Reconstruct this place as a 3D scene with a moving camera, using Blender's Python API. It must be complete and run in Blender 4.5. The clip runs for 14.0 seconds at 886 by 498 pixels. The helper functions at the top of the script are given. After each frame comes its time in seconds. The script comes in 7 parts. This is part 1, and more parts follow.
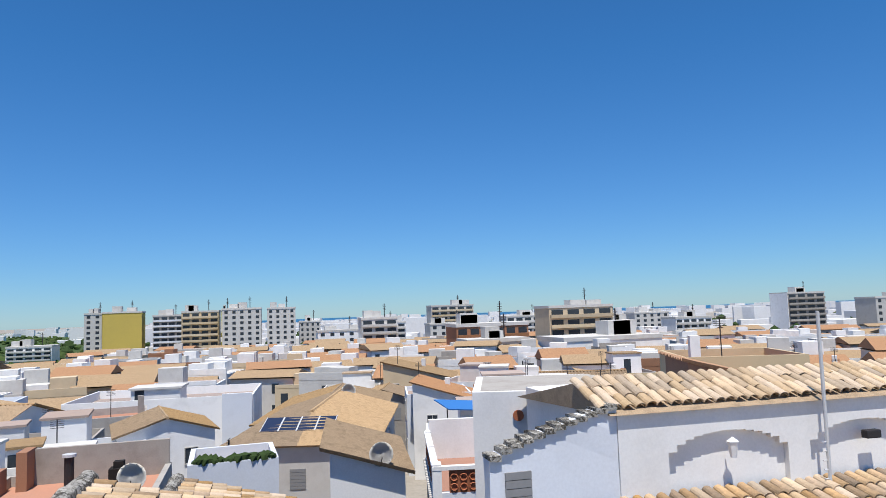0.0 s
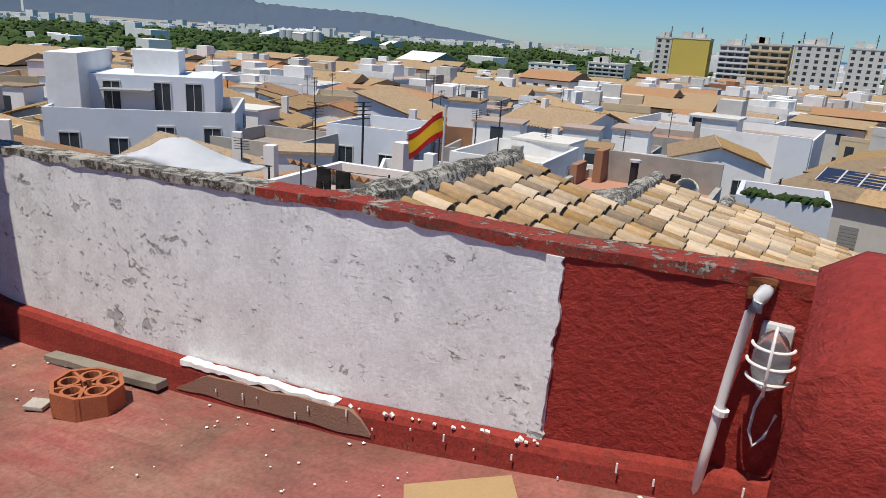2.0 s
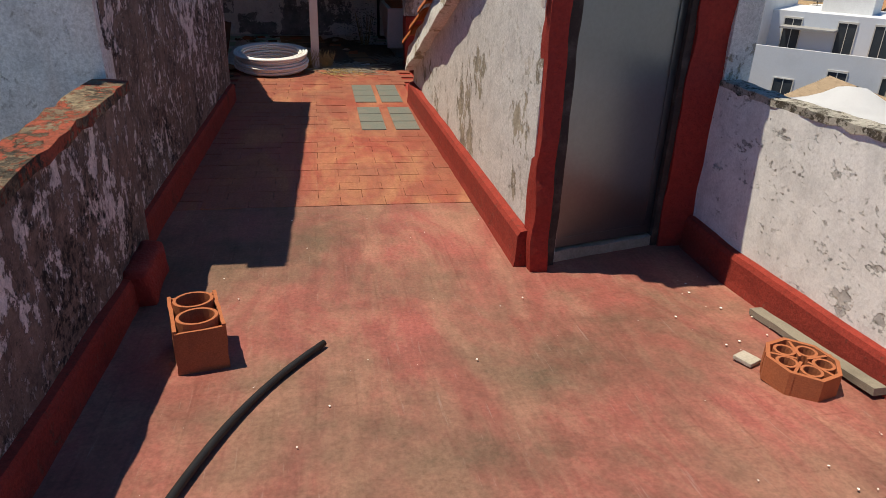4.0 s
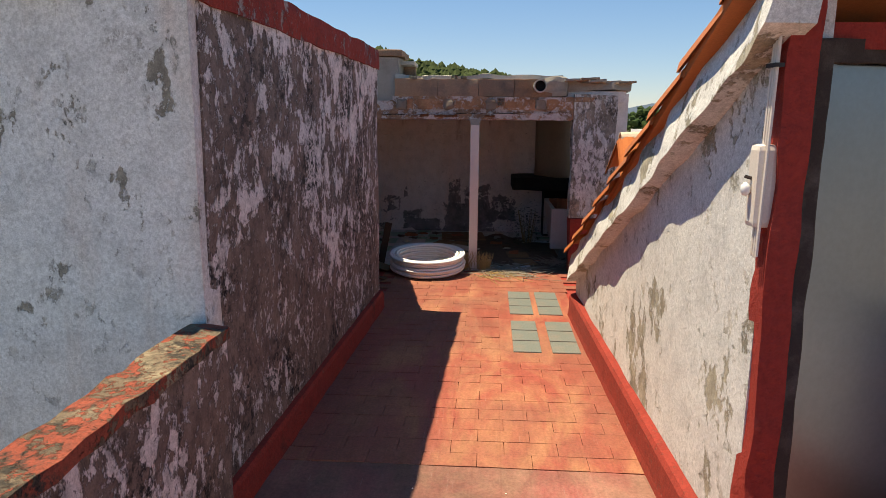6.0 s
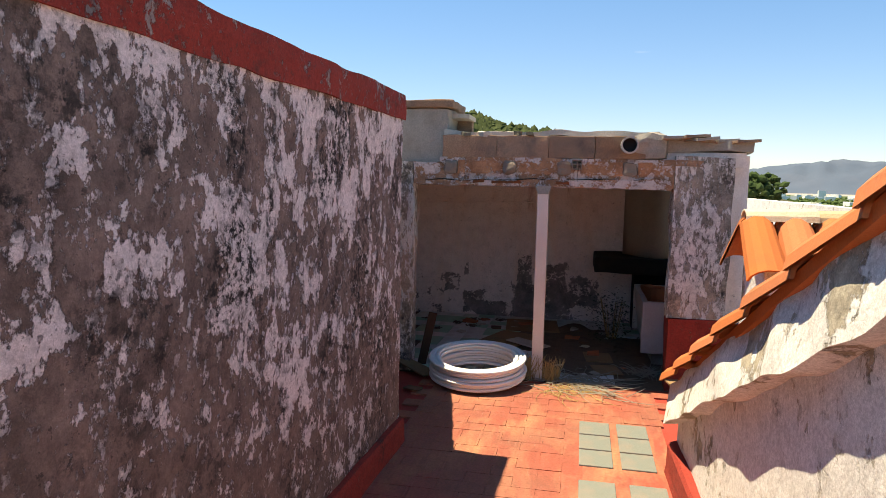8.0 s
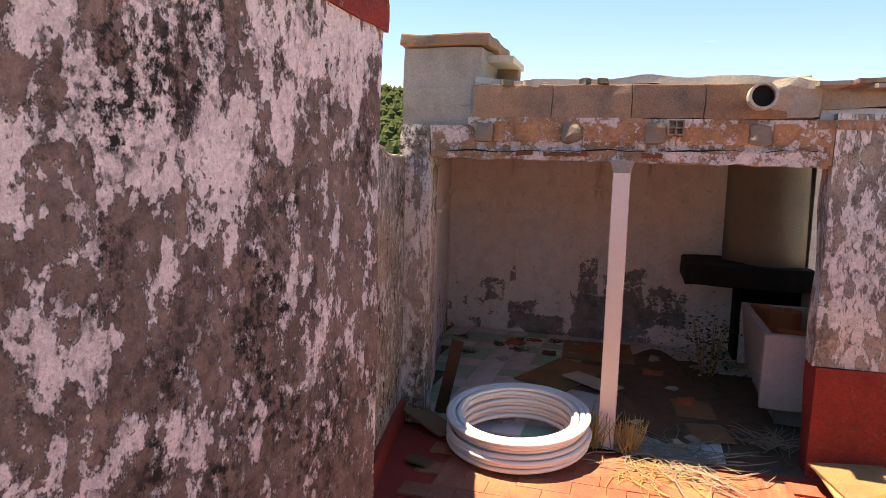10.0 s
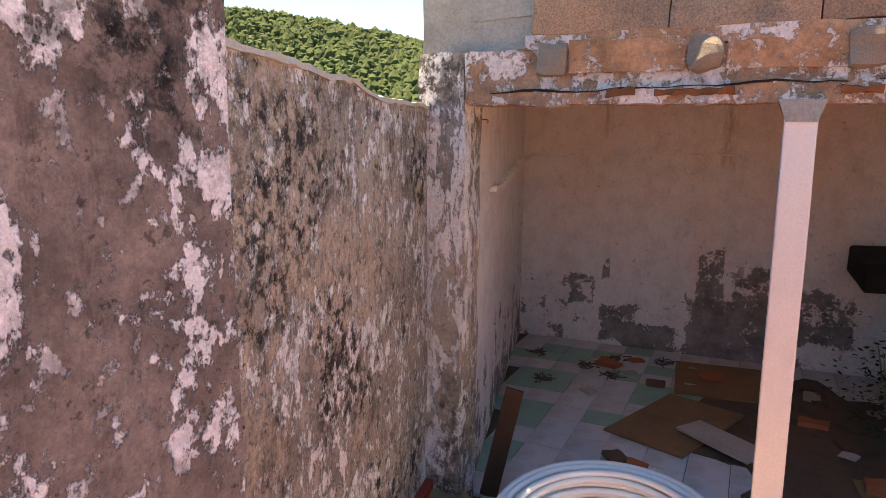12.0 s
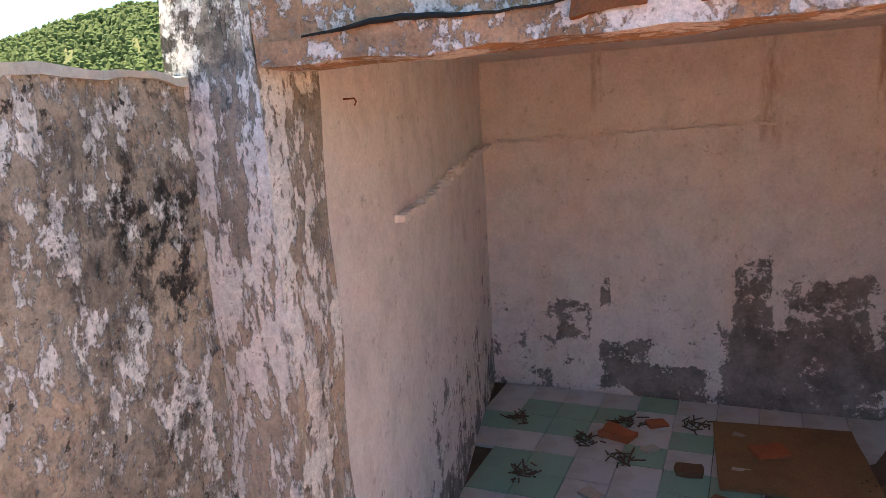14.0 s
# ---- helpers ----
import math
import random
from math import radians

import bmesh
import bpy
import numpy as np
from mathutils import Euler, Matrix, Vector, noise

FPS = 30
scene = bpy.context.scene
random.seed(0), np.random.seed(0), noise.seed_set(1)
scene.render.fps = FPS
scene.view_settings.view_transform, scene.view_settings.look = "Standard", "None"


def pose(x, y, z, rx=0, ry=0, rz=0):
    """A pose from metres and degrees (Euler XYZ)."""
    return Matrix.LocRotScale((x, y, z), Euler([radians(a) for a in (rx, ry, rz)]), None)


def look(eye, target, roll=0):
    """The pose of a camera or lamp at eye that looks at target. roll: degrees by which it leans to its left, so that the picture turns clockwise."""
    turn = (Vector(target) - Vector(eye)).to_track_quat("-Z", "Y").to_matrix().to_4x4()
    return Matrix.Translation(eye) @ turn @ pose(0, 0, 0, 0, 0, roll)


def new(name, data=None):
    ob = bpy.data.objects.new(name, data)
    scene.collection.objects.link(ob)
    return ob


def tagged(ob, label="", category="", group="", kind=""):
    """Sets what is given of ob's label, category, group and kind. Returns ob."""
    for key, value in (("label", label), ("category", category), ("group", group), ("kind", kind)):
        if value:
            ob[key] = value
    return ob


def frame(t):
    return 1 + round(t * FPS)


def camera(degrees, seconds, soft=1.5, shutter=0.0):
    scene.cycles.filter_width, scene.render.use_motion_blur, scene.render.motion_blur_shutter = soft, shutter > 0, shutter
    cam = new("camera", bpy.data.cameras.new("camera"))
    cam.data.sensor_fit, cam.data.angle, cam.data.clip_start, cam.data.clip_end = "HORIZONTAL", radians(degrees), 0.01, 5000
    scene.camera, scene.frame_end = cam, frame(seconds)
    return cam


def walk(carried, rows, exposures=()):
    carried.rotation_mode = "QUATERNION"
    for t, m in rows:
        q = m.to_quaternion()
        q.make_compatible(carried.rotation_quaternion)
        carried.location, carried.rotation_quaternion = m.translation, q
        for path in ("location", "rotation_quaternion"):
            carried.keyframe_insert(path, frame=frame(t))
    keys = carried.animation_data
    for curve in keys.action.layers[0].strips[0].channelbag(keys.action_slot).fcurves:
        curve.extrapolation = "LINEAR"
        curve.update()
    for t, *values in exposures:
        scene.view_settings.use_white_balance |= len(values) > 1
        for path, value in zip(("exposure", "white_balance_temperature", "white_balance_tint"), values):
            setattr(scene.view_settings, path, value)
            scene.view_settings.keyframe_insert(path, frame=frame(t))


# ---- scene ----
cam = camera(65.3, 14.0, soft=0.85)
PATH = [
    (0, (-0.124, 0.641, 1.72), (0.352, 2.576, 1.899), -2.0),
    (0.5, (-0.187, 0.511, 1.705), (-0.106, 2.502, 1.88), 0.7),
    (1, (-0.21, 0.424, 1.659), (-0.566, 2.392, 1.601), 1.7),
    (1.5, (-0.238, 0.413, 1.585), (-0.869, 2.282, 1.254), 2.4),
    (2, (-0.331, 0.345, 1.534), (-1.257, 2.015, 0.94), 3.6),
    (2.5, (-0.407, 0.243, 1.522), (-1.607, 1.647, 0.756), 5.6),
    (3, (-0.498, 0.158, 1.501), (-1.987, 1.178, 0.64), 5.8),
    (3.5, (-0.594, 0.088, 1.553), (-2.266, 0.72, 0.656), 2.9),
    (4, (-0.742, 0.034, 1.571), (-2.527, 0.368, 0.734), 2.2),
    (4.2, (-0.823, 0.017, 1.586), (-2.635, 0.261, 0.776), 1.7),
    (6.3, (-1.821, 0.197, 1.711), (-3.792, 0.02, 1.42), 1.1),
    (6.5, (-1.991, 0.209, 1.718), (-3.965, 0.001, 1.474), 1.4),
    (7, (-2.407, 0.265, 1.704), (-4.376, -0.01, 1.49), 1.5),
    (7.5, (-2.838, 0.322, 1.739), (-4.803, -0.006, 1.56), 2.0),
    (7.7, (-3.034, 0.335, 1.744), (-4.995, -0.016, 1.56), 1.7),
    (9.8, (-5.152, 0.185, 1.639), (-7.061, -0.365, 1.412), 2.2),
    (10, (-5.286, 0.139, 1.625), (-7.195, -0.414, 1.398), 1.8),
    (10.5, (-5.723, 0.151, 1.613), (-7.618, -0.442, 1.375), 2.4),
    (11, (-6.135, 0.055, 1.578), (-8.006, -0.6, 1.315), 2.5),
    (11.5, (-6.484, -0.056, 1.58), (-8.326, -0.781, 1.29), 1.1),
    (12, (-6.904, -0.12, 1.575), (-8.707, -0.927, 1.259), 0.7),
    (12.5, (-7.303, -0.226, 1.565), (-9.048, -1.141, 1.22), 0.5),
    (13, (-7.695, -0.347, 1.587), (-9.408, -1.318, 1.233), -0.7),
    (13.5, (-8.075, -0.358, 1.601), (-9.807, -1.294, 1.246), -1.6),
    (14, (-8.437, -0.396, 1.601), (-10.231, -1.2, 1.232), -3.5),
]
walk(cam, [(t, look(eye, target, roll)) for t, eye, target, roll in PATH],
     exposures=[(0, 0.2, 6400, 10), (1.5, 0.0, 6600, 10), (2.0, -0.05, 6800, 8), (3, -0.08, 7200, 8), (4, 0.08, 7900, 7), (6.5, 0.78, 8800, 6), (7.5, 1.03, 9000, 6), (10, 1.7, 11400, 15), (11, 2.08, 11200, 14), (11.5, 2.2, 10900, 11), (12.5, 2.5, 10800, 6), (14, 2.82, 9500, -3)])

# ---- light ----
SUN_WAY = Vector((0.06, 0.33, -1.0)).normalized()
sun = new("sun", bpy.data.lights.new("sun", "SUN"))
sun.data.energy, sun.data.angle, sun.data.color = 5.0, radians(0.53), (1.0, 0.95, 0.87)
sun.matrix_world = look((0, -30, 90), Vector((0, -30, 90)) + SUN_WAY)
world = bpy.data.worlds.new("sky")
scene.world = world
world.use_nodes = True
wn = world.node_tree
sky = wn.nodes.new("ShaderNodeTexSky")
sky.sky_type, sky.sun_disc = "NISHITA", False
sky.sun_elevation, sky.sun_rotation = radians(71.4), radians(190)
sky.air_density, sky.dust_density, sky.ozone_density = 1.0, 0.0, 3.0
# a few thin fair-weather clouds
ctex = wn.nodes.new("ShaderNodeTexCoord")
cmap = wn.nodes.new("ShaderNodeMapping")
cmap.inputs["Scale"].default_value = (2.2, 2.2, 11.0)
cnoise = wn.nodes.new("ShaderNodeTexNoise")
cnoise.inputs["Scale"].default_value, cnoise.inputs["Detail"].default_value = 1.6, 6.0
cramp = wn.nodes.new("ShaderNodeValToRGB")
cramp.color_ramp.elements[0].position, cramp.color_ramp.elements[1].position = 0.73, 0.95
cmix = wn.nodes.new("ShaderNodeMixRGB")
cmix.inputs["Color2"].default_value = (8.5, 8.8, 9.4, 1)
wn.links.new(ctex.outputs["Generated"], cmap.inputs["Vector"])
wn.links.new(cmap.outputs["Vector"], cnoise.inputs["Vector"])
wn.links.new(cnoise.outputs["Fac"], cramp.inputs["Fac"])
wn.links.new(cramp.outputs["Color"], cmix.inputs["Fac"])
tint = wn.nodes.new("ShaderNodeMixRGB")
tint.blend_type = "MULTIPLY"
tint.inputs["Fac"].default_value = 1.0
csep = wn.nodes.new("ShaderNodeSeparateXYZ")
chaze = wn.nodes.new("ShaderNodeValToRGB")
chaze.color_ramp.elements[0].position, chaze.color_ramp.elements[1].position = 0.0, 0.35
chaze.color_ramp.elements[0].color, chaze.color_ramp.elements[1].color = (0.46, 0.73, 1.12, 1), (0.31, 0.79, 1.2, 1)
wn.links.new(ctex.outputs["Generated"], csep.inputs[0])
wn.links.new(csep.outputs["Z"], chaze.inputs["Fac"])
# a little paler towards the hills in the west
cwest = wn.nodes.new("ShaderNodeValToRGB")
cwest.color_ramp.elements[0].position, cwest.color_ramp.elements[1].position = 0.3, 1.0
cwest.color_ramp.elements[0].color, cwest.color_ramp.elements[1].color = (1, 1, 1, 1), (1.55, 1.06, 0.98, 1)
cneg = wn.nodes.new("ShaderNodeMath")
cneg.operation = "MULTIPLY"
cneg.inputs[1].default_value = -1.0
cboth = wn.nodes.new("ShaderNodeMixRGB")
cboth.blend_type = "MULTIPLY"
cboth.inputs["Fac"].default_value = 1.0
wn.links.new(csep.outputs["X"], cneg.inputs[0])
wn.links.new(cneg.outputs[0], cwest.inputs["Fac"])
wn.links.new(chaze.outputs["Color"], cboth.inputs["Color1"])
wn.links.new(cwest.outputs["Color"], cboth.inputs["Color2"])
wn.links.new(cboth.outputs["Color"], tint.inputs["Color2"])
wn.links.new(sky.outputs["Color"], tint.inputs["Color1"])
wn.links.new(tint.outputs["Color"], cmix.inputs["Color1"])
wn.links.new(cmix.outputs["Color"], wn.nodes["Background"].inputs["Color"])
wn.nodes["Background"].inputs["Strength"].default_value = 0.088


# ---- materials ----
def base_mat(name, rough=0.9, metal=0.0):
    m = bpy.data.materials.new(name)
    m.use_nodes = True
    b = m.node_tree.nodes["Principled BSDF"]
    b.inputs["Roughness"].default_value, b.inputs["Metallic"].default_value = rough, metal
    b.inputs["Specular IOR Level"].default_value = 0.25
    return m, m.node_tree, b


def node(nt, kind, **vals):
    n = nt.nodes.new(kind)
    for k, v in vals.items():
        n.inputs[k].default_value = v
    return n


def ramp(nt, fac, a, b, ca=(0, 0, 0, 1), cb=(1, 1, 1, 1)):
    r = nt.nodes.new("ShaderNodeValToRGB")
    r.color_ramp.elements[0].position, r.color_ramp.elements[1].position = a, b
    r.color_ramp.elements[0].color, r.color_ramp.elements[1].color = ca, cb
    nt.links.new(fac, r.inputs["Fac"])
    return r.outputs["Color"]


def mixc(nt, fac, a, b, mode="MIX"):
    m = nt.nodes.new("ShaderNodeMixRGB")
    m.blend_type = mode
    for s, v in ((m.inputs["Fac"], fac), (m.inputs["Color1"], a), (m.inputs["Color2"], b)):
        if isinstance(v, (int, float)):
            s.default_value = v
        elif isinstance(v, tuple):
            s.default_value = (*v[:3], 1)
        else:
            nt.links.new(v, s)
    return m.outputs["Color"]


def coords(nt, scale=(1, 1, 1), shift=(0, 0, 0)):
    t = nt.nodes.new("ShaderNodeTexCoord")
    mp = nt.nodes.new("ShaderNodeMapping")
    mp.inputs["Scale"].default_value, mp.inputs["Location"].default_value = scale, shift
    nt.links.new(t.outputs["Object"], mp.inputs["Vector"])
    return mp.outputs["Vector"]


def nz(nt, vec, scale, detail=6.0, rough=0.6, dist=0.0):
    n = node(nt, "ShaderNodeTexNoise", Scale=scale, Detail=detail, Roughness=rough, Distortion=dist)
    nt.links.new(vec, n.inputs["Vector"])
    return n.outputs["Fac"]


def bump(nt, b, height, strength=0.5, dist=0.01, normal=None):
    n = node(nt, "ShaderNodeBump", Strength=strength, Distance=dist)
    nt.links.new(height, n.inputs["Height"])
    if normal is not None:
        nt.links.new(normal, n.inputs["Normal"])
    nt.links.new(n.outputs["Normal"], b.inputs["Normal"])
    return n.outputs["Normal"]


def paint(name, color, dirt=(0.25, 0.2, 0.16), amount=0.35, grain=0.12, scale=1.0, rough=0.9, relief=0.35, metal=0.0, vary=0.0, lumpy=0.0):
    """Paint, plaster, clay or stone: a base colour with grain, stains and fine relief. vary: from object to object."""
    m, nt, b = base_mat(name, rough, metal)
    v = coords(nt)
    big, fine = nz(nt, v, 1.3 * scale, 5, 0.65), nz(nt, v, 38 * scale, 5, 0.7)
    stain = ramp(nt, big, 0.48, 0.78)
    k = nt.nodes.new("ShaderNodeMath")
    k.operation = "MULTIPLY"
    k.inputs[1].default_value = amount
    nt.links.new(stain, k.inputs[0])
    c = mixc(nt, k.outputs[0], color, dirt)
    c = mixc(nt, grain, c, ramp(nt, fine, 0.36, 0.62, (0.2, 0.2, 0.2, 1), (1, 1, 1, 1)), "MULTIPLY")
    if vary:
        info = nt.nodes.new("ShaderNodeObjectInfo")
        h = nt.nodes.new("ShaderNodeHueSaturation")
        for s, lo, hi in (("Value", 1 - vary, 1 + vary * 0.6), ("Saturation", 1 - vary * 0.7, 1 + vary * 0.5)):
            r = node(nt, "ShaderNodeMapRange")
            r.inputs["To Min"].default_value, r.inputs["To Max"].default_value = lo, hi
            if s == "Saturation":
                fr = nt.nodes.new("ShaderNodeMath")
                fr.operation = "PINGPONG"
                fr.inputs[1].default_value = 0.37
                nt.links.new(info.outputs["Random"], fr.inputs[0])
                nt.links.new(fr.outputs[0], r.inputs["Value"])
                r.inputs["From Max"].default_value = 0.37
            else:
                nt.links.new(info.outputs["Random"], r.inputs["Value"])
            nt.links.new(r.outputs["Result"], h.inputs[s])
        nt.links.new(c, h.inputs["Color"])
        c = h.outputs["Color"]
    nt.links.new(c, b.inputs["Base Color"])
    first = None
    if lumpy:
        first = bump(nt, b, nz(nt, v, 42, 6, 0.65, 0.2), 0.9, lumpy)
    bump(nt, b, mixc(nt, 0.5, fine, big), relief, 0.012, first)
    return m


def peel(name, coat, under, mould, cover, mould_at, scale=2.2, tall=0.45, shift=(0, 0, 0), relief=0.6, warm=None, damp=0.0, stain=None, grain=1.0, reach=0.95, crisp=0.74, pepper=0.75, spread=0.35, bald=(), drips=()):
    """Limewash that flakes off its render, with mould on it. cover: how much of the coat still holds; damp: lost towards the foot."""
    m, nt, b = base_mat(name, 0.92)
    v, tallv = coords(nt, (1, 1, 1), shift), coords(nt, (1, 1, tall), shift)

    def math_(op, x, y):
        n = nt.nodes.new("ShaderNodeMath")
        n.operation = op
        for s, val in ((n.inputs[0], x), (n.inputs[1], y)):
            if isinstance(val, (int, float)):
                s.default_value = val
            else:
                nt.links.new(val, s)
        return n.outputs[0]

    flake = nz(nt, tallv, scale * 2.4, 13, crisp, 0.12)
    patch = nz(nt, v, scale * 0.5, 3, 0.5)
    total = math_("ADD", flake, math_("MULTIPLY", patch, spread))
    if damp:
        sep = nt.nodes.new("ShaderNodeSeparateXYZ")
        nt.links.new(v, sep.inputs[0])
        rise = node(nt, "ShaderNodeMapRange")
        rise.inputs["From Min"].default_value, rise.inputs["From Max"].default_value = shift[2] + 0.1, shift[2] + reach
        rise.inputs["To Min"].default_value, rise.inputs["To Max"].default_value = damp, 0.0
        nt.links.new(sep.outputs["Z"], rise.inputs["Value"])
        total = math_("ADD", total, rise.outputs["Result"])
    yz = nt.nodes.new("ShaderNodeSeparateXYZ")
    nt.links.new(coords(nt), yz.inputs[0])

    def near_patch(cy, cz, w, h, soft):
        """1 in the middle of a patch on a wall that faces along x, 0 past its border."""
        fy = math_("DIVIDE", math_("ABSOLUTE", math_("SUBTRACT", yz.outputs["Y"], cy), 0), w)
        fz = math_("DIVIDE", math_("ABSOLUTE", math_("SUBTRACT", yz.outputs["Z"], cz), 0), h)
        return math_("MINIMUM", math_("MAXIMUM", math_("MULTIPLY", math_("SUBTRACT", 1.15, math_("MAXIMUM", fy, fz)), soft), 0), 1)

    for p in bald:
        total = math_("ADD", total, math_("MULTIPLY", near_patch(*p, 3.0), 0.2))
    mask = ramp(nt, total, cover, cover + 0.018)
    chips = ramp(nt, nz(nt, tallv, scale * 9, 7, 0.72, 0.1), 0.58, 0.61)
    crumbs = ramp(nt, nz(nt, tallv, scale * 7, 8, 0.72, 0.1), 0.555, 0.585)
    near = ramp(nt, total, cover - 0.16, cover)
    mask = math_("MAXIMUM", mask, math_("MULTIPLY", chips, near))
    back = ramp(nt, total, cover + 0.06, cover + 0.24, (1, 1, 1, 1), (0, 0, 0, 1))
    mask = math_("MULTIPLY", mask, math_("SUBTRACT", 1.0, math_("MULTIPLY", crumbs, back)))
    fine, mid, grit = nz(nt, v, 60, 6, 0.75), nz(nt, v, 7, 8, 0.7), nz(nt, v, 190, 4, 0.7)
    u = mixc(nt, ramp(nt, mid, 0.38, 0.62), under, tuple(c * 0.5 for c in under))
    if warm:
        u = mixc(nt, ramp(nt, nz(nt, v, 1.3, 6, 0.65), 0.48, 0.58), u, warm)
    cc = mixc(nt, ramp(nt, mid, 0.45, 0.75), coat, tuple(c * 0.74 for c in coat))
    if stain:
        cc = mixc(nt, math_("MULTIPLY", ramp(nt, nz(nt, coords(nt, (1, 1, 0.22), shift), 2.3, 7, 0.65), 0.52, 0.72), 0.75), cc, stain)
    for p in drips:
        run = math_("MULTIPLY", near_patch(*p, 2.0), ramp(nt, nz(nt, coords(nt, (1, 1, 0.25)), 16, 6, 0.7), 0.4, 0.6))
        cc = mixc(nt, math_("MULTIPLY", run, 0.75), cc, (0.4, 0.26, 0.19))
    c = mixc(nt, mask, cc, u)
    streak = ramp(nt, nz(nt, coords(nt, (1, 1, 0.2), shift), 4.5, 10, 0.75), mould_at, mould_at + 0.14)
    dots = ramp(nt, nz(nt, v, 24, 6, 0.75), 0.46, 0.56)
    blots = ramp(nt, nz(nt, v, 2.2, 5, 0.6), mould_at - 0.02, mould_at + 0.1)
    mo = math_("MULTIPLY", math_("MAXIMUM", streak, blots), dots)
    c = mixc(nt, mo, c, mould)
    flyspeck = ramp(nt, nz(nt, v, 30, 5, 0.7), 0.605, 0.65)
    c = mixc(nt, math_("MULTIPLY", flyspeck, pepper * grain), c, mould)
    c = mixc(nt, 0.45 * grain, c, ramp(nt, fine, 0.38, 0.6, (0.35, 0.35, 0.35, 1), (1, 1, 1, 1)), "MULTIPLY")
    c = mixc(nt, 0.3 * grain, c, ramp(nt, grit, 0.38, 0.6, (0.3, 0.3, 0.3, 1), (1, 1, 1, 1)), "MULTIPLY")
    nt.links.new(c, b.inputs["Base Color"])
    n1 = node(nt, "ShaderNodeBump", Strength=relief, Distance=0.007)
    n1.invert = True
    nt.links.new(mask, n1.inputs["Height"])
    n2 = node(nt, "ShaderNodeBump", Strength=0.75 * grain, Distance=0.012)
    nt.links.new(mixc(nt, 0.45, mid, fine), n2.inputs["Height"])
    nt.links.new(n1.outputs["Normal"], n2.inputs["Normal"])
    nt.links.new(n2.outputs["Normal"], b.inputs["Normal"])
    return m


def placed_coords(nt, scale=(1, 1, 1), shift=(0, 0, 0)):
    """Grain that runs on from one piece to the next."""
    g = nt.nodes.new("ShaderNodeNewGeometry")
    mp = nt.nodes.new("ShaderNodeMapping")
    mp.inputs["Scale"].default_value, mp.inputs["Location"].default_value = scale, shift
    nt.links.new(g.outputs["Position"], mp.inputs["Vector"])
    return mp.outputs["Vector"]


def floor_paint(name, red, worn, dirt):
    """Red rubber paint over clay: worn warm patches, olive dust, brush streaks."""
    m, nt, b = base_mat(name, 0.62)
    v = placed_coords(nt)
    worn_f = ramp(nt, nz(nt, placed_coords(nt, (0.6, 1.7, 1)), 1.5, 9, 0.7, 0.6), 0.44, 0.6)
    dirt_f = ramp(nt, nz(nt, placed_coords(nt, (1, 0.8, 1), (3, 1, 0)), 0.85, 9, 0.65), 0.42, 0.64)
    streak = nz(nt, placed_coords(nt, (3, 22, 1)), 1.2, 7, 0.7)
    fine = nz(nt, v, 60, 5, 0.7)
    c = mixc(nt, worn_f, red, worn)
    k = nt.nodes.new("ShaderNodeMath")
    k.operation = "MULTIPLY"
    k.inputs[1].default_value = 0.9
    nt.links.new(dirt_f, k.inputs[0])
    c = mixc(nt, k.outputs[0], c, dirt)
    c = mixc(nt, 0.3, c, ramp(nt, streak, 0.35, 0.65, (0.6, 0.55, 0.5, 1), (1, 1, 1, 1)), "MULTIPLY")
    c = mixc(nt, 0.42, c, ramp(nt, fine, 0.34, 0.62, (0.35, 0.33, 0.3, 1), (1, 1, 1, 1)), "MULTIPLY")
    scuff = nz(nt, placed_coords(nt, (2, 34, 1), (5, 2, 0)), 2.0, 9, 0.75, 0.3)
    c = mixc(nt, ramp(nt, scuff, 0.6, 0.7, (0, 0, 0, 1), (0.45, 0.45, 0.45, 1)), c, tuple(0.5 * w + 0.18 for w in worn))
    bt = node(nt, "ShaderNodeTexBrick", Scale=1.0)
    bt.inputs["Color1"].default_value = bt.inputs["Color2"].default_value = (1, 1, 1, 1)
    bt.inputs["Mortar"].default_value = (0.62, 0.55, 0.52, 1)
    for key, val in (("Mortar Size", 0.006), ("Mortar Smooth", 0.7), ("Brick Width", 0.28), ("Row Height", 0.14)):
        bt.inputs[key].default_value = val
    nt.links.new(placed_coords(nt, (1, 1, 1), (0.03, 0.02, 0)), bt.inputs["Vector"])
    joint_f = node(nt, "ShaderNodeMath")
    joint_f.operation = "MULTIPLY"
    joint_f.inputs[1].default_value = 0.32
    nt.links.new(ramp(nt, nz(nt, v, 1.7, 5), 0.4, 0.62), joint_f.inputs[0])
    c = mixc(nt, joint_f.outputs[0], c, bt.outputs["Color"], "MULTIPLY")
    c = mixc(nt, 0.28, c, ramp(nt, nz(nt, v, 9, 8, 0.75), 0.36, 0.62, (0.35, 0.35, 0.35, 1), (1, 1, 1, 1)), "MULTIPLY")
    nt.links.new(c, b.inputs["Base Color"])
    nt.links.new(ramp(nt, worn_f, 0, 1, (0.5, 0.5, 0.5, 1), (0.8, 0.8, 0.8, 1)), b.inputs["Roughness"])
    bump(nt, b, mixc(nt, 0.5, fine, streak), 0.25, 0.006)
    return m


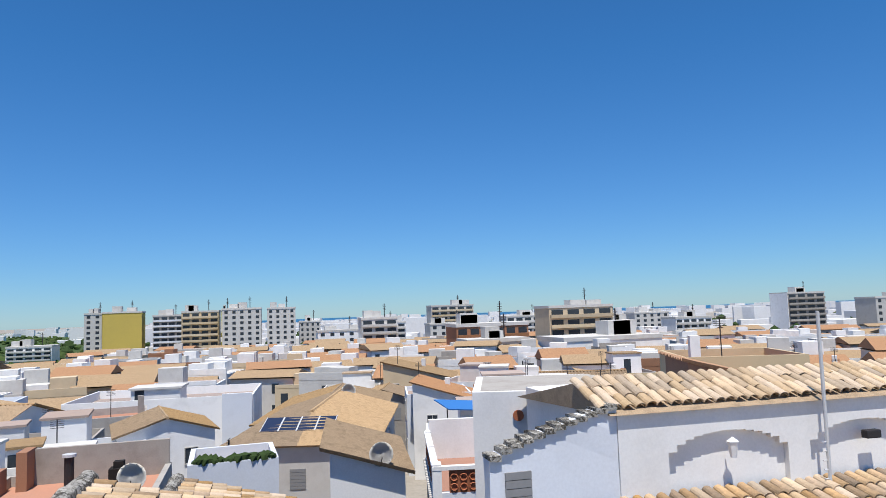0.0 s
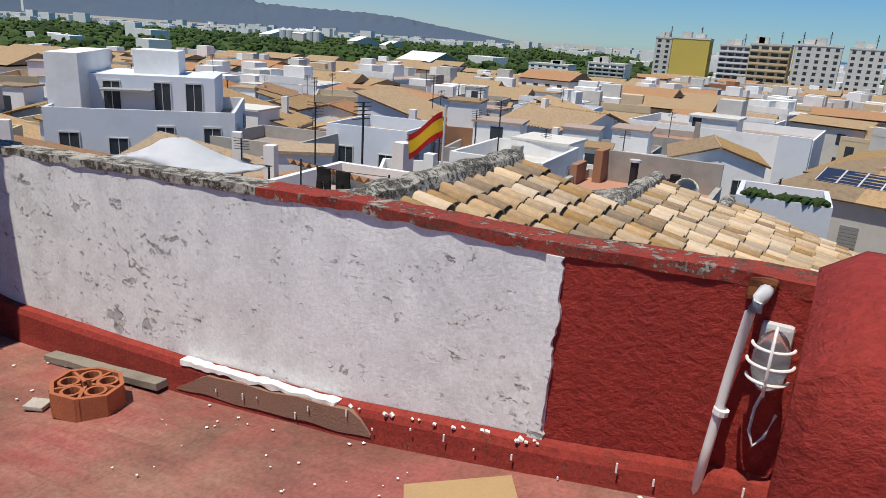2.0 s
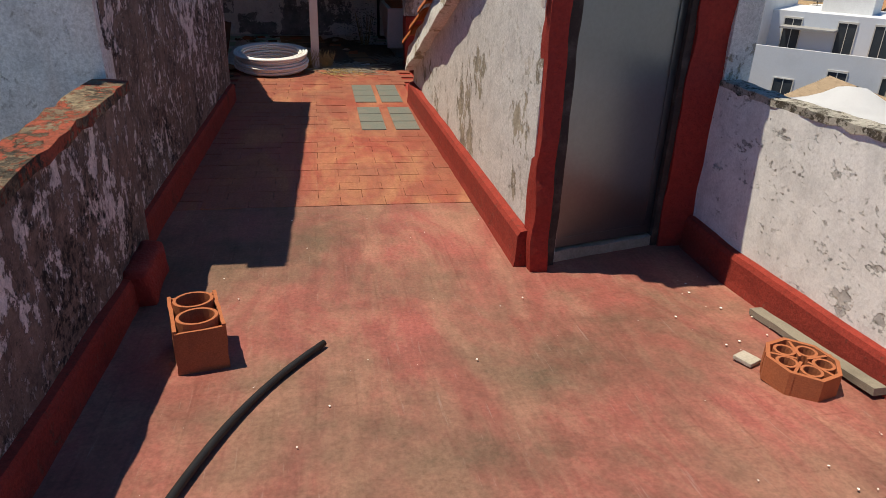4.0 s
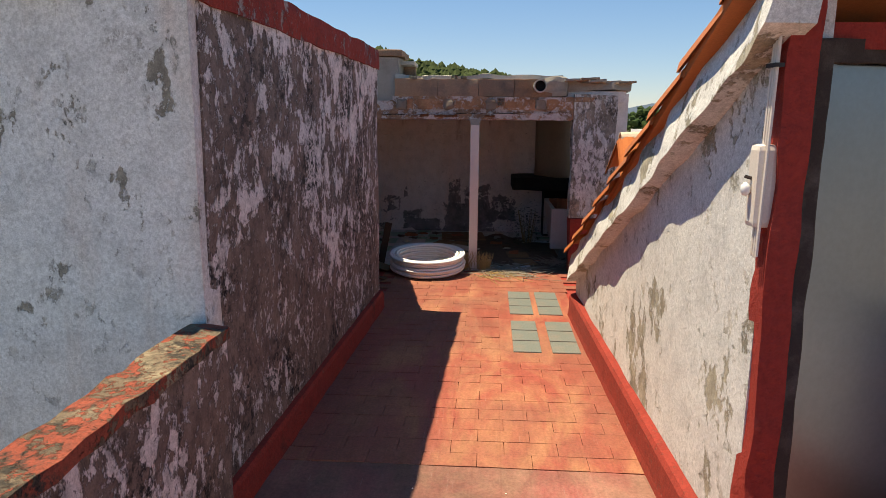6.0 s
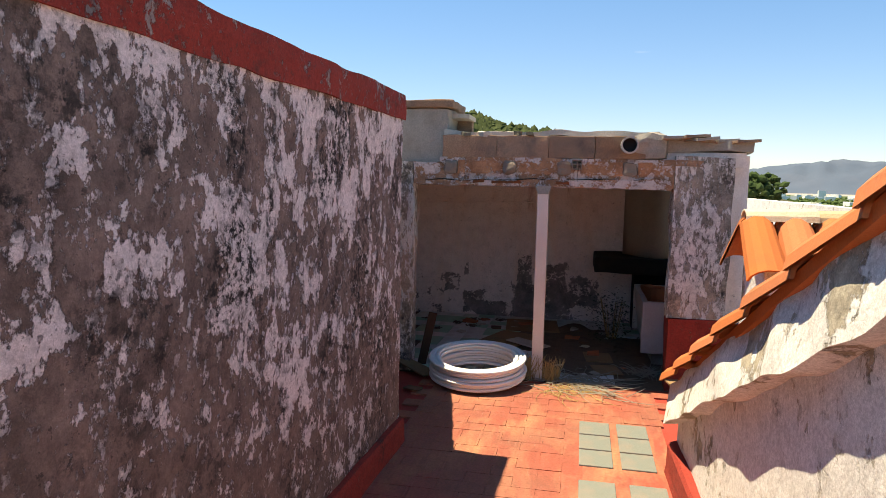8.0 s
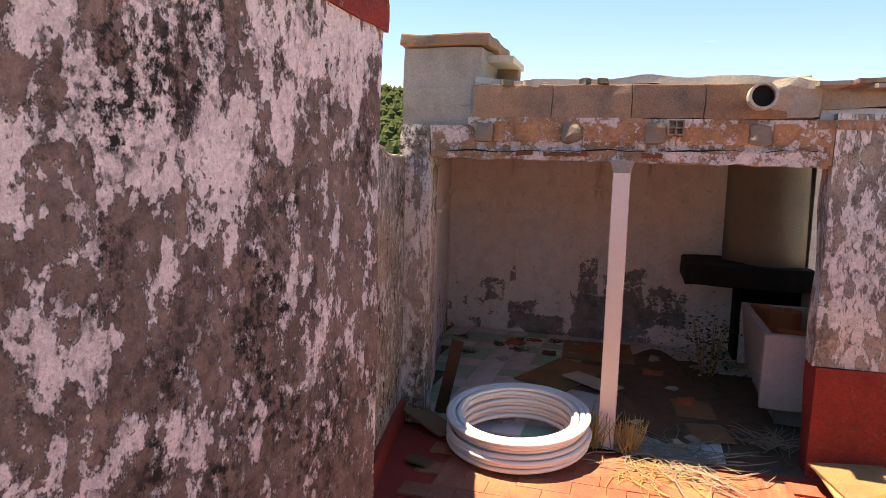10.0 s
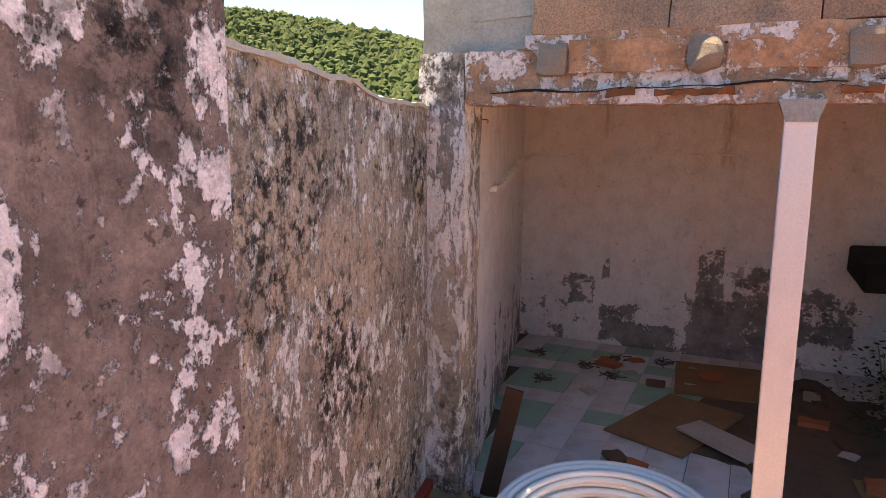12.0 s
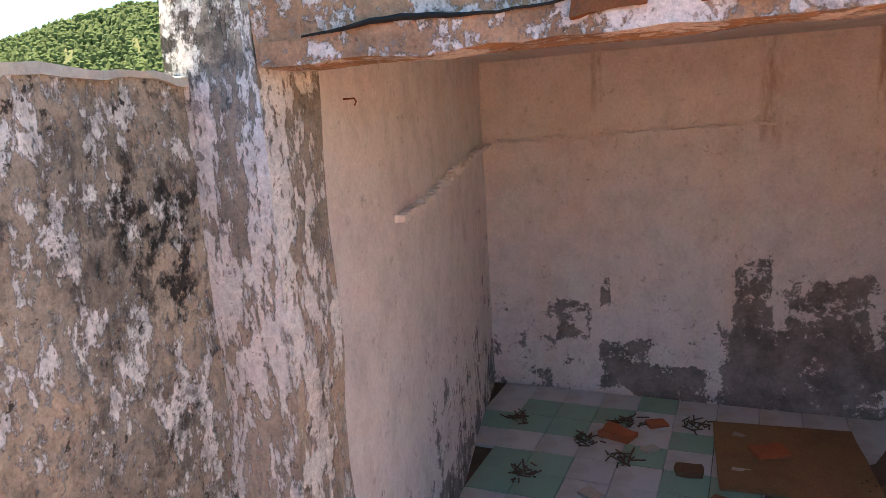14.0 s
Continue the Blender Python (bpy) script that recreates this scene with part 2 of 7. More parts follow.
M_RED = paint("red_paint", (0.36, 0.045, 0.032), (0.2, 0.06, 0.05), 0.6, 0.2, 1.6, 0.7, 0.8)
M_RED_ROUGH = paint("rough_red_render", (0.36, 0.04, 0.03), (0.25, 0.03, 0.025), 0.7, 0.3, 0.9, 0.75, 1.0, lumpy=0.016)
M_FLOOR = floor_paint("red_floor_paint", (0.39, 0.125, 0.108), (0.42, 0.205, 0.155), (0.13, 0.1, 0.07))
M_TILE = floor_paint("painted_clay_tile", (0.4, 0.105, 0.075), (0.5, 0.225, 0.125), (0.3, 0.12, 0.085))
M_PARAPET = peel("parapet_whitewash", (0.9, 0.91, 0.9), (0.68, 0.67, 0.65), (0.45, 0.45, 0.44), 0.83, 0.66, 2.6, 1.7, (2, 0, 0), 1.0, None, 0.0, (0.76, 0.76, 0.75), 0.55, crisp=0.62, pepper=0.12)
M_LEFT = peel("mouldy_limewash", (0.86, 0.78, 0.775), (0.3, 0.22, 0.19), (0.026, 0.023, 0.022), 0.705, 0.51, 3.1, 0.75, (0, 0, 0.3), 0.9, None, 0.1, None, 1.0, 2.0, crisp=0.685, spread=0.42)
M_EAST = peel("flaking_white_wall", (0.82, 0.82, 0.82), (0.46, 0.42, 0.36), (0.2, 0.18, 0.16), 0.79, 0.68, 1.8, 0.75, (5, 2, 1), 0.7, None, 0.0, (0.66, 0.52, 0.45), crisp=0.62, pepper=0.3)
M_WALL2 = peel("lichen_grey_render", (0.8, 0.76, 0.73), (0.42, 0.35, 0.285), (0.04, 0.035, 0.03), 0.625, 0.485, 8.0, 0.62, (1, 4, 0), 1.0, (0.5, 0.39, 0.295), crisp=0.74, pepper=0.95)
M_GABLE = peel("gable_whitewash", (0.83, 0.82, 0.8), (0.55, 0.5, 0.4), (0.34, 0.32, 0.3), 0.735, 0.66, 1.15, 0.75, (7, 1, 3), 0.8, crisp=0.66, pepper=0.3)
M_ROOM = peel("room_distemper", (0.86, 0.79, 0.77), (0.34, 0.32, 0.31), (0.26, 0.21, 0.18), 0.875, 0.72, 2.4, 1.0, (3, 3, 3), 0.4, None, 0.22, (0.78, 0.62, 0.52), 0.5)
BALD = ((-0.36, 0.5, 0.1, 0.36), (-0.02, 0.52, 0.2, 0.2), (-0.12, 0.16, 0.36, 0.2), (-1.02, 0.17, 0.13, 0.15), (-0.78, 0.08, 0.2, 0.1), (0.4, 0.36, 0.2, 0.2), (-1.3, 0.42, 0.1, 0.12), (-1.12, 0.6, 0.03, 0.1))
M_ROOMBACK = peel("room_back_distemper", (0.86, 0.79, 0.77), (0.33, 0.3, 0.285), (0.26, 0.21, 0.18), 0.875, 0.72, 2.8, 1.0, (3, 3, 3), 0.4, None, 0.13, (0.78, 0.62, 0.52), 0.5, bald=BALD, drips=((-0.3, 1.66, 0.05, 0.28), (0.18, 1.75, 0.035, 0.2), (-1.15, 1.75, 0.03, 0.15)))
M_DARKBOARD = paint("dark_brown_board", (0.075, 0.032, 0.018), (0.04, 0.02, 0.012), 0.5, 0.3, 4, 0.9, 0.3)
M_TOPLICHEN = peel("lichen_crust", (0.55, 0.52, 0.46), (0.17, 0.15, 0.12), (0.04, 0.035, 0.03), 0.68, 0.55, 8.0, 1.0, (1, 1, 5), 1.0)
M_BAND = peel("flaking_red_band", (0.36, 0.05, 0.036), (0.5, 0.4, 0.38), (0.12, 0.05, 0.04), 0.735, 0.6, 4.0, 0.8, (1, 9, 4), 0.8)
M_JAMB = peel("stained_jamb_render", (0.8, 0.75, 0.71), (0.42, 0.36, 0.3), (0.1, 0.085, 0.075), 0.66, 0.54, 6.0, 0.4, (2, 8, 1), 0.9, (0.48, 0.38, 0.3), crisp=0.7)
M_LINTEL = peel("lintel_render", (0.72, 0.62, 0.58), (0.54, 0.3, 0.18), (0.2, 0.16, 0.14), 0.67, 0.6, 3.4, 1.0, (9, 0, 2), 0.8)
M_COPING = peel("chipped_red_coping", (0.36, 0.05, 0.035), (0.5, 0.45, 0.38), (0.09, 0.08, 0.06), 0.74, 0.56, 6.0, 1.0, (4, 4, 4), 0.9)
M_LOWCOP = peel("lichen_red_coping", (0.38, 0.09, 0.055), (0.3, 0.22, 0.15), (0.06, 0.05, 0.04), 0.66, 0.5, 5.0, 1.0, (2, 7, 4), 0.9, (0.55, 0.46, 0.3))
M_SKIRT = peel("chipped_red_skirting", (0.35, 0.048, 0.035), (0.32, 0.19, 0.14), (0.12, 0.04, 0.03), 0.84, 0.66, 3.0, 1.0, (6, 1, 4), 0.7)
M_CEMENT = paint("weathered_cement", (0.36, 0.33, 0.29), (0.14, 0.12, 0.1), 0.7, 0.3, 2.0, 0.95, 0.9)
M_CEMENT_L = paint("pale_cement", (0.5, 0.46, 0.4), (0.25, 0.22, 0.18), 0.6, 0.25, 2.0, 0.95, 0.9)
M_CLAY = paint("hollow_brick_clay", (0.45, 0.15, 0.07), (0.25, 0.1, 0.06), 0.5, 0.35, 5, 0.9, 0.5)
M_BRICK = paint("weathered_brick", (0.4, 0.25, 0.165), (0.15, 0.13, 0.115), 0.95, 0.65, 4, 0.95, 1.0, vary=0.18)
M_NEWTILE = paint("orange_roof_tile", (0.5, 0.15, 0.05), (0.3, 0.1, 0.05), 0.4, 0.18, 3, 0.85, 0.4, vary=0.12)
M_OLDTILE = paint("old_roof_tile", (0.5, 0.33, 0.18), (0.1, 0.08, 0.05), 0.75, 0.3, 2.6, 0.95, 0.9, vary=0.4)
M_PALETILE = paint("pale_roof_tile", (0.62, 0.47, 0.31), (0.3, 0.2, 0.12), 0.6, 0.25, 2.6, 0.95, 0.8, vary=0.3)
M_LICHEN = paint("lichen_mortar", (0.2, 0.18, 0.14), (0.05, 0.045, 0.035), 0.8, 0.4, 4, 1.0, 1.0)
M_STEEL = paint("galvanised_sheet", (0.22, 0.23, 0.25), (0.16, 0.17, 0.19), 0.5, 0.08, 1.2, 0.32, 0.08, 0.9)
M_IRON = paint("dark_iron", (0.045, 0.043, 0.045), (0.1, 0.05, 0.03), 0.5, 0.2, 6, 0.6, 0.4, 0.4)
M_WOOD = paint("grey_weathered_wood", (0.3, 0.27, 0.22), (0.14, 0.12, 0.1), 0.7, 0.3, 5, 0.95, 0.7)
M_DARKWOOD = paint("charred_wood", (0.06, 0.045, 0.04), (0.3, 0.26, 0.24), 0.35, 0.3, 6, 0.95, 0.8)
M_PLY = paint("plywood", (0.42, 0.28, 0.14), (0.28, 0.18, 0.09), 0.4, 0.12, 3, 0.8, 0.2)
M_BROWNBOARD = paint("brown_board", (0.15, 0.085, 0.048), (0.1, 0.06, 0.04), 0.5, 0.2, 3, 0.9, 0.3)
M_DIRTYPLY = paint("dirty_brown_plywood", (0.27, 0.165, 0.085), (0.14, 0.09, 0.055), 0.7, 0.3, 3, 0.9, 0.3)
M_PVC = paint("white_plastic_pipe", (0.8, 0.8, 0.78), (0.6, 0.58, 0.54), 0.25, 0.05, 4, 0.4, 0.05)
M_GREYPVC = paint("grey_plastic_pipe", (0.55, 0.56, 0.57), (0.4, 0.4, 0.4), 0.3, 0.08, 4, 0.5, 0.1)
M_BLACKRUB = paint("black_rubber_hose", (0.018, 0.018, 0.02), (0.05, 0.05, 0.05), 0.4, 0.1, 6, 0.5, 0.1)
M_CREAM = paint("cream_painted_post", (0.68, 0.6, 0.54), (0.5, 0.42, 0.36), 0.4, 0.12, 3, 0.7, 0.3)
M_SINK = paint("stained_concrete_trough", (0.5, 0.46, 0.43), (0.27, 0.23, 0.2), 0.6, 0.25, 3, 0.9, 0.6)
# black for soot, dark things and the painted shade inside holes
M_BLACK = paint("soot_shade_black", (0.018, 0.016, 0.015), (0.05, 0.04, 0.035), 0.5, 0.2, 3, 1.0, 0.5)
M_TWIG = paint("dry_straw", (0.4, 0.29, 0.13), (0.2, 0.13, 0.06), 0.5, 0.2, 8, 1.0, 0.3)
M_LEAF = paint("weed_leaf", (0.035, 0.06, 0.02), (0.02, 0.03, 0.01), 0.4, 0.2, 8, 0.8, 0.2)
M_GRIME = paint("soil_litter", (0.16, 0.11, 0.075), (0.05, 0.04, 0.03), 0.8, 0.4, 6, 1.0, 1.0)
M_WTILE = paint("pale_floor_tile", (0.56, 0.59, 0.61), (0.28, 0.25, 0.21), 0.8, 0.12, 3, 0.5, 0.15, vary=0.1)
M_GTILE = paint("green_floor_tile", (0.24, 0.44, 0.35), (0.24, 0.25, 0.21), 0.6, 0.12, 3, 0.5, 0.15, vary=0.1)
M_FLAKE = paint("white_paint_fleck", (0.8, 0.78, 0.75), (0.6, 0.5, 0.45), 0.3, 0.05, 8, 0.9, 0.2)
M_RUST = paint("rust", (0.2, 0.07, 0.028), (0.09, 0.035, 0.02), 0.5, 0.3, 8, 0.9, 0.5)


def glassy(name, color, rough, trans):
    m, nt, b = base_mat(name, rough)
    b.inputs["Base Color"].default_value = (*color, 1)
    b.inputs["Transmission Weight"].default_value = trans
    b.inputs["Specular IOR Level"].default_value = 0.5
    v = coords(nt)
    bump(nt, b, nz(nt, v, 30, 4), 0.12, 0.004)
    return m


M_GLASSBLOCK = paint("dusty_glass_block", (0.2, 0.22, 0.2), (0.3, 0.24, 0.2), 0.8, 0.3, 5, 0.3, 0.2)
M_LAMPGLASS = glassy("ribbed_lamp_glass", (0.9, 0.92, 0.92), 0.06, 0.97)
M_PANE = paint("dark_window", (0.04, 0.05, 0.06), (0.12, 0.13, 0.14), 0.4, 0.1, 0.6, 0.12, 0.0)

# ---- building helpers ----


def mesh_of(name, bm, mat, smooth=False):
    me = bpy.data.meshes.new(name)
    bmesh.ops.recalc_face_normals(bm, faces=bm.faces[:])
    bm.to_mesh(me)
    bm.free()
    me.materials.append(mat)
    if smooth:
        me.shade_smooth()
    return me


def part(name, bm, mat, parent, label="", smooth=False):
    ob = new(name, mesh_of(name, bm, mat, smooth) if isinstance(bm, bmesh.types.BMesh) else bm)
    ob.parent = parent
    return tagged(ob, label)


def thing(name, label, category, place=(0, 0, 0), group="", bm=None, mat=None, smooth=False, rz=0):
    ob = new(name, mesh_of(name, bm, mat, smooth) if bm is not None else None)
    ob.matrix_basis = pose(*place, 0, 0, rz)
    return tagged(ob, label, category, group)


def setting(name, bm, mat, label, smooth=False):
    return tagged(new(name, mesh_of(name, bm, mat, smooth)), label, kind="structure")


def box(bm, x0, x1, y0, y1, z0, z1, m=None):
    vs = [bm.verts.new((m @ Vector((x, y, z))) if m else (x, y, z)) for x in (x0, x1) for y in (y0, y1) for z in (z0, z1)]
    for f in ((0, 1, 3, 2), (4, 6, 7, 5), (0, 4, 5, 1), (2, 3, 7, 6), (0, 2, 6, 4), (1, 5, 7, 3)):
        bm.faces.new([vs[i] for i in f])
    return vs


def boxed(*a, bevel=0.0, m=None):
    bm = bmesh.new()
    box(bm, *a, m=m)
    if bevel:
        bmesh.ops.bevel(bm, geom=bm.edges[:], offset=bevel, segments=2, affect="EDGES", profile=0.6)
    return bm


def prism(outline, axis, a, b):
    """A solid: an outline in the plane across axis, drawn out from a to b."""
    bm = bmesh.new()

    def at(p, c):
        return {"x": (c, p[0], p[1]), "y": (p[0], c, p[1]), "z": (p[0], p[1], c)}[axis]

    lo, hi = [bm.verts.new(at(p, a)) for p in outline], [bm.verts.new(at(p, b)) for p in outline]
    n = len(outline)
    bm.faces.new(lo)
    bm.faces.new(hi[::-1])
    for i in range(n):
        bm.faces.new((lo[i], hi[i], hi[(i + 1) % n], lo[(i + 1) % n]))
    return bm


def roughen(bm, size, amount, freq=3.0, seed=0.0):
    """Cut long edges and push the vertices about, as hand-laid render is uneven."""
    for _ in range(6):
        long = [e for e in bm.edges if e.calc_length() > size]
        if not long:
            break
        bmesh.ops.subdivide_edges(bm, edges=long, cuts=1, use_grid_fill=True)
    bmesh.ops.triangulate(bm, faces=[f for f in bm.faces if len(f.verts) > 4])
    for v in bm.verts:
        p = v.co * freq + Vector((seed, seed * 2, 0))
        v.co += amount * Vector((noise.noise(p), noise.noise(p + Vector((7, 0, 0))), noise.noise(p + Vector((0, 9, 0)))))
    return bm


def tube(bm, pts, r, seg=8, closed=False, cap=True):
    """A round tube along points."""
    pts = [Vector(p) for p in pts]
    n, rings = len(pts), []
    up = Vector((0.013, 0.021, 1)).normalized()
    for i, p in enumerate(pts):
        d = (pts[(i + 1) % n] - pts[i - 1]) if closed else (pts[min(i + 1, n - 1)] - pts[max(i - 1, 0)])
        d.normalize()
        ref = up if abs(d.dot(up)) < 0.95 else Vector((1, 0.02, 0.01))
        s = d.cross(ref).normalized()
        q = s.cross(d)
        rr = r[i] if isinstance(r, (list, tuple)) else r
        rings.append([bm.verts.new(p + rr * (math.cos(2 * math.pi * k / seg) * s + math.sin(2 * math.pi * k / seg) * q)) for k in range(seg)])
    for i in range(n if closed else n - 1):
        a, b = rings[i], rings[(i + 1) % n]
        for k in range(seg):
            bm.faces.new((a[k], a[(k + 1) % seg], b[(k + 1) % seg], b[k]))
    if cap and not closed:
        bm.faces.new(rings[0][::-1])
        bm.faces.new(rings[-1])
    return bm


def tubed(pts, r, seg=8, closed=False):
    return tube(bmesh.new(), pts, r, seg, closed)


def floor_z(x):
    """The terrace falls towards the passage."""
    pts = ((-3.6, 0.0), (-2.4, 0.1), (-1.6, 0.2), (-0.9, 0.33), (-0.4, 0.44), (0.6, 0.55), (2.0, 0.6))
    if x <= pts[0][0]:
        return 0.0
    for (a, za), (b, zb) in zip(pts, pts[1:]):
        if x <= b:
            return za + (zb - za) * (x - a) / (b - a)
    return pts[-1][1]


def barrel_mesh(name, length, r0, r1, mat, seg=7, thick=0.014):
    """A barrel roof tile, 1 along +x, hump up, thick-edged."""
    bm = bmesh.new()
    rows = []
    for x, r in ((0, r0), (length, r1)):
        for rr in (r, r - thick):
            rows.append([bm.verts.new((x, -rr * math.cos(math.pi * k / seg), rr * math.sin(math.pi * k / seg) * 0.8)) for k in range(seg + 1)])
    o0, i0, o1, i1 = rows
    for k in range(seg):
        bm.faces.new((o0[k], o0[k + 1], o1[k + 1], o1[k]))
        bm.faces.new((i0[k], i1[k], i1[k + 1], i0[k + 1]))
        bm.faces.new((o0[k], i0[k], i0[k + 1], o0[k + 1]))
        bm.faces.new((o1[k], o1[k + 1], i1[k + 1], i1[k]))
    return mesh_of(name, bm, mat, False)


# ---- the terrace ----
def grid_floor(x0, x1, y0, y1, step):
    bm = bmesh.new()
    nx, ny = int((x1 - x0) / step), int((y1 - y0) / step)
    rows = [[bm.verts.new((x0 + (x1 - x0) * i / nx, y0 + (y1 - y0) * j / ny, floor_z(x0 + (x1 - x0) * i / nx)
                           + 0.006 * noise.noise(Vector((i * step * 2.2, j * step * 2.2, 0))))) for j in range(ny + 1)] for i in range(nx + 1)]
    for i in range(nx):
        for j in range(ny):
            bm.faces.new((rows[i][j], rows[i + 1][j], rows[i + 1][j + 1], rows[i][j + 1]))
    return bm


FLOOR = setting("floor", grid_floor(-4.78, 1.8, -1.0, 2.2, 0.1), M_FLOOR, "terrace floor under worn red rubber paint", True)
PASSAGE = setting("passage_floor", boxed(-9.38, -4.78, -1.3, 1.7, -0.25, -0.016), M_RED, "passage floor of painted clay tiles")

# parapet towards the town: whitewashed up to the red stretch, uneven worn top
PAR_Y = 2.05


def wavy_top(x0, x1, n, z_at, amp, seed):
    return [(x0 + (x1 - x0) * i / n, z_at(x0 + (x1 - x0) * i / n) + amp * noise.noise(Vector((i * 0.9, seed, 0)))) for i in range(n + 1)]


def par_top(x):
    return 0.93 + 0.085 * min(1, max(0, (x + 3.6) / 2.0)) + 0.03 * max(0, min(1, (x + 0.95) / 0.5))


def parapet(name, x0, x1, mat, label, low):
    top = wavy_top(x0, x1, max(4, int((x1 - x0) / 0.08)), lambda x: par_top(x) - 0.03, 0.004, 3.0)
    return setting(name, roughen(prism([(x0, low), *top, (x1, low)], "y", PAR_Y, PAR_Y + 0.1), 0.12, 0.01, 2.6, 1.0), mat, label)


PARAPET = parapet("wall_north", -4.1, -0.906, M_PARAPET, "whitewashed parapet with flaking paint and grey patches", -0.4)
RED_WALL = parapet("wall_north_red", -0.906, -0.2, M_RED_ROUGH, "rough dark red rendered end of the parapet", -0.2)
zs_ = [0.36 + 0.016 * k for k in range(40)]
edge = [(-0.897 - 0.02 * (0.99 - z) + 0.016 * noise.noise(Vector((z * 13, 3, 1))) + 0.009 * noise.noise(Vector((z * 47, 1, 1))), z) for z in zs_]
setting("trim_whitewash", prism([(-0.95, z) for z in zs_[::-1]] + edge, "y", PAR_Y - 0.013, PAR_Y + 0.02), M_PARAPET, "ragged end of the whitewash over the red render")
# worn coping: grey lichen, then red paint
for nm, a, b, mat, lab in (("trim", -4.0, -2.02, M_TOPLICHEN, "grey lichen-covered parapet top"), ("trim_red", -2.02, -0.2, M_COPING, "chipped red paint on the parapet top")):
    top = wavy_top(a, b, int((b - a) / 0.06), lambda x: par_top(x), 0.006, 5.0)
    setting(nm, roughen(prism([*top, *[(x, z - 0.032 - 0.014 * noise.noise(Vector((x * 14, 1, 2)))) for x, z in top[::-1]]], "y", PAR_Y - 0.006, PAR_Y + 0.11), 0.06, 0.006, 14, 2.0), mat, lab)


# red skirting along the parapet: a low plinth with a rounded top, its paint gone in one stretch
def skirt_top(x):
    return floor_z(x) + 0.175 - 0.028 * (x + 3.6)


def skirting(name, x0, x1, y_face, depth, mat, label, sign=1, top=skirt_top, cap=None):
    bm, n, rings = bmesh.new(), max(3, int((x1 - x0) / 0.12)), []
    for i in range(n + 1):
        x = x0 + (x1 - x0) * i / n
        w = 0.008 * noise.noise(Vector((x * 3, y_face, 0)))
        z0, z1 = floor_z(x) - 0.05, top(x) + w
        ys = [0, depth * 1.25, depth, depth * 0.94, depth * 0.7, 0]
        zs = [z0, z0, z0 + 0.09, z1 - 0.03, z1 - 0.006, z1]
        rings.append([bm.verts.new((x, y_face - sign * (yy + w * 0.6 * (yy > 0)), zz)) for yy, zz in zip(ys, zs)])
    for a, b in zip(rings, rings[1:]):
        for k in range(6):
            bm.faces.new((a[k], a[(k + 1) % 6], b[(k + 1) % 6], b[k]))
    bm.faces.new(rings[0])
    bm.faces.new(rings[-1][::-1])
    return setting(name, bm, mat, label)


skirting("baseboard_north", -4.0, -0.25, PAR_Y, 0.05, M_SKIRT, "chipped red skirting along the parapet")
# bare mortar and crumbled white plaster where the paint has come off
M_MORTAR = paint("bare_mortar", (0.3, 0.17, 0.12), (0.22, 0.14, 0.11), 0.5, 0.25, 3, 0.95, 0.6)
xs = [-2.42 + 0.045 * i for i in range(22)]
low = [(x, floor_z(x) + 0.022 + 0.012 * noise.noise(Vector((x * 6, 3, 1)))) for x in xs]
high = [(x, floor_z(x) + 0.025 + 0.085 * min(1, 6 * (x + 2.42), 14 * (-1.47 - x)) + 0.008 * noise.noise(Vector((x * 7, 0, 4)))) for x in xs]
bm = prism(low + high[::-1], "y", PAR_Y - 0.058, PAR_Y - 0.04)
setting("trim_mortar", bm, M_MORTAR, "bare brown mortar patch on the skirting")
xs = [-2.4 + 0.022 * i for i in range(36)]
low = [(x, skirt_top(x) - 0.014 - 0.009 * noise.noise(Vector((x * 17, 2, 1)))) for x in xs]
high = [(x, skirt_top(x) + 0.004 * (1 - (x + 2.4) * 0.9) + 0.008 * noise.noise(Vector((x * 19, 5, 4)))) for x in xs]
bm = roughen(prism(low + high[::-1], "y", PAR_Y - 0.05, PAR_Y - 0.01), 0.02, 0.006, 22, 2)
rr = random.Random(4)
for i in range(36):
    x = -2.4 + 1.5 * rr.random() ** 1.4
    s = rr.uniform(0.003, 0.008)
    box(bm, -s, s, -s * 0.8, s * 0.8, -s * 0.5, s * 0.6, m=pose(x, PAR_Y - 0.035 + rr.uniform(-0.012, 0.012), skirt_top(x) - 0.002, rr.uniform(0, 40), rr.uniform(0, 40), rr.uniform(0, 90)))
setting("trim_plaster", bm, M_FLAKE, "crumbled white plaster on the skirting ledge")

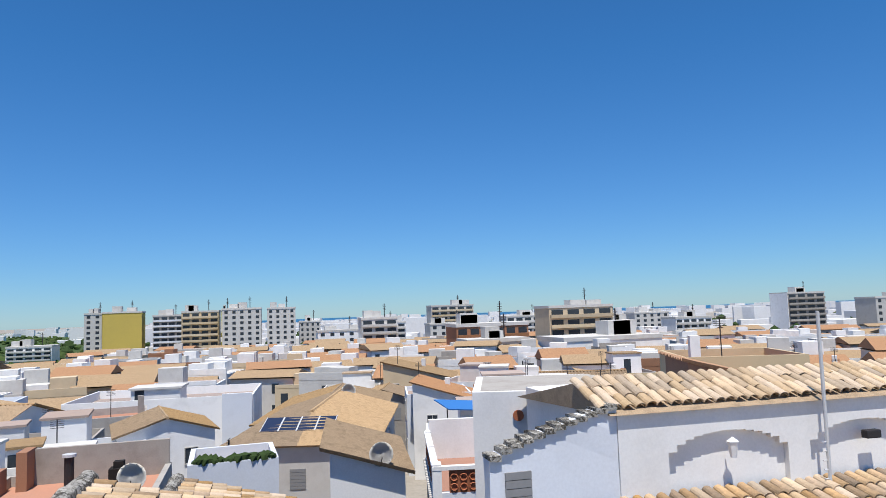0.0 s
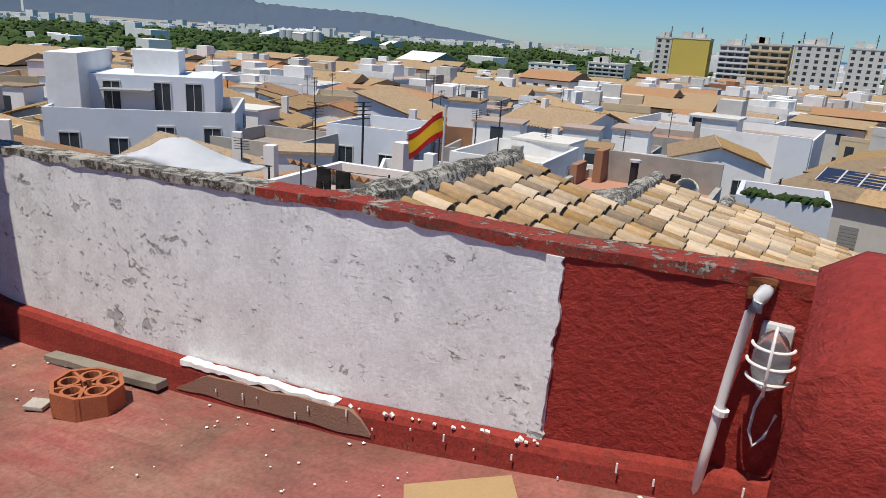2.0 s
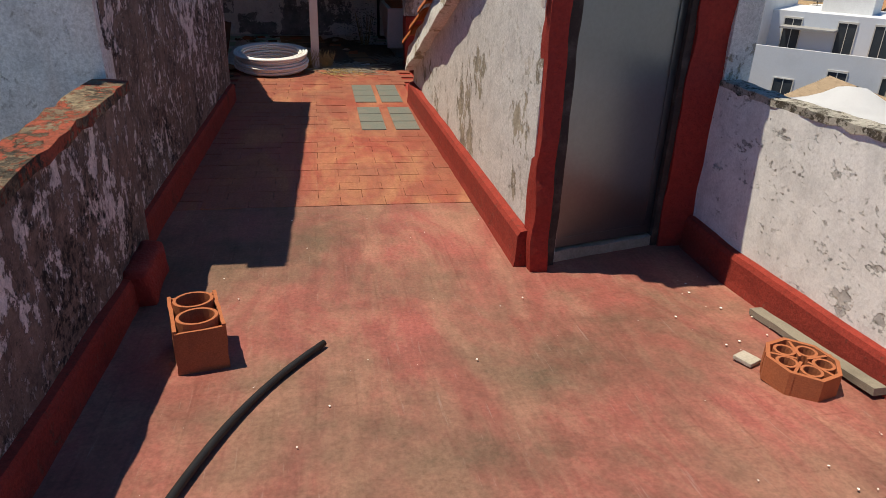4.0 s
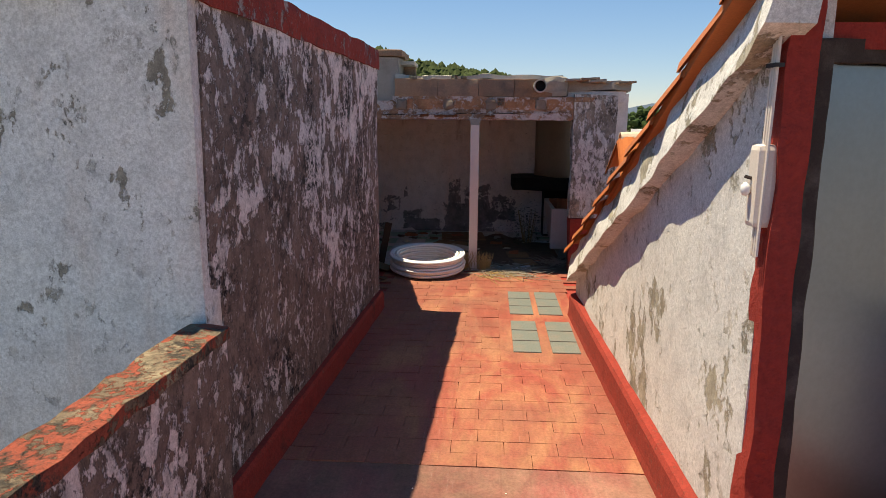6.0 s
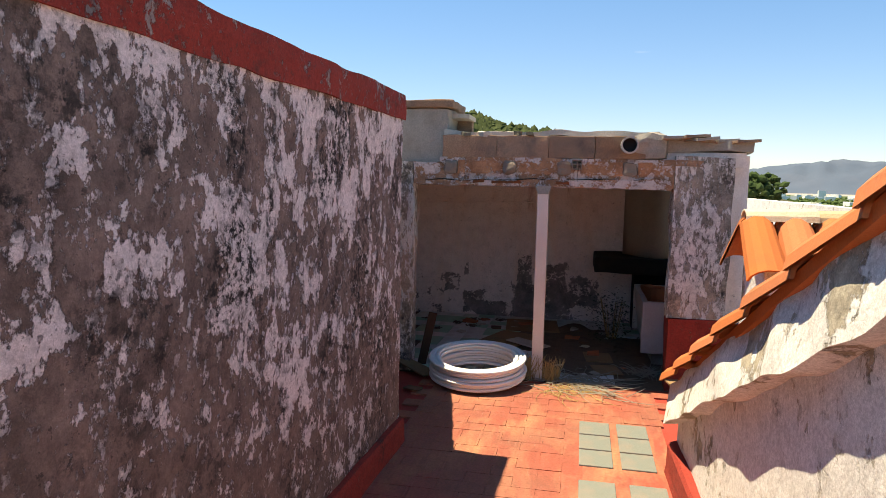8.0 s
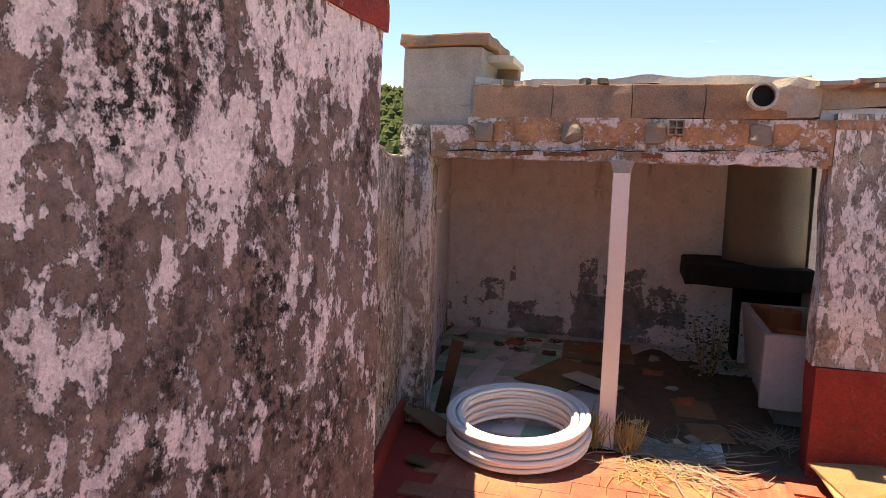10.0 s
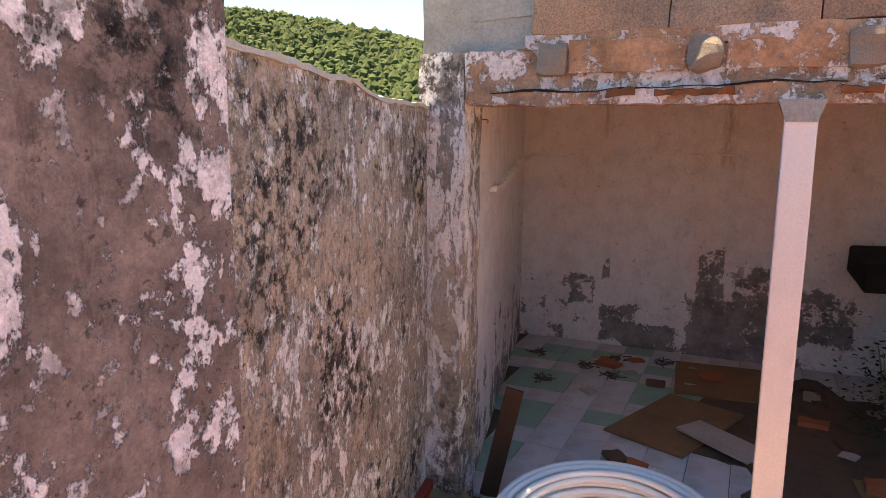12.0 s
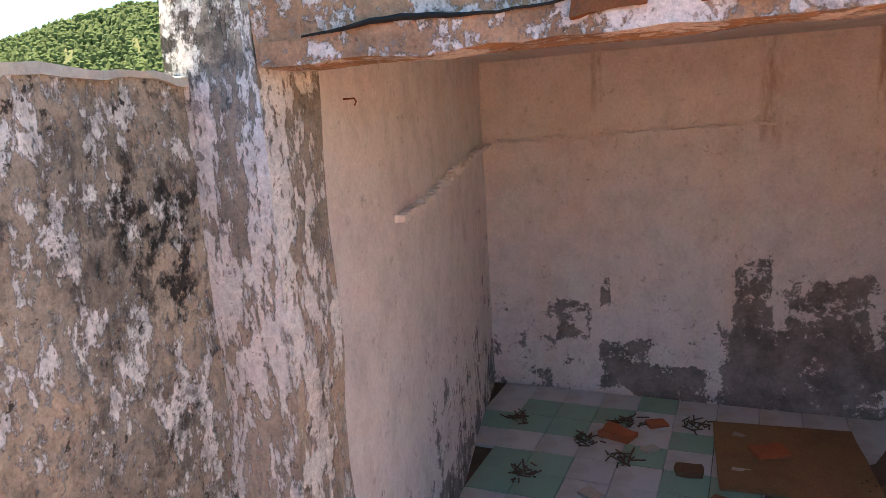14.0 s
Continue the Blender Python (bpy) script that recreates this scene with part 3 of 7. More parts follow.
# the big red rendered buttress that ends the parapet
def mound():
    bm = bmesh.new()
    nx, ny = 14, 12
    x0, x1, y0, y1 = -0.31, 0.95, 1.62, 2.2
    rows = []
    for i in range(nx + 1):
        row = []
        for j in range(ny + 1):
            x, y = x0 + (x1 - x0) * i / nx, y0 + (y1 - y0) * j / ny
            z = 1.115 - 0.16 * (max(0, (2.0 - y)) / 0.4) ** 2 * 0.5 - 0.78 * max(0, x - 0.03) ** 1.06 - 0.05 * max(0, (y - 2.1)) - 0.06 * max(0, (-0.2 - x) / 0.11) ** 2
            row.append(bm.verts.new((x, y, z + 0.014 * noise.noise(Vector((x * 6, y * 6, 0))))))
        rows.append(row)
    for i in range(nx):
        for j in range(ny):
            bm.faces.new((rows[i][j], rows[i + 1][j], rows[i + 1][j + 1], rows[i][j + 1]))
    rim = [rows[i][0] for i in range(nx + 1)] + [rows[nx][j] for j in range(1, ny + 1)] + [rows[i][ny] for i in range(nx - 1, -1, -1)] + [rows[0][j] for j in range(ny - 1, 0, -1)]
    prev = rim
    for z in (0.85, 0.55, 0.2):
        nxt = [bm.verts.new((v.co.x + 0.012 * noise.noise(v.co * 5 + Vector((0, 0, z))), v.co.y + 0.012 * noise.noise(v.co * 5 + Vector((3, 0, z))), min(z, v.co.z - 0.05))) for v in rim]
        for k in range(len(rim)):
            bm.faces.new((prev[k], prev[(k + 1) % len(rim)], nxt[(k + 1) % len(rim)], nxt[k]))
        prev = nxt
    return bm


setting("wall_buttress", mound(), M_RED_ROUGH, "rounded red rendered buttress at the end of the parapet", True)

def askew(bm):
    """The tall wall runs a little off the square, inwards along the passage."""
    for v in bm.verts:
        v.co.y += 0.03 * max(0, -4.15 - v.co.x)
    return bm


# ---- low wall and the tall mouldy wall on the other side ----
setting("wall_low", roughen(boxed(-4.14, 1.8, -0.97, -0.84, -3.0, 0.86), 0.25, 0.012, 3, 6), M_LEFT, "low mouldy whitewashed wall")
bm = prism([(x, z) for x, z in wavy_top(-4.14, 1.8, 60, lambda x: 0.9, 0.012, 9)] + [(1.8, 0.855), (-4.14, 0.855)], "y", -0.99, -0.825)
setting("trim_low", roughen(bm, 0.1, 0.016, 7, 3), M_LOWCOP, "low wall's worn red brick coping with lichen")
LEFTW = setting("wall_south", roughen(askew(boxed(-7.7, -4.21, -1.14, -0.92, -0.3, 2.2)), 0.25, 0.014, 1.6, 2), M_LEFT, "tall wall of flaking limewash streaked with black mould")
EASTW = setting("wall_south_end", roughen(boxed(-4.3, -4.146, -5.0, -0.925, -3.0, 2.18), 0.3, 0.012, 1.6, 4), M_EAST, "flaking white end wall over the yard")
setting("wall_south_back", boxed(-7.6, -4.3, -5.0, -4.8, -3.0, 2.0), M_EAST, "plain wall behind")
setting("roof_south", boxed(-7.6, -4.2, -4.9, -1.1, 2.08, 2.16), M_CLAY, "flat clay-tiled roof behind the tall wall")
# red drip band along its head
bm = prism([(-0.91, 2.28), (-0.904, 2.22), (-0.906, 2.12), (-1.16, 2.14), (-1.17, 2.28)], "x", -7.72, -4.15)
bm2 = roughen(askew(bm), 0.09, 0.012, 5.5, 5)
setting("trim_south", bm2, M_BAND, "dark red coping band with ragged lower edge")
# hollow bricks under the flat roof's edge
bm = bmesh.new()
for k in range(12):
    y = -1.35 - k * 0.26
    box(bm, -4.19, -4.07, y - 0.25, y, 2.17 + 0.006 * (k % 2), 2.23)
setting("trim_eaves", roughen(bm, 0.2, 0.006, 5, 1), M_BRICK, "row of weathered hollow bricks as eaves")
bm = boxed(-4.32, -4.1, -1.12, -0.93, 2.275, 2.325, bevel=0.012)
broken = thing("broken_brick", "broken hollow brick lying on the wall's corner", "brick", bm=roughen(bm, 0.1, 0.008, 6, 2), mat=M_CLAY)
BASE_S = skirting("baseboard_south", -7.7, -4.0, -0.92, 0.045, M_SKIRT, "red skirting along the mouldy wall", sign=-1, top=lambda x: floor_z(x) + 0.16)
for v in BASE_S.data.vertices:
    v.co.y += 0.03 * max(0, -4.15 - v.co.x)
skirting("baseboard_low", -4.0, 1.6, -0.84, 0.045, M_SKIRT, "red skirting along the low wall", sign=-1, top=lambda x: floor_z(x) + 0.15)

bm = boxed(-4.0, -3.6, -0.86, -0.73, -0.03, 0.17, bevel=0.04)
setting("baseboard_lump", roughen(bm, 0.08, 0.025, 6, 3), M_RED_ROUGH, "rounded red rendered lump at the tall wall's foot", True)

# wall that closes the passage beside the ruined wash-room, falling away in steps
top = [(-7.4, 1.83), (-7.9, 1.75), (-8.15, 1.74), (-8.5, 1.73), (-8.66, 1.725), (-8.74, 1.705), (-8.9, 1.695), (-9.2, 1.69), (-9.45, 1.70)]
bm = prism([(-9.45, -0.2), *top[::-1], (-7.4, -0.2)], "y", 0, -0.2)
for v in bm.verts:
    v.co.y += -1.055 + 0.185 * (v.co.x + 8.0)
setting("wall_passage", roughen(bm, 0.2, 0.016, 2.2, 8), M_WALL2, "grey weathered garden wall with lichen and white streaks")
bm = prism([(x, z + 0.009) for x, z in top] + [(x, z - 0.005) for x, z in top[::-1]], "y", 0.006, -0.21)
for v in bm.verts:
    v.co.y += -1.055 + 0.185 * (v.co.x + 8.0)
setting("trim_passage", roughen(bm, 0.05, 0.014, 14, 3), M_CEMENT_L, "crumbling pale top of the garden wall")
bm = boxed(-9.42, -7.62, -0.05, 0.035, -0.02, 0.13)
for v in bm.verts:
    v.co.y += -1.055 + 0.185 * (v.co.x + 8.0)
setting("baseboard_passage", roughen(bm, 0.2, 0.01, 4, 3), M_RED, "red skirting of the garden wall")

# ---- stairhead: sloping gable, tiles, door ----
def gable_z(x):
    return 1.535 + 0.43 * (x + 5.3)


bm = prism([(-7.62, -0.1), (-3.86, -0.1), (-3.86, gable_z(-3.86) - 0.03), (-7.62, gable_z(-7.62) - 0.04)], "y", 1.0, 1.15)
for v in bm.verts:
    v.co.y += 0.025 * (v.co.x + 6)
setting("wall_stairhead", roughen(bm, 0.22, 0.01, 2, 3), M_GABLE, "whitewashed stairhead wall, paint worn to ochre render")
# head over the door
setting("wall_door_head", boxed(-4.2, -3.88, 1.05, 2.06, 1.92, 2.0), M_RED_ROUGH, "red rendered head over the door")
setting("wall_stairhead_north", prism([(-7.6, -0.1), (-4.0, -0.1), (-4.0, gable_z(-4.0)), (-7.6, gable_z(-7.6))], "y", 2.06, 2.2), M_GABLE, "far wall of the stairhead")
bm = prism([(-7.66, gable_z(-7.66) + 0.002), (-3.66, gable_z(-3.66) + 0.002), (-3.66, gable_z(-3.66) + 0.05), (-7.66, gable_z(-7.66) + 0.05)], "y", 0.95, 2.3)
setting("roof_stairhead", bm, M_NEWTILE, "sloping stairhead roof")
# rendered verge under the tiles
bm = prism([(-7.6, gable_z(-7.6) - 0.24), (-3.7, gable_z(-3.7) - 0.24), (-3.68, gable_z(-3.68) + 0.02), (-7.72, gable_z(-7.72) + 0.02)], "y", 0.91, 1.05)
for v in bm.verts:
    if v.co.y < 1 and v.co.z > gable_z(v.co.x) - 0.1:
        v.co.y += 0.05
    v.co.y += 0.025 * (v.co.x + 6)
setting("trim_verge", roughen(bm, 0.1, 0.028, 3.4, 7), M_GABLE, "thick crumbling cement verge of the stairhead")
verge_tile = barrel_mesh("tile", 0.5, 0.1, 0.125, M_NEWTILE)
roof = bpy.data.objects["roof_stairhead"]
for k in range(9):
    x = -3.64 - k * 0.45
    ob = part("tile", verge_tile, None, roof)
    ob.matrix_basis = Matrix.Translation((x, 1.0 + 0.025 * (x + 6), gable_z(x) + 0.012)) @ Euler((0, radians(20.4), radians(180))).to_matrix().to_4x4()
# second row of tiles behind the verge
for r in range(1, 6):
    for k in range(9):
        x = -3.64 - k * 0.45 + rr.uniform(-0.01, 0.01)
        ob = part("tile", verge_tile, None, roof)
        ob.matrix_basis = Matrix.Translation((x, 0.97 + 0.235 * r, gable_z(x) + 0.01)) @ Euler((0, radians(20.4), radians(180))).to_matrix().to_4x4()
skirting("baseboard_stairhead", -7.62, -3.84, 1.0, 0.06, M_SKIRT, "red skirting along the stairhead", top=lambda x: 0.2)
for v in bpy.data.objects["baseboard_stairhead"].data.vertices:
    v.co.y += 0.025 * (v.co.x + 6)

# door post and frame
setting("wall_door_post", roughen(boxed(-3.9, -3.78, 1.05, 1.14, -0.05, 2.1), 0.1, 0.02, 5, 3), M_RED_ROUGH, "rough red rendered door post")
setting("wall_door_post_north", roughen(boxed(-4.16, -4.02, 1.87, 2.06, -0.05, 2.06), 0.1, 0.02, 5, 5), M_RED_ROUGH, "rough red rendered door post by the parapet")
door = tagged(new("door_1"), "galvanised sheet-metal door in a charred wooden frame", "door", kind="structure")
part("frame_post", roughen(boxed(-3.94, -3.83, 1.14, 1.205, 0.0, 1.94), 0.08, 0.006, 9, 1), M_DARKWOOD, door, "charred wooden frame post")
part("frame_post", roughen(boxed(-3.94, -3.85, 1.88, 1.93, 0.0, 1.94), 0.08, 0.006, 9, 2), M_DARKWOOD, door)
part("frame_head", roughen(boxed(-3.94, -3.84, 1.1, 1.93, 1.88, 1.95), 0.08, 0.006, 9, 2), M_DARKWOOD, door)
part("door_leaf", boxed(-3.925, -3.895, 1.21, 1.88, 0.07, 1.88, bevel=0.004), M_STEEL, door, "dull galvanised steel sheet")
part("edge_strip", boxed(-3.894, -3.888, 1.215, 1.25, 0.07, 1.88), M_STEEL, door)
part("edge_strip", boxed(-3.894, -3.888, 1.83, 1.875, 0.07, 1.88), M_STEEL, door)
part("edge_strip", boxed(-3.8935, -3.887, 1.25, 1.83, 0.07, 0.12), M_STEEL, door)
part("threshold", roughen(boxed(-3.96, -3.86, 1.19, 1.88, -0.02, 0.055), 0.08, 0.01, 9, 2), M_CEMENT, door, "crumbling cement threshold")
# the leaf hangs askew: its far edge is set back beside the parapet
for ob in door.children:
    for v in ob.data.vertices:
        v.co.x -= 0.24 * (v.co.y - 1.16)
        v.co.y -= 0.05 * max(0, (v.co.y - 1.25) / 0.65)

# ---- ruined wash-room at the end ----
RX = -9.42
setting("wall_room_back", boxed(-12.5, -12.25, -2.1, 2.2, -0.2, 2.1), M_ROOMBACK, "pink-white distempered back wall, paint flaking near the floor")
bm = boxed(0.16, 2.93, -0.2, 0, -0.2, 2.1)
bm.transform(pose(RX - 0.02, -1.16, 0, 0, 0, 180 + math.degrees(math.atan2(0.59, 2.55))) @ Matrix.Diagonal((1, -1, 1, 1)))
setting("wall_room_south", roughen(bm, 0.25, 0.012, 2, 3), M_ROOM, "distempered side wall with a rough plaster ledge")
setting("wall_pier", roughen(boxed(-9.6, RX, -1.36, -1.16, -0.1, 1.9), 0.14, 0.014, 4, 5), M_JAMB, "grey weathered pier beside the opening")
setting("wall_jamb", roughen(boxed(-9.62, RX, 1.08, 1.55, 0.62, 1.98), 0.14, 0.016, 3, 6), M_JAMB, "grey mouldy wall beside the opening")
setting("wall_jamb_base", roughen(boxed(-9.63, RX + 0.008, 1.085, 1.56, -0.1, 0.62), 0.14, 0.016, 3, 8), M_SKIRT, "red painted foot of the wall")
bm = boxed(-12.25, -11.75, 1.5, 1.7, -0.1, 2.0)
box(bm, -11.3, -9.6, 1.5, 1.7, -0.1, 2.0)
box(bm, -11.75, -11.3, 1.5, 1.7, -0.1, 0.72)
box(bm, -11.75, -11.3, 1.5, 1.7, 1.82, 2.0)
setting("wall_room_north", bm, M_ROOM, "sooty side wall of the wash-room with a broken gap")
setting("wall_neighbour", boxed(-16, -8.6, 3.0, 3.2, -3, 1.55), M_EAST, "sunlit white neighbouring wall")
setting("ceiling", prism([(-9.5, 1.65), (-12.45, 1.65), (-12.45, -1.98), (-9.5, -1.27)], "z", 1.9, 2.02), M_ROOM, "plain plastered ceiling")
setting("roof_washroom", roughen(prism([(-9.46, 1.7), (-12.55, 1.7), (-12.55, -2.03), (-9.46, -1.28)], "z", 2.02, 2.13), 0.2, 0.03, 3, 2), M_CEMENT, "rough cement roof of the wash-room")
setting("beam_lintel", roughen(boxed(-9.6, RX + 0.005, -1.16, 1.08, 1.71, 1.9), 0.12, 0.014, 4, 2), M_LINTEL, "cracked lintel of flaking plaster over orange brick")
setting("floor_room", boxed(-12.3, -9.38, -1.95, 1.55, -0.25, -0.018), M_GRIME, "dirty floor of the wash-room")


# ---- things on the terrace ----
# glass pavement blocks set in the passage floor
glass_mesh = mesh_of("pane", boxed(-0.128, 0.128, -0.105, 0.105, -0.012, 0.006, bevel=0.006), M_GLASSBLOCK)
light_panel = tagged(new("skylight"), "floor skylight of dusty green-grey glass blocks in red mortar", "skylight")
panes = [(-8.26 + 0.275 * k, y) for k in range(3) for y in (0.485, 0.745)] + [(-7.23 + 0.275 * k, y) for k in range(3) for y in (0.485, 0.775)]
part("frame", boxed(-8.75, -6.3, 0.0, 0.96, -0.012, -0.004), M_TILE, light_panel)
for x, y in panes:
    part("pane", glass_mesh, None, light_panel).matrix_basis = pose(x, y, 0.0)


def hollow_block(name, label, r_out, height, petals, place, rz, rim=0.011):
    """A clay ventilation block: an outer wall with petal-shaped cells."""
    ob = thing(name, label, "brick", place, rz=rz)
    n = 8
    outer = [(r_out * (1.0 if k % 2 else 0.94) * math.cos(math.pi * (2 * k + 1) / n), r_out * 0.86 * math.sin(math.pi * (2 * k + 1) / n)) for k in range(n)]
    bm = bmesh.new()
    s = 1 - rim / r_out * 1.6
    wall = [[bm.verts.new((x * f, y * f, z)) for x, y in outer] for z, f in ((0, 1), (height, 1), (height, s), (0, s))]
    for i in range(4):
        for k in range(n):
            bm.faces.new((wall[i][k], wall[i][(k + 1) % n], wall[(i + 1) % 4][(k + 1) % n], wall[(i + 1) % 4][k]))
    part("outer_wall", bm, M_CLAY, ob)
    for k in range(petals):
        a = 2 * math.pi * k / petals + 0.2
        m = pose(0, 0, 0, 0, 0, math.degrees(a))
        bm = bmesh.new()
        box(bm, 0.02, r_out * 0.86, -rim / 2, rim / 2, 0.004, height - 0.003, m=m)
        part("web", bm, M_CLAY, ob)
        c = Vector((r_out * 0.5 * math.cos(a + math.pi / petals), r_out * 0.45 * math.sin(a + math.pi / petals), 0))
        bm = bmesh.new()
        rings = []
        for z in (0.003, height - 0.004):
            for rr_ in (r_out * 0.27, r_out * 0.27 - rim):
                rings.append([bm.verts.new((c.x + rr_ * math.cos(2 * math.pi * q / 12), c.y + rr_ * math.sin(2 * math.pi * q / 12), z)) for q in range(12)])
        for q in range(12):
            w = (q + 1) % 12
            for A, B in ((0, 2), (2, 3), (3, 1), (1, 0)):
                bm.faces.new((rings[A][q], rings[A][w], rings[B][w], rings[B][q]))
        part("cell", bm, M_CLAY, ob)
    return ob


hollow_block("ventilation_brick", "orange clay ventilation brick lying flat beside the skirting", 0.15, 0.1, 5, (-2.63, 1.755, floor_z(-2.63)), 12)


def tube_block(place, rz):
    """A clay block with two round flues, standing on end, broken at the foot."""
    ob = thing("flue_brick", "broken orange clay brick with two round flues standing on end", "brick", place, rz=rz)
    h = 0.215
    for cx in (-0.073, 0.073):
        bm = bmesh.new()
        rings = [[bm.verts.new((cx + r * math.cos(2 * math.pi * q / 16), r * math.sin(2 * math.pi * q / 16), z)) for q in range(16)] for z in (0.01, h) for r in (0.068, 0.057)]
        for q in range(16):
            w = (q + 1) % 16
            for A, B in ((0, 2), (2, 3), (3, 1), (1, 0)):
                bm.faces.new((rings[A][q], rings[A][w], rings[B][w], rings[B][q]))
        part("flue", bm, M_CLAY, ob)
    for y in (-0.082, 0.07):
        part("side_wall", roughen(boxed(-0.15, 0.15, y, y + 0.012, 0, h - 0.012), 0.05, 0.006, 14, y), M_CLAY, ob)
    for x in (-0.152, 0.14):
        part("end_wall", roughen(boxed(x, x + 0.011, -0.08, 0.08, 0.0, h - 0.02), 0.05, 0.006, 14, x), M_CLAY, ob)
    return ob


flue = tube_block((-3.13, -0.46, 0.035), 14)
flue.scale = (0.92, 1.12, 1.0)
thing("tile_scrap", "small grey tile scrap lying on the red floor", "rubble", (-2.79, 1.65, floor_z(-2.79) + 0.004), bm=boxed(-0.04, 0.04, -0.035, 0.035, 0, 0.018, bevel=0.004), mat=M_CEMENT_L, rz=25)
bm = roughen(boxed(-0.36, 0.36, -0.03, 0.03, 0, 0.028), 0.08, 0.004, 9, 2)
stick = thing("wooden_batten", "grey weathered batten lying along the skirting", "wood", bm=bm, mat=M_WOOD)
stick.matrix_basis = pose(-2.83, 1.955, floor_z(-2.83) + 0.012, 0, -6.0, 2)
hose_pts = []
for k in range(26):
    x = -3.13 + 1.95 * k / 25
    d = x + 3.13
    hose_pts.append((x, 0.012 - 0.78 * d + 0.4 * d ** 2 - 0.075 * d ** 3, floor_z(x) + 0.019))
thing("hose", "thick black rubber hose lying across the red floor", "hose", bm=tubed(hose_pts, 0.0135, 10), mat=M_BLACKRUB, smooth=True)
bm = boxed(-0.155, 0.155, -0.155, 0.155, 0, 0.016, bevel=0.003)
board = thing("plywood_square", "square of tan plywood lying on the red floor", "board", bm=bm, mat=M_PLY)
board.matrix_basis = pose(-0.99, 1.73, floor_z(-0.99) + 0.01, 0, -8.0, 0) @ pose(0, 0, 0, 0, 0, 33)
stub = thing("pipe_stub", "short grey plastic pipe stub rising from the floor", "pipe", (-1.16, 1.4, floor_z(-1.16) - 0.01))
part("pipe", tubed([(0, 0, 0), (0, 0, 0.05)], 0.022, 14), M_GREYPVC, stub, smooth=True)
# black disc paints the shade inside the open pipe
part("bore", tubed([(0, 0, 0.045), (0, 0, 0.0515)], 0.016, 14), M_BLACK, stub)
# flecks of white paint on the floor
bm, rr = bmesh.new(), random.Random(11)
for k in range(130):
    near = k < 60
    x = rr.uniform(-3.7, 0.0) if near else rr.uniform(-4.6, 0.8)
    y = PAR_Y - 0.07 - abs(rr.gauss(0, 0.22)) if near else rr.uniform(-0.7, 1.9)
    s = rr.uniform(0.002, 0.008) * (1.1 if near else 0.7)
    a0 = rr.uniform(0, 6)
    q = [bm.verts.new((x + s * rr.uniform(0.6, 1.2) * math.cos(a0 + 1.257 * j), y + s * rr.uniform(0.6, 1.2) * math.sin(a0 + 1.257 * j), floor_z(x) + 0.009)) for j in range(5)]
    bm.faces.new(q)
tagged(thing("paint_flecks", "flecks of white paint scattered over the red floor", "debris", bm=bm, mat=M_FLAKE), kind="stuff")
bm = bmesh.new()
for k in range(16):
    x = -2.2 + 0.125 * k + rr.uniform(-0.04, 0.04)
    z = skirt_top(x) - rr.uniform(0.02, 0.1)
    h = rr.uniform(0.006, 0.03)
    box(bm, x, x + 0.005, PAR_Y - 0.0665, PAR_Y - 0.0625, z, z + h)
tagged(thing("paint_drips", "white paint drips on the red skirting", "debris", bm=bm, mat=M_FLAKE), kind="stuff")

# conduit and caged lamp on the red wall
conduit = thing("conduit_pipe", "grey plastic conduit running down the red wall from a rusty hole", "pipe")
part("pipe", tubed([(-0.415, 1.985, 1.0), (-0.428, 1.99, 0.965), (-0.445, 2.0, 0.8), (-0.46, 2.005, 0.6), (-0.475, 2.01, 0.42)], 0.0125, 10), M_PVC, conduit, smooth=True)
part("elbow", tubed([(-0.405, 2.05, 1.012), (-0.408, 2.01, 1.012), (-0.413, 1.988, 1.004), (-0.42, 1.986, 0.975)], 0.017, 10), M_GREYPVC, conduit, smooth=True)
part("clip", tubed([(-0.447, 2.0, 0.705), (-0.449, 2.0, 0.69)], 0.019, 10), M_PVC, conduit)
part("rusty_hole", roughen(boxed(-0.445, -0.385, 2.028, 2.05, 0.985, 1.04, bevel=0.01), 0.02, 0.008, 30, 3), M_RUST, conduit, "rusty hole in the render")
lamp = thing("bulkhead_lamp", "caged white bulkhead lamp with a ribbed glass on the red wall", "lamp", (-0.365, 1.985, 0.865))
part("base_plate", boxed(-0.036, 0.036, 0.035, 0.064, -0.075, 0.075, bevel=0.012), M_GREYPVC, lamp)
bm = bmesh.new()
bmesh.ops.create_uvsphere(bm, u_segments=20, v_segments=12, radius=0.04)
for v in bm.verts:
    rib = 1 + 0.03 * math.cos(20 * math.atan2(v.co.y, v.co.x))
    v.co = Vector((v.co.x * rib, v.co.y * rib - 0.005, v.co.z * 1.9))
part("glass", bm, M_LAMPGLASS, lamp, "ribbed clear glass", True)
for dz in (-0.04, 0.0, 0.04):
    w = 0.05 * math.sqrt(max(0.2, 1 - (dz / 0.09) ** 2))
    part("cage_bar", tubed([(w * math.cos(a), -0.008 - w * math.sin(a), dz) for a in [math.pi * q / 10 for q in range(11)]], 0.0038, 6), M_PVC, lamp)
part("cage_hoop", tubed([(0, -0.01 - 0.05 * math.sin(a), -0.085 * math.cos(a)) for a in [math.pi * q / 12 for q in range(13)]], 0.0038, 6), M_PVC, lamp)
part("wire", tubed([(0, 0.02, -0.085), (-0.012, 0.01, -0.13), (-0.014, 0.005, -0.19), (0.0, 0.0, -0.225), (0.02, 0.01, -0.2), (0.035, 0.02, -0.14)], 0.004, 6), M_GREYPVC, lamp, "looped grey wire")

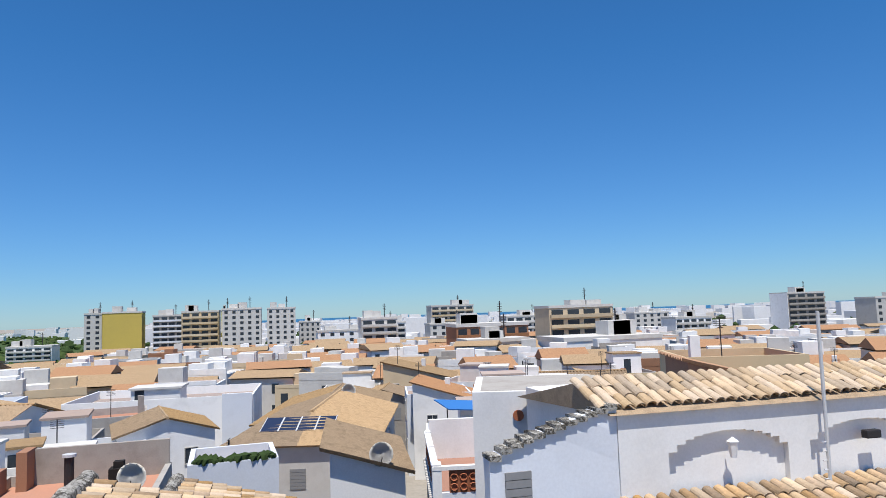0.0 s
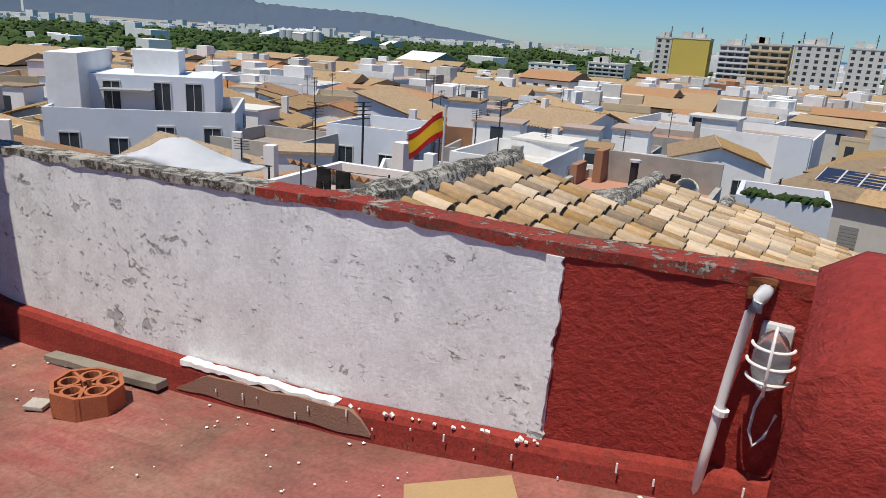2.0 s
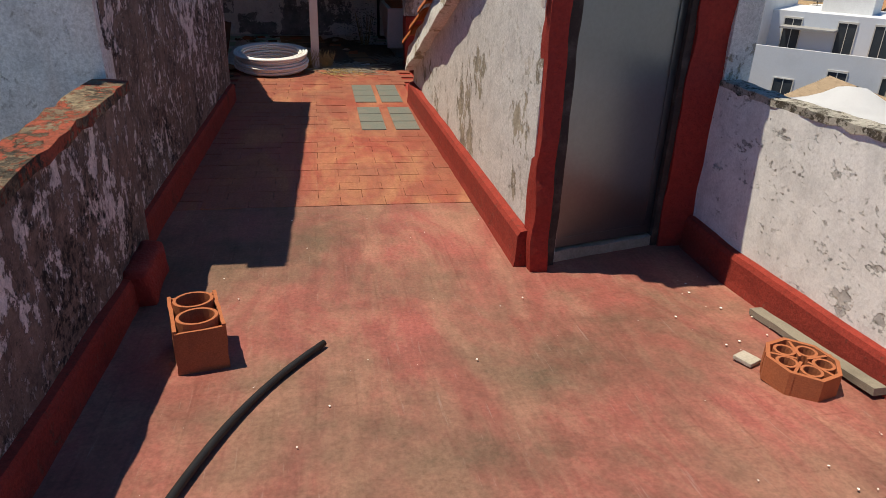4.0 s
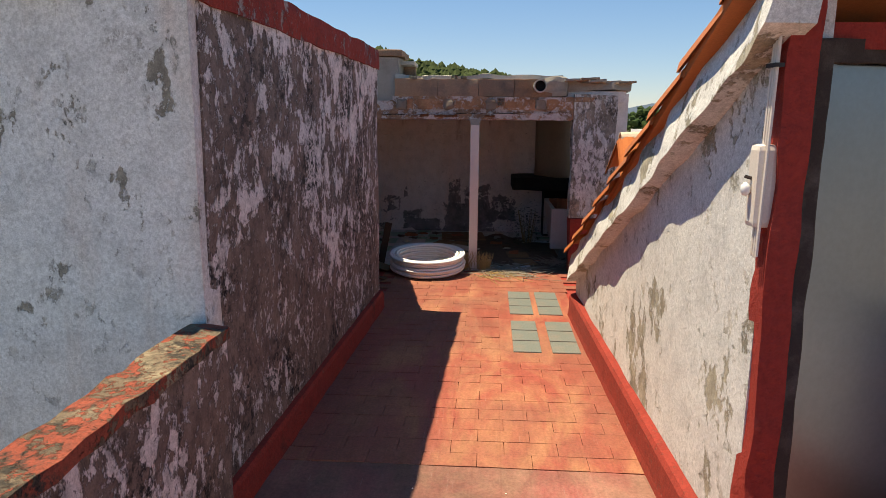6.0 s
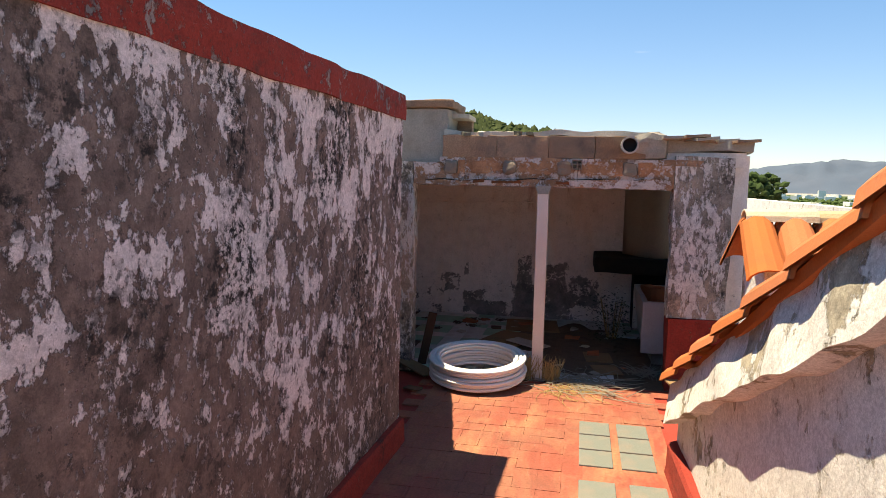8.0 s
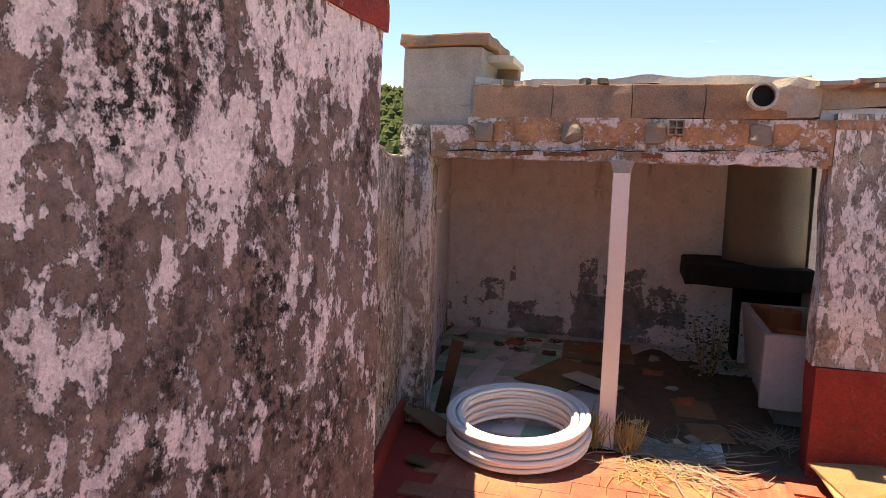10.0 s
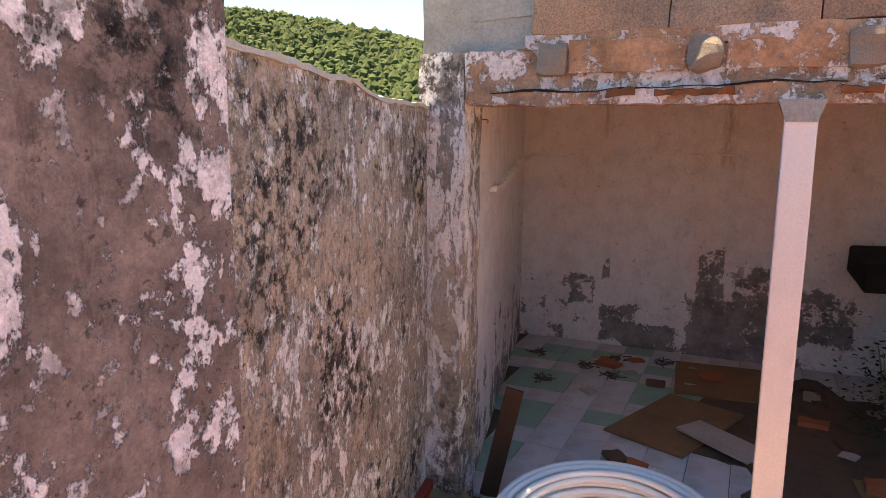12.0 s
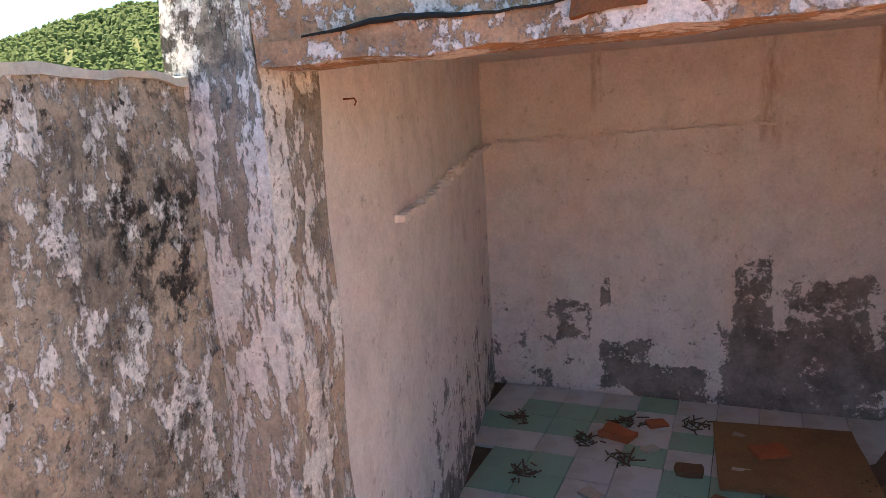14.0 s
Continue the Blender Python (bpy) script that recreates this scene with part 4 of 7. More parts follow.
# little potted cactus with bent wires on the buttress
pot = thing("cactus_pot", "small red pots with a spiky dry cactus and wire", "plant", (-0.1, 2.06, 1.112))
for x, s in ((-0.03, 1.0), (0.03, 1.15)):
    part("pot", tubed([(x, 0, 0), (x, 0, 0.05 * s)], [0.018 * s, 0.024 * s], 12), M_RED, pot)
rr = random.Random(3)
for k in range(9):
    a, l = rr.uniform(0, 6.28), rr.uniform(0.04, 0.1)
    x = rr.choice((-0.03, 0.03))
    part("stem", tubed([(x, 0, 0.045), (x + 0.02 * math.cos(a), 0.02 * math.sin(a), 0.045 + l * 0.6), (x + 0.05 * math.cos(a), 0.05 * math.sin(a), 0.045 + l)], [0.006, 0.005, 0.002], 6), M_LEAF if k % 2 else M_IRON, pot)
pot.scale = (0.62, 0.62, 0.62)
part("foot", roughen(boxed(-0.05, 0.06, -0.035, 0.03, -0.012, 0.006), 0.03, 0.006, 20, 1), M_CEMENT, pot)

# cables and an old fuse box on the stairhead's corner
cables = thing("cables", "pair of pale cables clipped down the stairhead corner", "cable")
for dx in (0.0, 0.018, 0.036):
    part("cable", tubed([(-3.83 + dx, 1.03 - 0.002 * k, 2.2 - 0.115 * k + 0.004 * math.sin(k * 2 + dx * 90)) for k in range(9)], 0.006, 6), M_CREAM, cables)
part("clip", boxed(-3.845, -3.78, 1.01, 1.04, 1.86, 1.872), M_IRON, cables)
fuse = thing("fuse_box", "small pale fuse box with a porcelain insulator", "box", (-3.85, 1.04, 1.5))
part("body", boxed(-0.03, 0.05, -0.045, 0.02, -0.13, 0.13, bevel=0.018), M_CREAM, fuse)
part("bracket", tubed([(0.01, -0.03, 0.02), (0.01, -0.065, 0.03)], 0.006, 6), M_IRON, fuse)
part("insulator", tubed([(0.01, -0.06, -0.03), (0.01, -0.06, -0.018), (0.01, -0.06, 0.0), (0.01, -0.06, 0.012)], [0.008, 0.016, 0.015, 0.006], 10), M_PVC, fuse, "white porcelain insulator", True)

# coil of white pipe
coil = thing("pipe_coil", "coil of white plastic pipe lying on the passage floor", "pipe", (-9.14, -0.48, 0.0))
rr = random.Random(8)
k = 0
for layer in range(8):
    for ring in range(3 if layer % 5 else 2):
        r = 0.302 + ring * 0.03 + 0.012 * (layer % 2) + rr.uniform(-0.004, 0.004)
        ox, oy, ti = rr.uniform(-0.006, 0.006), rr.uniform(-0.006, 0.006), rr.uniform(-0.003, 0.003)
        z = 0.016 + layer * 0.027
        pts = [(ox + r * 1.08 * math.cos(a), oy + r * math.sin(a), z + ti * math.cos(a + k) + 0.002 * math.sin(3 * a + k)) for a in [2 * math.pi * q / 40 for q in range(40)]]
        part("loop", tubed(pts, 0.0142, 8, True), M_PVC, coil, smooth=True)
        k += 1
part("loose_end", tubed([(0.3 * math.cos(a), 0.31 * math.sin(a), 0.17 - 0.016 * q) for q, a in enumerate([0.5 + 0.22 * q for q in range(9)])], 0.0165, 8), M_PVC, coil, smooth=True)

coil.matrix_basis = pose(-9.23, -0.505, 0.03, 0, 4.0, 0) @ Matrix.Diagonal((1.1, 1.1, 0.92, 1))

# ---- wash-room ----
# brick course that bears the roof's edge
course = tagged(new("trim_roof_course"), "projecting course of long weathered bricks over the lintel", kind="structure")
ys = [-0.9, -0.42, 0.03, 0.42, 0.84]
for a, b in zip(ys, ys[1:]):
    ob = part("brick", roughen(boxed(-9.72, -9.405, a + 0.0015, b - 0.0015, 1.95, 2.14, bevel=0.006), 0.07, 0.012, 7, 3.0), M_BRICK, course)
part("mortar_bed", roughen(boxed(-9.7, -9.41, -0.92, 1.3, 1.9, 1.952), 0.1, 0.01, 6, 2), M_LINTEL, course)
part("mortar_cap", roughen(boxed(-9.9, -9.43, -0.88, 0.95, 2.13, 2.18), 0.1, 0.03, 4, 5), M_CEMENT_L, course, "crumbling pale mortar")
M_BEAM = paint("weathered_beam_concrete", (0.28, 0.22, 0.175), (0.13, 0.1, 0.085), 0.7, 0.4, 6, 0.95, 0.9)
for nm, y in (("beam_end", -0.82), ("beam_end", -0.3), ("beam_end", 0.165), ("beam_end", 0.72)):
    t = thing(nm, "broken concrete roof-beam end over the lintel", "beam", group="roof beam ends", bm=roughen(boxed(-9.6, -9.39, y - 0.06, y + 0.06, 1.805, 1.925, bevel=0.03), 0.04, 0.022, 12, y), mat=M_BEAM)
M_INFILL = peel("orange_infill_brick", (0.74, 0.6, 0.53), (0.6, 0.3, 0.16), (0.3, 0.18, 0.12), 0.6, 0.68, 3.2, 1.0, (4, 2, 2), 0.7, crisp=0.66)
infill = tagged(new("trim_infill"), "orange clay brick showing between the beam ends", kind="structure")
for a, b in ((-0.755, -0.365), (-0.235, 0.165), (0.285, 0.66), (0.785, 1.06)):
    part("brick", roughen(boxed(-9.5, -9.407, a, b, 1.81, 1.925), 0.08, 0.008, 6, a), M_INFILL, infill)
hb = thing("hollow_brick", "broken hollow brick end with four cells over the lintel", "brick", (-9.4, 0.235, 1.855))
for u in (0.0, 0.038, 0.076):
    part("web", boxed(-0.06, 0.05, u, u + 0.009, 0.0, 0.085), M_BEAM, hb)
for w in (0.0, 0.038, 0.076):
    part("shelf", boxed(-0.06, 0.048, 0.009, 0.076, w, w + 0.009), M_BEAM, hb)
# black plate behind the cells paints their inner shade
part("back", boxed(-0.07, -0.06, 0.0, 0.085, 0.0, 0.085), M_BLACK, hb)
# cracked plaster lip at the lintel's foot
ys_ = [-1.14 + 0.05 * k for k in range(45)]
low = [(y, 1.7 + 0.012 * noise.noise(Vector((y * 9, 4, 0)))) for y in ys_]
high = [(y, 1.745 + 0.02 * (y + 1) + 0.014 * noise.noise(Vector((y * 5, 8, 0)))) for y in ys_]
bm = roughen(prism(low + high[::-1], "x", -9.5, RX + 0.02), 0.06, 0.008, 9, 3)
setting("trim_lintel", bm, M_LINTEL, "cracked plaster lip along the lintel")
bm = bmesh.new()
for y0, y1 in ((-1.05, 0.12), (0.2, 0.62), (0.75, 1.0)):
    n = int((y1 - y0) / 0.025)
    pts, thick = [], []
    for k in range(n + 1):
        y = y0 + (y1 - y0) * k / n
        pts.append((RX + 0.022, y, 1.745 + 0.02 * (y + 1) + 0.014 * noise.noise(Vector((y * 5, 8, 0))) + 0.006 * noise.noise(Vector((y * 21, 2, 0)))))
        thick.append(0.0015 + 0.005 * max(0, noise.noise(Vector((y * 4, 5, 1))) + 0.25))
    tube(bm, pts, thick, 5)
setting("trim_crack", bm, M_BLACK, "dark crack in the lintel's plaster")
rust = tagged(new("trim_rust"), "rusty iron showing through the lintel's crack", kind="structure")
for y, l in ((-0.57, 0.05), (-0.3, 0.1), (0.16, 0.05), (-0.42, 0.025)):
    part("rust_patch", roughen(boxed(RX, RX + 0.031, y - l, y + l, 1.728, 1.748), 0.02, 0.014, 22, y), M_RUST, rust)
pipe = thing("rain_pipe", "short open cement pipe jutting from the roof edge", "pipe")
bm = bmesh.new()
rings = [[bm.verts.new((x, 0.7 + r * math.cos(2 * math.pi * q / 18), 2.065 + r * math.sin(2 * math.pi * q / 18))) for q in range(18)] for x, r in ((-9.7, 0.072), (-9.29, 0.072), (-9.29, 0.058), (-9.6, 0.058))]
for a, b in zip(rings, rings[1:]):
    for q in range(18):
        bm.faces.new((a[q], a[(q + 1) % 18], b[(q + 1) % 18], b[q]))
bm.faces.new(rings[-1])
part("pipe", bm, M_CEMENT_L, pipe, smooth=False)
# solid black plug in place of the shade within the pipe
part("bore", tubed([(-9.6, 0.7, 2.065), (-9.34, 0.7, 2.065)], 0.0575, 16), M_BLACK, pipe, "black plug painted as the pipe's shaded inside")
part("mortar_collar", roughen(boxed(-9.6, -9.4, 0.72, 1.02, 1.96, 2.17, bevel=0.05), 0.05, 0.03, 8, 4), M_CEMENT, pipe)
# ragged roof edge on the far side
roofw = bpy.data.objects["roof_washroom"]
rr = random.Random(21)
for k in range(26):
    x, y = rr.uniform(-10.6, -9.4), rr.uniform(0.75, 1.62)
    ob = part("slate", roughen(boxed(-0.14, 0.14, -0.1, 0.1, 0, 0.022), 0.1, 0.006, 8, k), M_BRICK if k % 3 else M_CEMENT, roofw)
    ob.matrix_basis = pose(x, y, 2.12 - 0.05 * (y - 0.7) + 0.0012 * k, rr.uniform(-6, 6), rr.uniform(-5, 5), rr.uniform(0, 60))
for k in range(30):
    x, y = rr.uniform(-9.9, -9.4), rr.uniform(-0.7, 0.9)
    s = rr.uniform(0.02, 0.06)
    ob = part("rubble", roughen(boxed(-s, s, -s, s, -s * 0.4, s * 0.5), 0.03, 0.015, 14, k), M_CEMENT_L if k % 2 else M_LICHEN, roofw)
    ob.matrix_basis = pose(x, y, 2.15, 0, 0, rr.uniform(0, 90))

# chimney stub
chim = thing("chimney", "grey rendered chimney stub with a broken brick cap", "chimney")
bm = boxed(-10.05, -9.46, -1.36, -0.86, 1.88, 2.37)
part("shaft", roughen(bm, 0.14, 0.012, 4, 3), M_CEMENT, chim)
part("cap", roughen(boxed(-10.1, -9.42, -1.37, -0.82, 2.38, 2.45, bevel=0.012), 0.08, 0.014, 7, 2), M_BRICK, chim, "broken brick cap")
part("side_slab", roughen(boxed(-10.0, -9.6, -0.86, -0.7, 2.3, 2.34), 0.1, 0.008, 7, 5), M_CEMENT_L, chim)
part("side_wall", roughen(boxed(-10.0, -9.9, -0.86, -0.72, 2.1, 2.3), 0.1, 0.008, 7, 5), M_BRICK, chim)

# slender cream post
post = thing("post", "slender cream-painted concrete post carrying the lintel", "post", (-9.42, 0.0, 0.0))
part("shaft", roughen(boxed(-0.045, 0.045, -0.048, 0.048, 0.0, 1.66, bevel=0.006), 0.12, 0.0015, 5, 2), M_CREAM, post)
part("head", prism([(-0.045, 1.64), (0.045, 1.64), (0.07, 1.71), (-0.07, 1.71)], "x", -0.05, 0.05), M_CEMENT, post, "chipped grey post head")

# wash trough
trough = thing("wash_trough", "old concrete wash trough with stained sides", "trough", (-10.72, 1.18, 0.0))
L, W, Ht, th = 0.6, 0.24, 0.63, 0.05
part("front_wall", roughen(boxed(L - th, L, -W, W + 0.1, 0.13, Ht, bevel=0.012), 0.12, 0.008, 5, 1), M_SINK, trough)
part("back_wall", roughen(boxed(-L, -L + th, -W, W + 0.1, 0.13, Ht, bevel=0.012), 0.15, 0.008, 5, 2), M_SINK, trough)
bm = prism([(-W, Ht), (-W + th, Ht), (-W + th + 0.07, 0.13), (-W + 0.06, 0.13)], "x", -L + th, L - th)
part("side_wall", roughen(bm, 0.15, 0.008, 5, 3), M_SINK, trough)
part("side_wall", boxed(-L + th, L - th, W + 0.05, W + 0.1, 0.13, Ht), M_SINK, trough)
part("plinth", roughen(boxed(-L + 0.08, L - 0.1, -W + 0.12, W + 0.08, 0.0, 0.31), 0.15, 0.01, 5, 7), M_CEMENT, trough, "rough cement plinth")
part("basin_floor", boxed(-L + th, L - th, -W + th, W + 0.05, 0.3, 0.36), M_SINK, trough)
hollow_block("ventilation_brick", "sooty clay ventilation brick lying in the wash trough", 0.13, 0.3, 5, (-10.9, 1.2, 0.362), 30)
for k, (x, y, rz_) in enumerate(((-11.15, 1.1, 20), (-10.62, 1.22, 75))):
    thing("clay_brick", "loose orange clay brick lying in the wash trough", "brick", (x, y, 0.362 if k else 0.36), group="bricks in the trough", bm=roughen(boxed(-0.12, 0.12, -0.06, 0.06, 0, 0.2 + 0.08 * (1 - k), bevel=0.006), 0.08, 0.006, 9, k), mat=M_CLAY, rz=rz_)

# plaster hood and sooty hearth beam
bm = bmesh.new()
rows = []
for z, bulge in ((0.84, 1.0), (1.1, 0.98), (1.4, 0.93), (1.7, 0.88), (1.9, 0.86)):
    row = []
    for q in range(13):
        u = q / 12
        y = 0.84 + 0.62 * u
        x = -12.2 + bulge * (0.62 * math.sin(math.pi * min(1, u * 0.72 + 0.02)) ** 0.5)
        row.append(bm.verts.new((x, y, z)))
    rows.append(row)
for a, b in zip(rows, rows[1:]):
    for q in range(12):
        bm.faces.new((a[q], a[q + 1], b[q + 1], b[q]))
bmesh.ops.solidify(bm, geom=bm.faces[:], thickness=0.05)
M_HOOD = paint("smoky_hood_plaster", (0.52, 0.46, 0.38), (0.3, 0.25, 0.19), 0.7, 0.2, 1.6, 0.95, 0.4)
setting("wall_hood", bm, M_HOOD, "stained plaster chimney hood over the hearth", True)
setting("beam_hearth", roughen(boxed(-12.25, -11.45, 0.5, 1.5, 0.72, 0.9, bevel=0.015), 0.15, 0.01, 5, 3), M_BLACK, "soot-blackened hearth beam")
setting("wall_hearth", boxed(-12.25, -11.9, 0.98, 1.5, 0.0, 0.72), M_BLACK, "soot-black hearth")

# rough plaster ledge around the room
bm = bmesh.new()
for k in range(34):
    y = -1.8 + k * 0.045
    z = 1.44 + 0.02 * noise.noise(Vector((k * 0.4, 0, 3))) + 0.0012 * k
    box(bm, -12.252, -12.212 + 0.02 * noise.noise(Vector((k * 0.7, 0, 1))), y, y + 0.046, z, z + 0.012 + 0.012 * abs(noise.noise(Vector((k * 0.5, 7, 1)))))
for k in range(44):
    x = -12.2 + k * 0.045
    y = -1.16 - 0.2314 * (RX - 0.02 - x)
    z = 1.43 + 0.025 * noise.noise(Vector((k * 0.35, 4, 3))) - 0.0028 * k
    box(bm, x, x + 0.046, y - 0.02, y + 0.04 + 0.022 * noise.noise(Vector((k * 0.6, 2, 1))), z, z + 0.014 + 0.02 * abs(noise.noise(Vector((k * 0.5, 9, 1)))))
setting("trim_ledge", roughen(bm, 0.05, 0.008, 12, 1), M_ROOM, "rough plaster ledge around the room")
hooks = thing("wall_hook", "small rusty hook in the room's plaster", "hook")
part("hook", tubed([(-9.85, -1.29, 1.66), (-9.85, -1.23, 1.66), (-9.845, -1.222, 1.652), (-9.85, -1.23, 1.645)], 0.0025, 6), M_RUST, hooks)

# leaning board, litter, weeds
lean = thing("leaning_board", "narrow brown board leaning in the room's doorway", "board", bm=boxed(-0.01, 0.01, -0.04, 0.04, 0, 0.5, bevel=0.002), mat=M_DARKBOARD)
lean.matrix_basis = pose(-9.62, -1.1, 0.0, -12, -6, 15)
for x, y, z, w, l, rz_, rx_, mat, lab in (
        (-9.36, -1.12, 0.05, 0.16, 0.46, 58, 10, M_DIRTYPLY, "brown board propped beside the coil"),
        (-8.8, -0.98, 0.01, 0.09, 0.14, 70, 0, M_BROWNBOARD, "scrap of brown board by the wall"),
        (-10.8, -0.42, 0.01, 0.46, 0.74, -22, 1, M_DIRTYPLY, "dirty brown plywood sheet lying on the tiles"),
        (-10.6, -0.17, 0.034, 0.2, 0.44, 55, 2, M_CEMENT_L, "broken pale board lying on the litter"),
        (-11.65, -0.2, 0.008, 0.62, 0.66, 5, 0, M_DIRTYPLY, "dark brown board lying by the back wall"),
        (-10.3, 0.55, 0.008, 0.26, 0.36, 5, 0, M_DIRTYPLY, "tan board lying before the trough"),
        (-9.85, 0.62, 0.006, 0.24, 0.3, 12, 0, M_DIRTYPLY, "tan board lying on the threshold"),
        (-9.12, 1.33, 0.09, 0.4, 0.5, 15, 2, M_DIRTYPLY, "stacked plywood offcut by the red wall"),
        (-9.1, 1.3, 0.074, 0.36, 0.44, 5, 1, M_PLY, "stacked plywood offcut by the red wall")):
    ob = thing("board", lab, "board", bm=roughen(boxed(-l / 2, l / 2, -w / 2, w / 2, 0, 0.012), 0.15, 0.004, 6, x), mat=mat)
    ob.matrix_basis = pose(x, y, z if x > -9.8 and y > 1.3 else z, 0, rx_, rz_)
thing("brick_prop", "clay brick under the stacked offcuts", "brick", (-9.1, 1.3, -0.012), bm=boxed(-0.12, 0.12, -0.06, 0.06, 0, 0.085, bevel=0.004), mat=M_CLAY)
rr = random.Random(31)
for k in range(26):
    x, y = rr.uniform(-11.9, -9.6), rr.uniform(-1.0, 0.8)
    s = rr.uniform(0.025, 0.085)
    ob = thing("rubble_piece", "piece of broken clay and plaster on the room floor", "rubble", (x, y, 0.0), group="rubble on the room floor", bm=roughen(boxed(-s, s, -s * 0.7, s * 0.7, 0, s * 0.4), 0.04, 0.012, 14, k), mat=(M_CLAY, M_CEMENT_L, M_BROWNBOARD, M_CEMENT)[k % 4], rz=rr.uniform(0, 180))
for k, (x, y) in enumerate(((-11.75, -1.5), (-11.6, -1.1), (-11.45, -0.9), (-11.85, -0.95), (-11.2, -1.3), (-11.9, -0.6), (-11.5, 0.1), (-11.7, 0.3))):
    bm = bmesh.new()
    for q in range(26):
        a, l = rr.uniform(0, 6.28), rr.uniform(0.02, 0.07)
        p0 = Vector((rr.gauss(0, 0.03), rr.gauss(0, 0.03), 0.004))
        tube(bm, [p0, p0 + Vector((l * math.cos(a), l * math.sin(a), rr.uniform(0, 0.02)))], 0.004, 4)
    tagged(thing("leaf_litter", "dark clump of dry leaf litter on the tiles", "litter", (x, y, 0.0), bm=bm, mat=M_GRIME), kind="stuff")


def tuft(name, label, place, n, spread, height, mat, seed, thick=0.003, flat=0.0):
    r = random.Random(seed)
    bm = bmesh.new()
    for q in range(n):
        a, l = r.uniform(0, 6.28), height * r.uniform(0.4, 1.0)
        p0 = Vector((r.gauss(0, spread * 0.35), r.gauss(0, spread * 0.35), 0.0))
        out = spread * r.uniform(0.3, 1.2)
        pts = [p0 + Vector((out * u * math.cos(a + 0.5 * u), out * u * math.sin(a + 0.5 * u), l * (u - flat * u * u))) + Vector((0, 0, 0.004)) for u in (0, 0.4, 0.75, 1.0)]
        tube(bm, pts, [thick, thick * 0.9, thick * 0.7, thick * 0.3], 4)
    return tagged(thing(name, label, "plant", place, bm=bm, mat=mat), kind="stuff")


tuft("dry_weed", "tuft of dry orange weed at the post's foot", (-9.4, -0.08, 0), 150, 0.1, 0.24, M_TWIG, 1)
tuft("dry_weed", "tuft of dry orange weed at the post's foot", (-9.38, 0.12, 0), 120, 0.09, 0.22, M_TWIG, 2)
tuft("dry_twigs", "heap of dry grey twigs on the threshold", (-9.35, 0.42, 0), 110, 0.4, 0.1, M_WOOD, 3, 0.004, 0.8)
tuft("dry_twigs", "thin heap of dry pale stalks on the passage floor", (-9.15, 0.3, 0), 60, 0.3, 0.06, M_TWIG, 4, 0.003, 0.8)
tuft("dry_twigs", "dry twigs against the red wall's foot", (-9.8, 0.98, 0), 60, 0.2, 0.16, M_WOOD, 5, 0.003, 0.4)
# leafy weed behind the trough
r = random.Random(6)
bm = bmesh.new()
for q in range(700):
    p = Vector((r.gauss(0, 0.2), r.gauss(0, 0.14), abs(r.gauss(0.22, 0.16))))
    a, s = r.uniform(0, 6.28), r.uniform(0.012, 0.024)
    d, e = Vector((math.cos(a), math.sin(a), r.uniform(-0.5, 0.5))) * s, Vector((-math.sin(a), math.cos(a), r.uniform(-0.5, 0.5))) * s * 0.5
    bm.faces.new([bm.verts.new(p + w) for w in (d, e, -d, -e)])
weed = thing("weed", "leafy dark green weed growing beside the trough", "plant", (-11.3, 0.72, 0.0))
part("leaves", bm, M_LEAF, weed)
for q in range(14):
    a = r.uniform(0, 6.28)
    bm = bmesh.new()
    tube(bm, [(0.05 * math.cos(a), 0.05 * math.sin(a), 0), (0.12 * math.cos(a), 0.1 * math.sin(a), 0.25), (0.2 * math.cos(a), 0.14 * math.sin(a), 0.45)], [0.005, 0.004, 0.002], 4)
    part("stem", bm, M_TWIG, weed)

# tiled ridge of a low neighbour, seen past the stairhead
cote = thing("tiled_hut", "little whitewashed hut with an orange tile ridge", "hut", (-8.05, 1.75, 0))
part("wall", roughen(boxed(-0.3, 0.25, -0.32, 0.5, -0.5, 1.28), 0.2, 0.012, 3, 2), M_GABLE, cote)
bmr = barrel_mesh("ridge_tile", 0.42, 0.09, 0.11, M_PALETILE)
for k in range(2):
    ob = part("ridge_tile", bmr, None, cote)
    ob.matrix_basis = pose(-0.02, -0.4 + 0.4 * k, 1.53, 0, 0, 90)
for side in (-1, 1):
    for k in range(4):
        ob = part("tile", verge_tile, None, cote)
        ob.matrix_basis = Matrix.Translation((side * 0.02, -0.33 + 0.22 * k, 1.5)) @ Euler((0, radians(38), radians(0 if side > 0 else 180))).to_matrix().to_4x4()

# soil and rotted litter spread over the tiles of the wash-room
for cx, cy, rx_, ry_, n_ in ((-11.05, 0.2, 0.82, 0.55, 1), (-10.1, 0.35, 0.5, 0.42, 5)):
    ring = []
    for q in range(48):
        a = 2 * math.pi * q / 48
        k = 1 + 0.35 * noise.noise(Vector((2 * math.cos(a), 2 * math.sin(a), n_))) + 0.18 * noise.noise(Vector((7 * math.cos(a), 7 * math.sin(a), n_)))
        ring.append((cx + rx_ * k * math.cos(a), cy + ry_ * k * math.sin(a)))
    tagged(thing("soil_patch", "brown soil and rotted litter spread over the tiles", "litter", bm=prism(ring, "z", -0.01, 0.005 + 0.001 * n_), mat=M_GRIME), kind="stuff")

# ---- ground, fields, sea and mountains ----
def ground_z(d):
    t = min(1, max(0, (d - 15) / 200))
    return -12.5 - 6.0 * t * t * (3 - 2 * t)


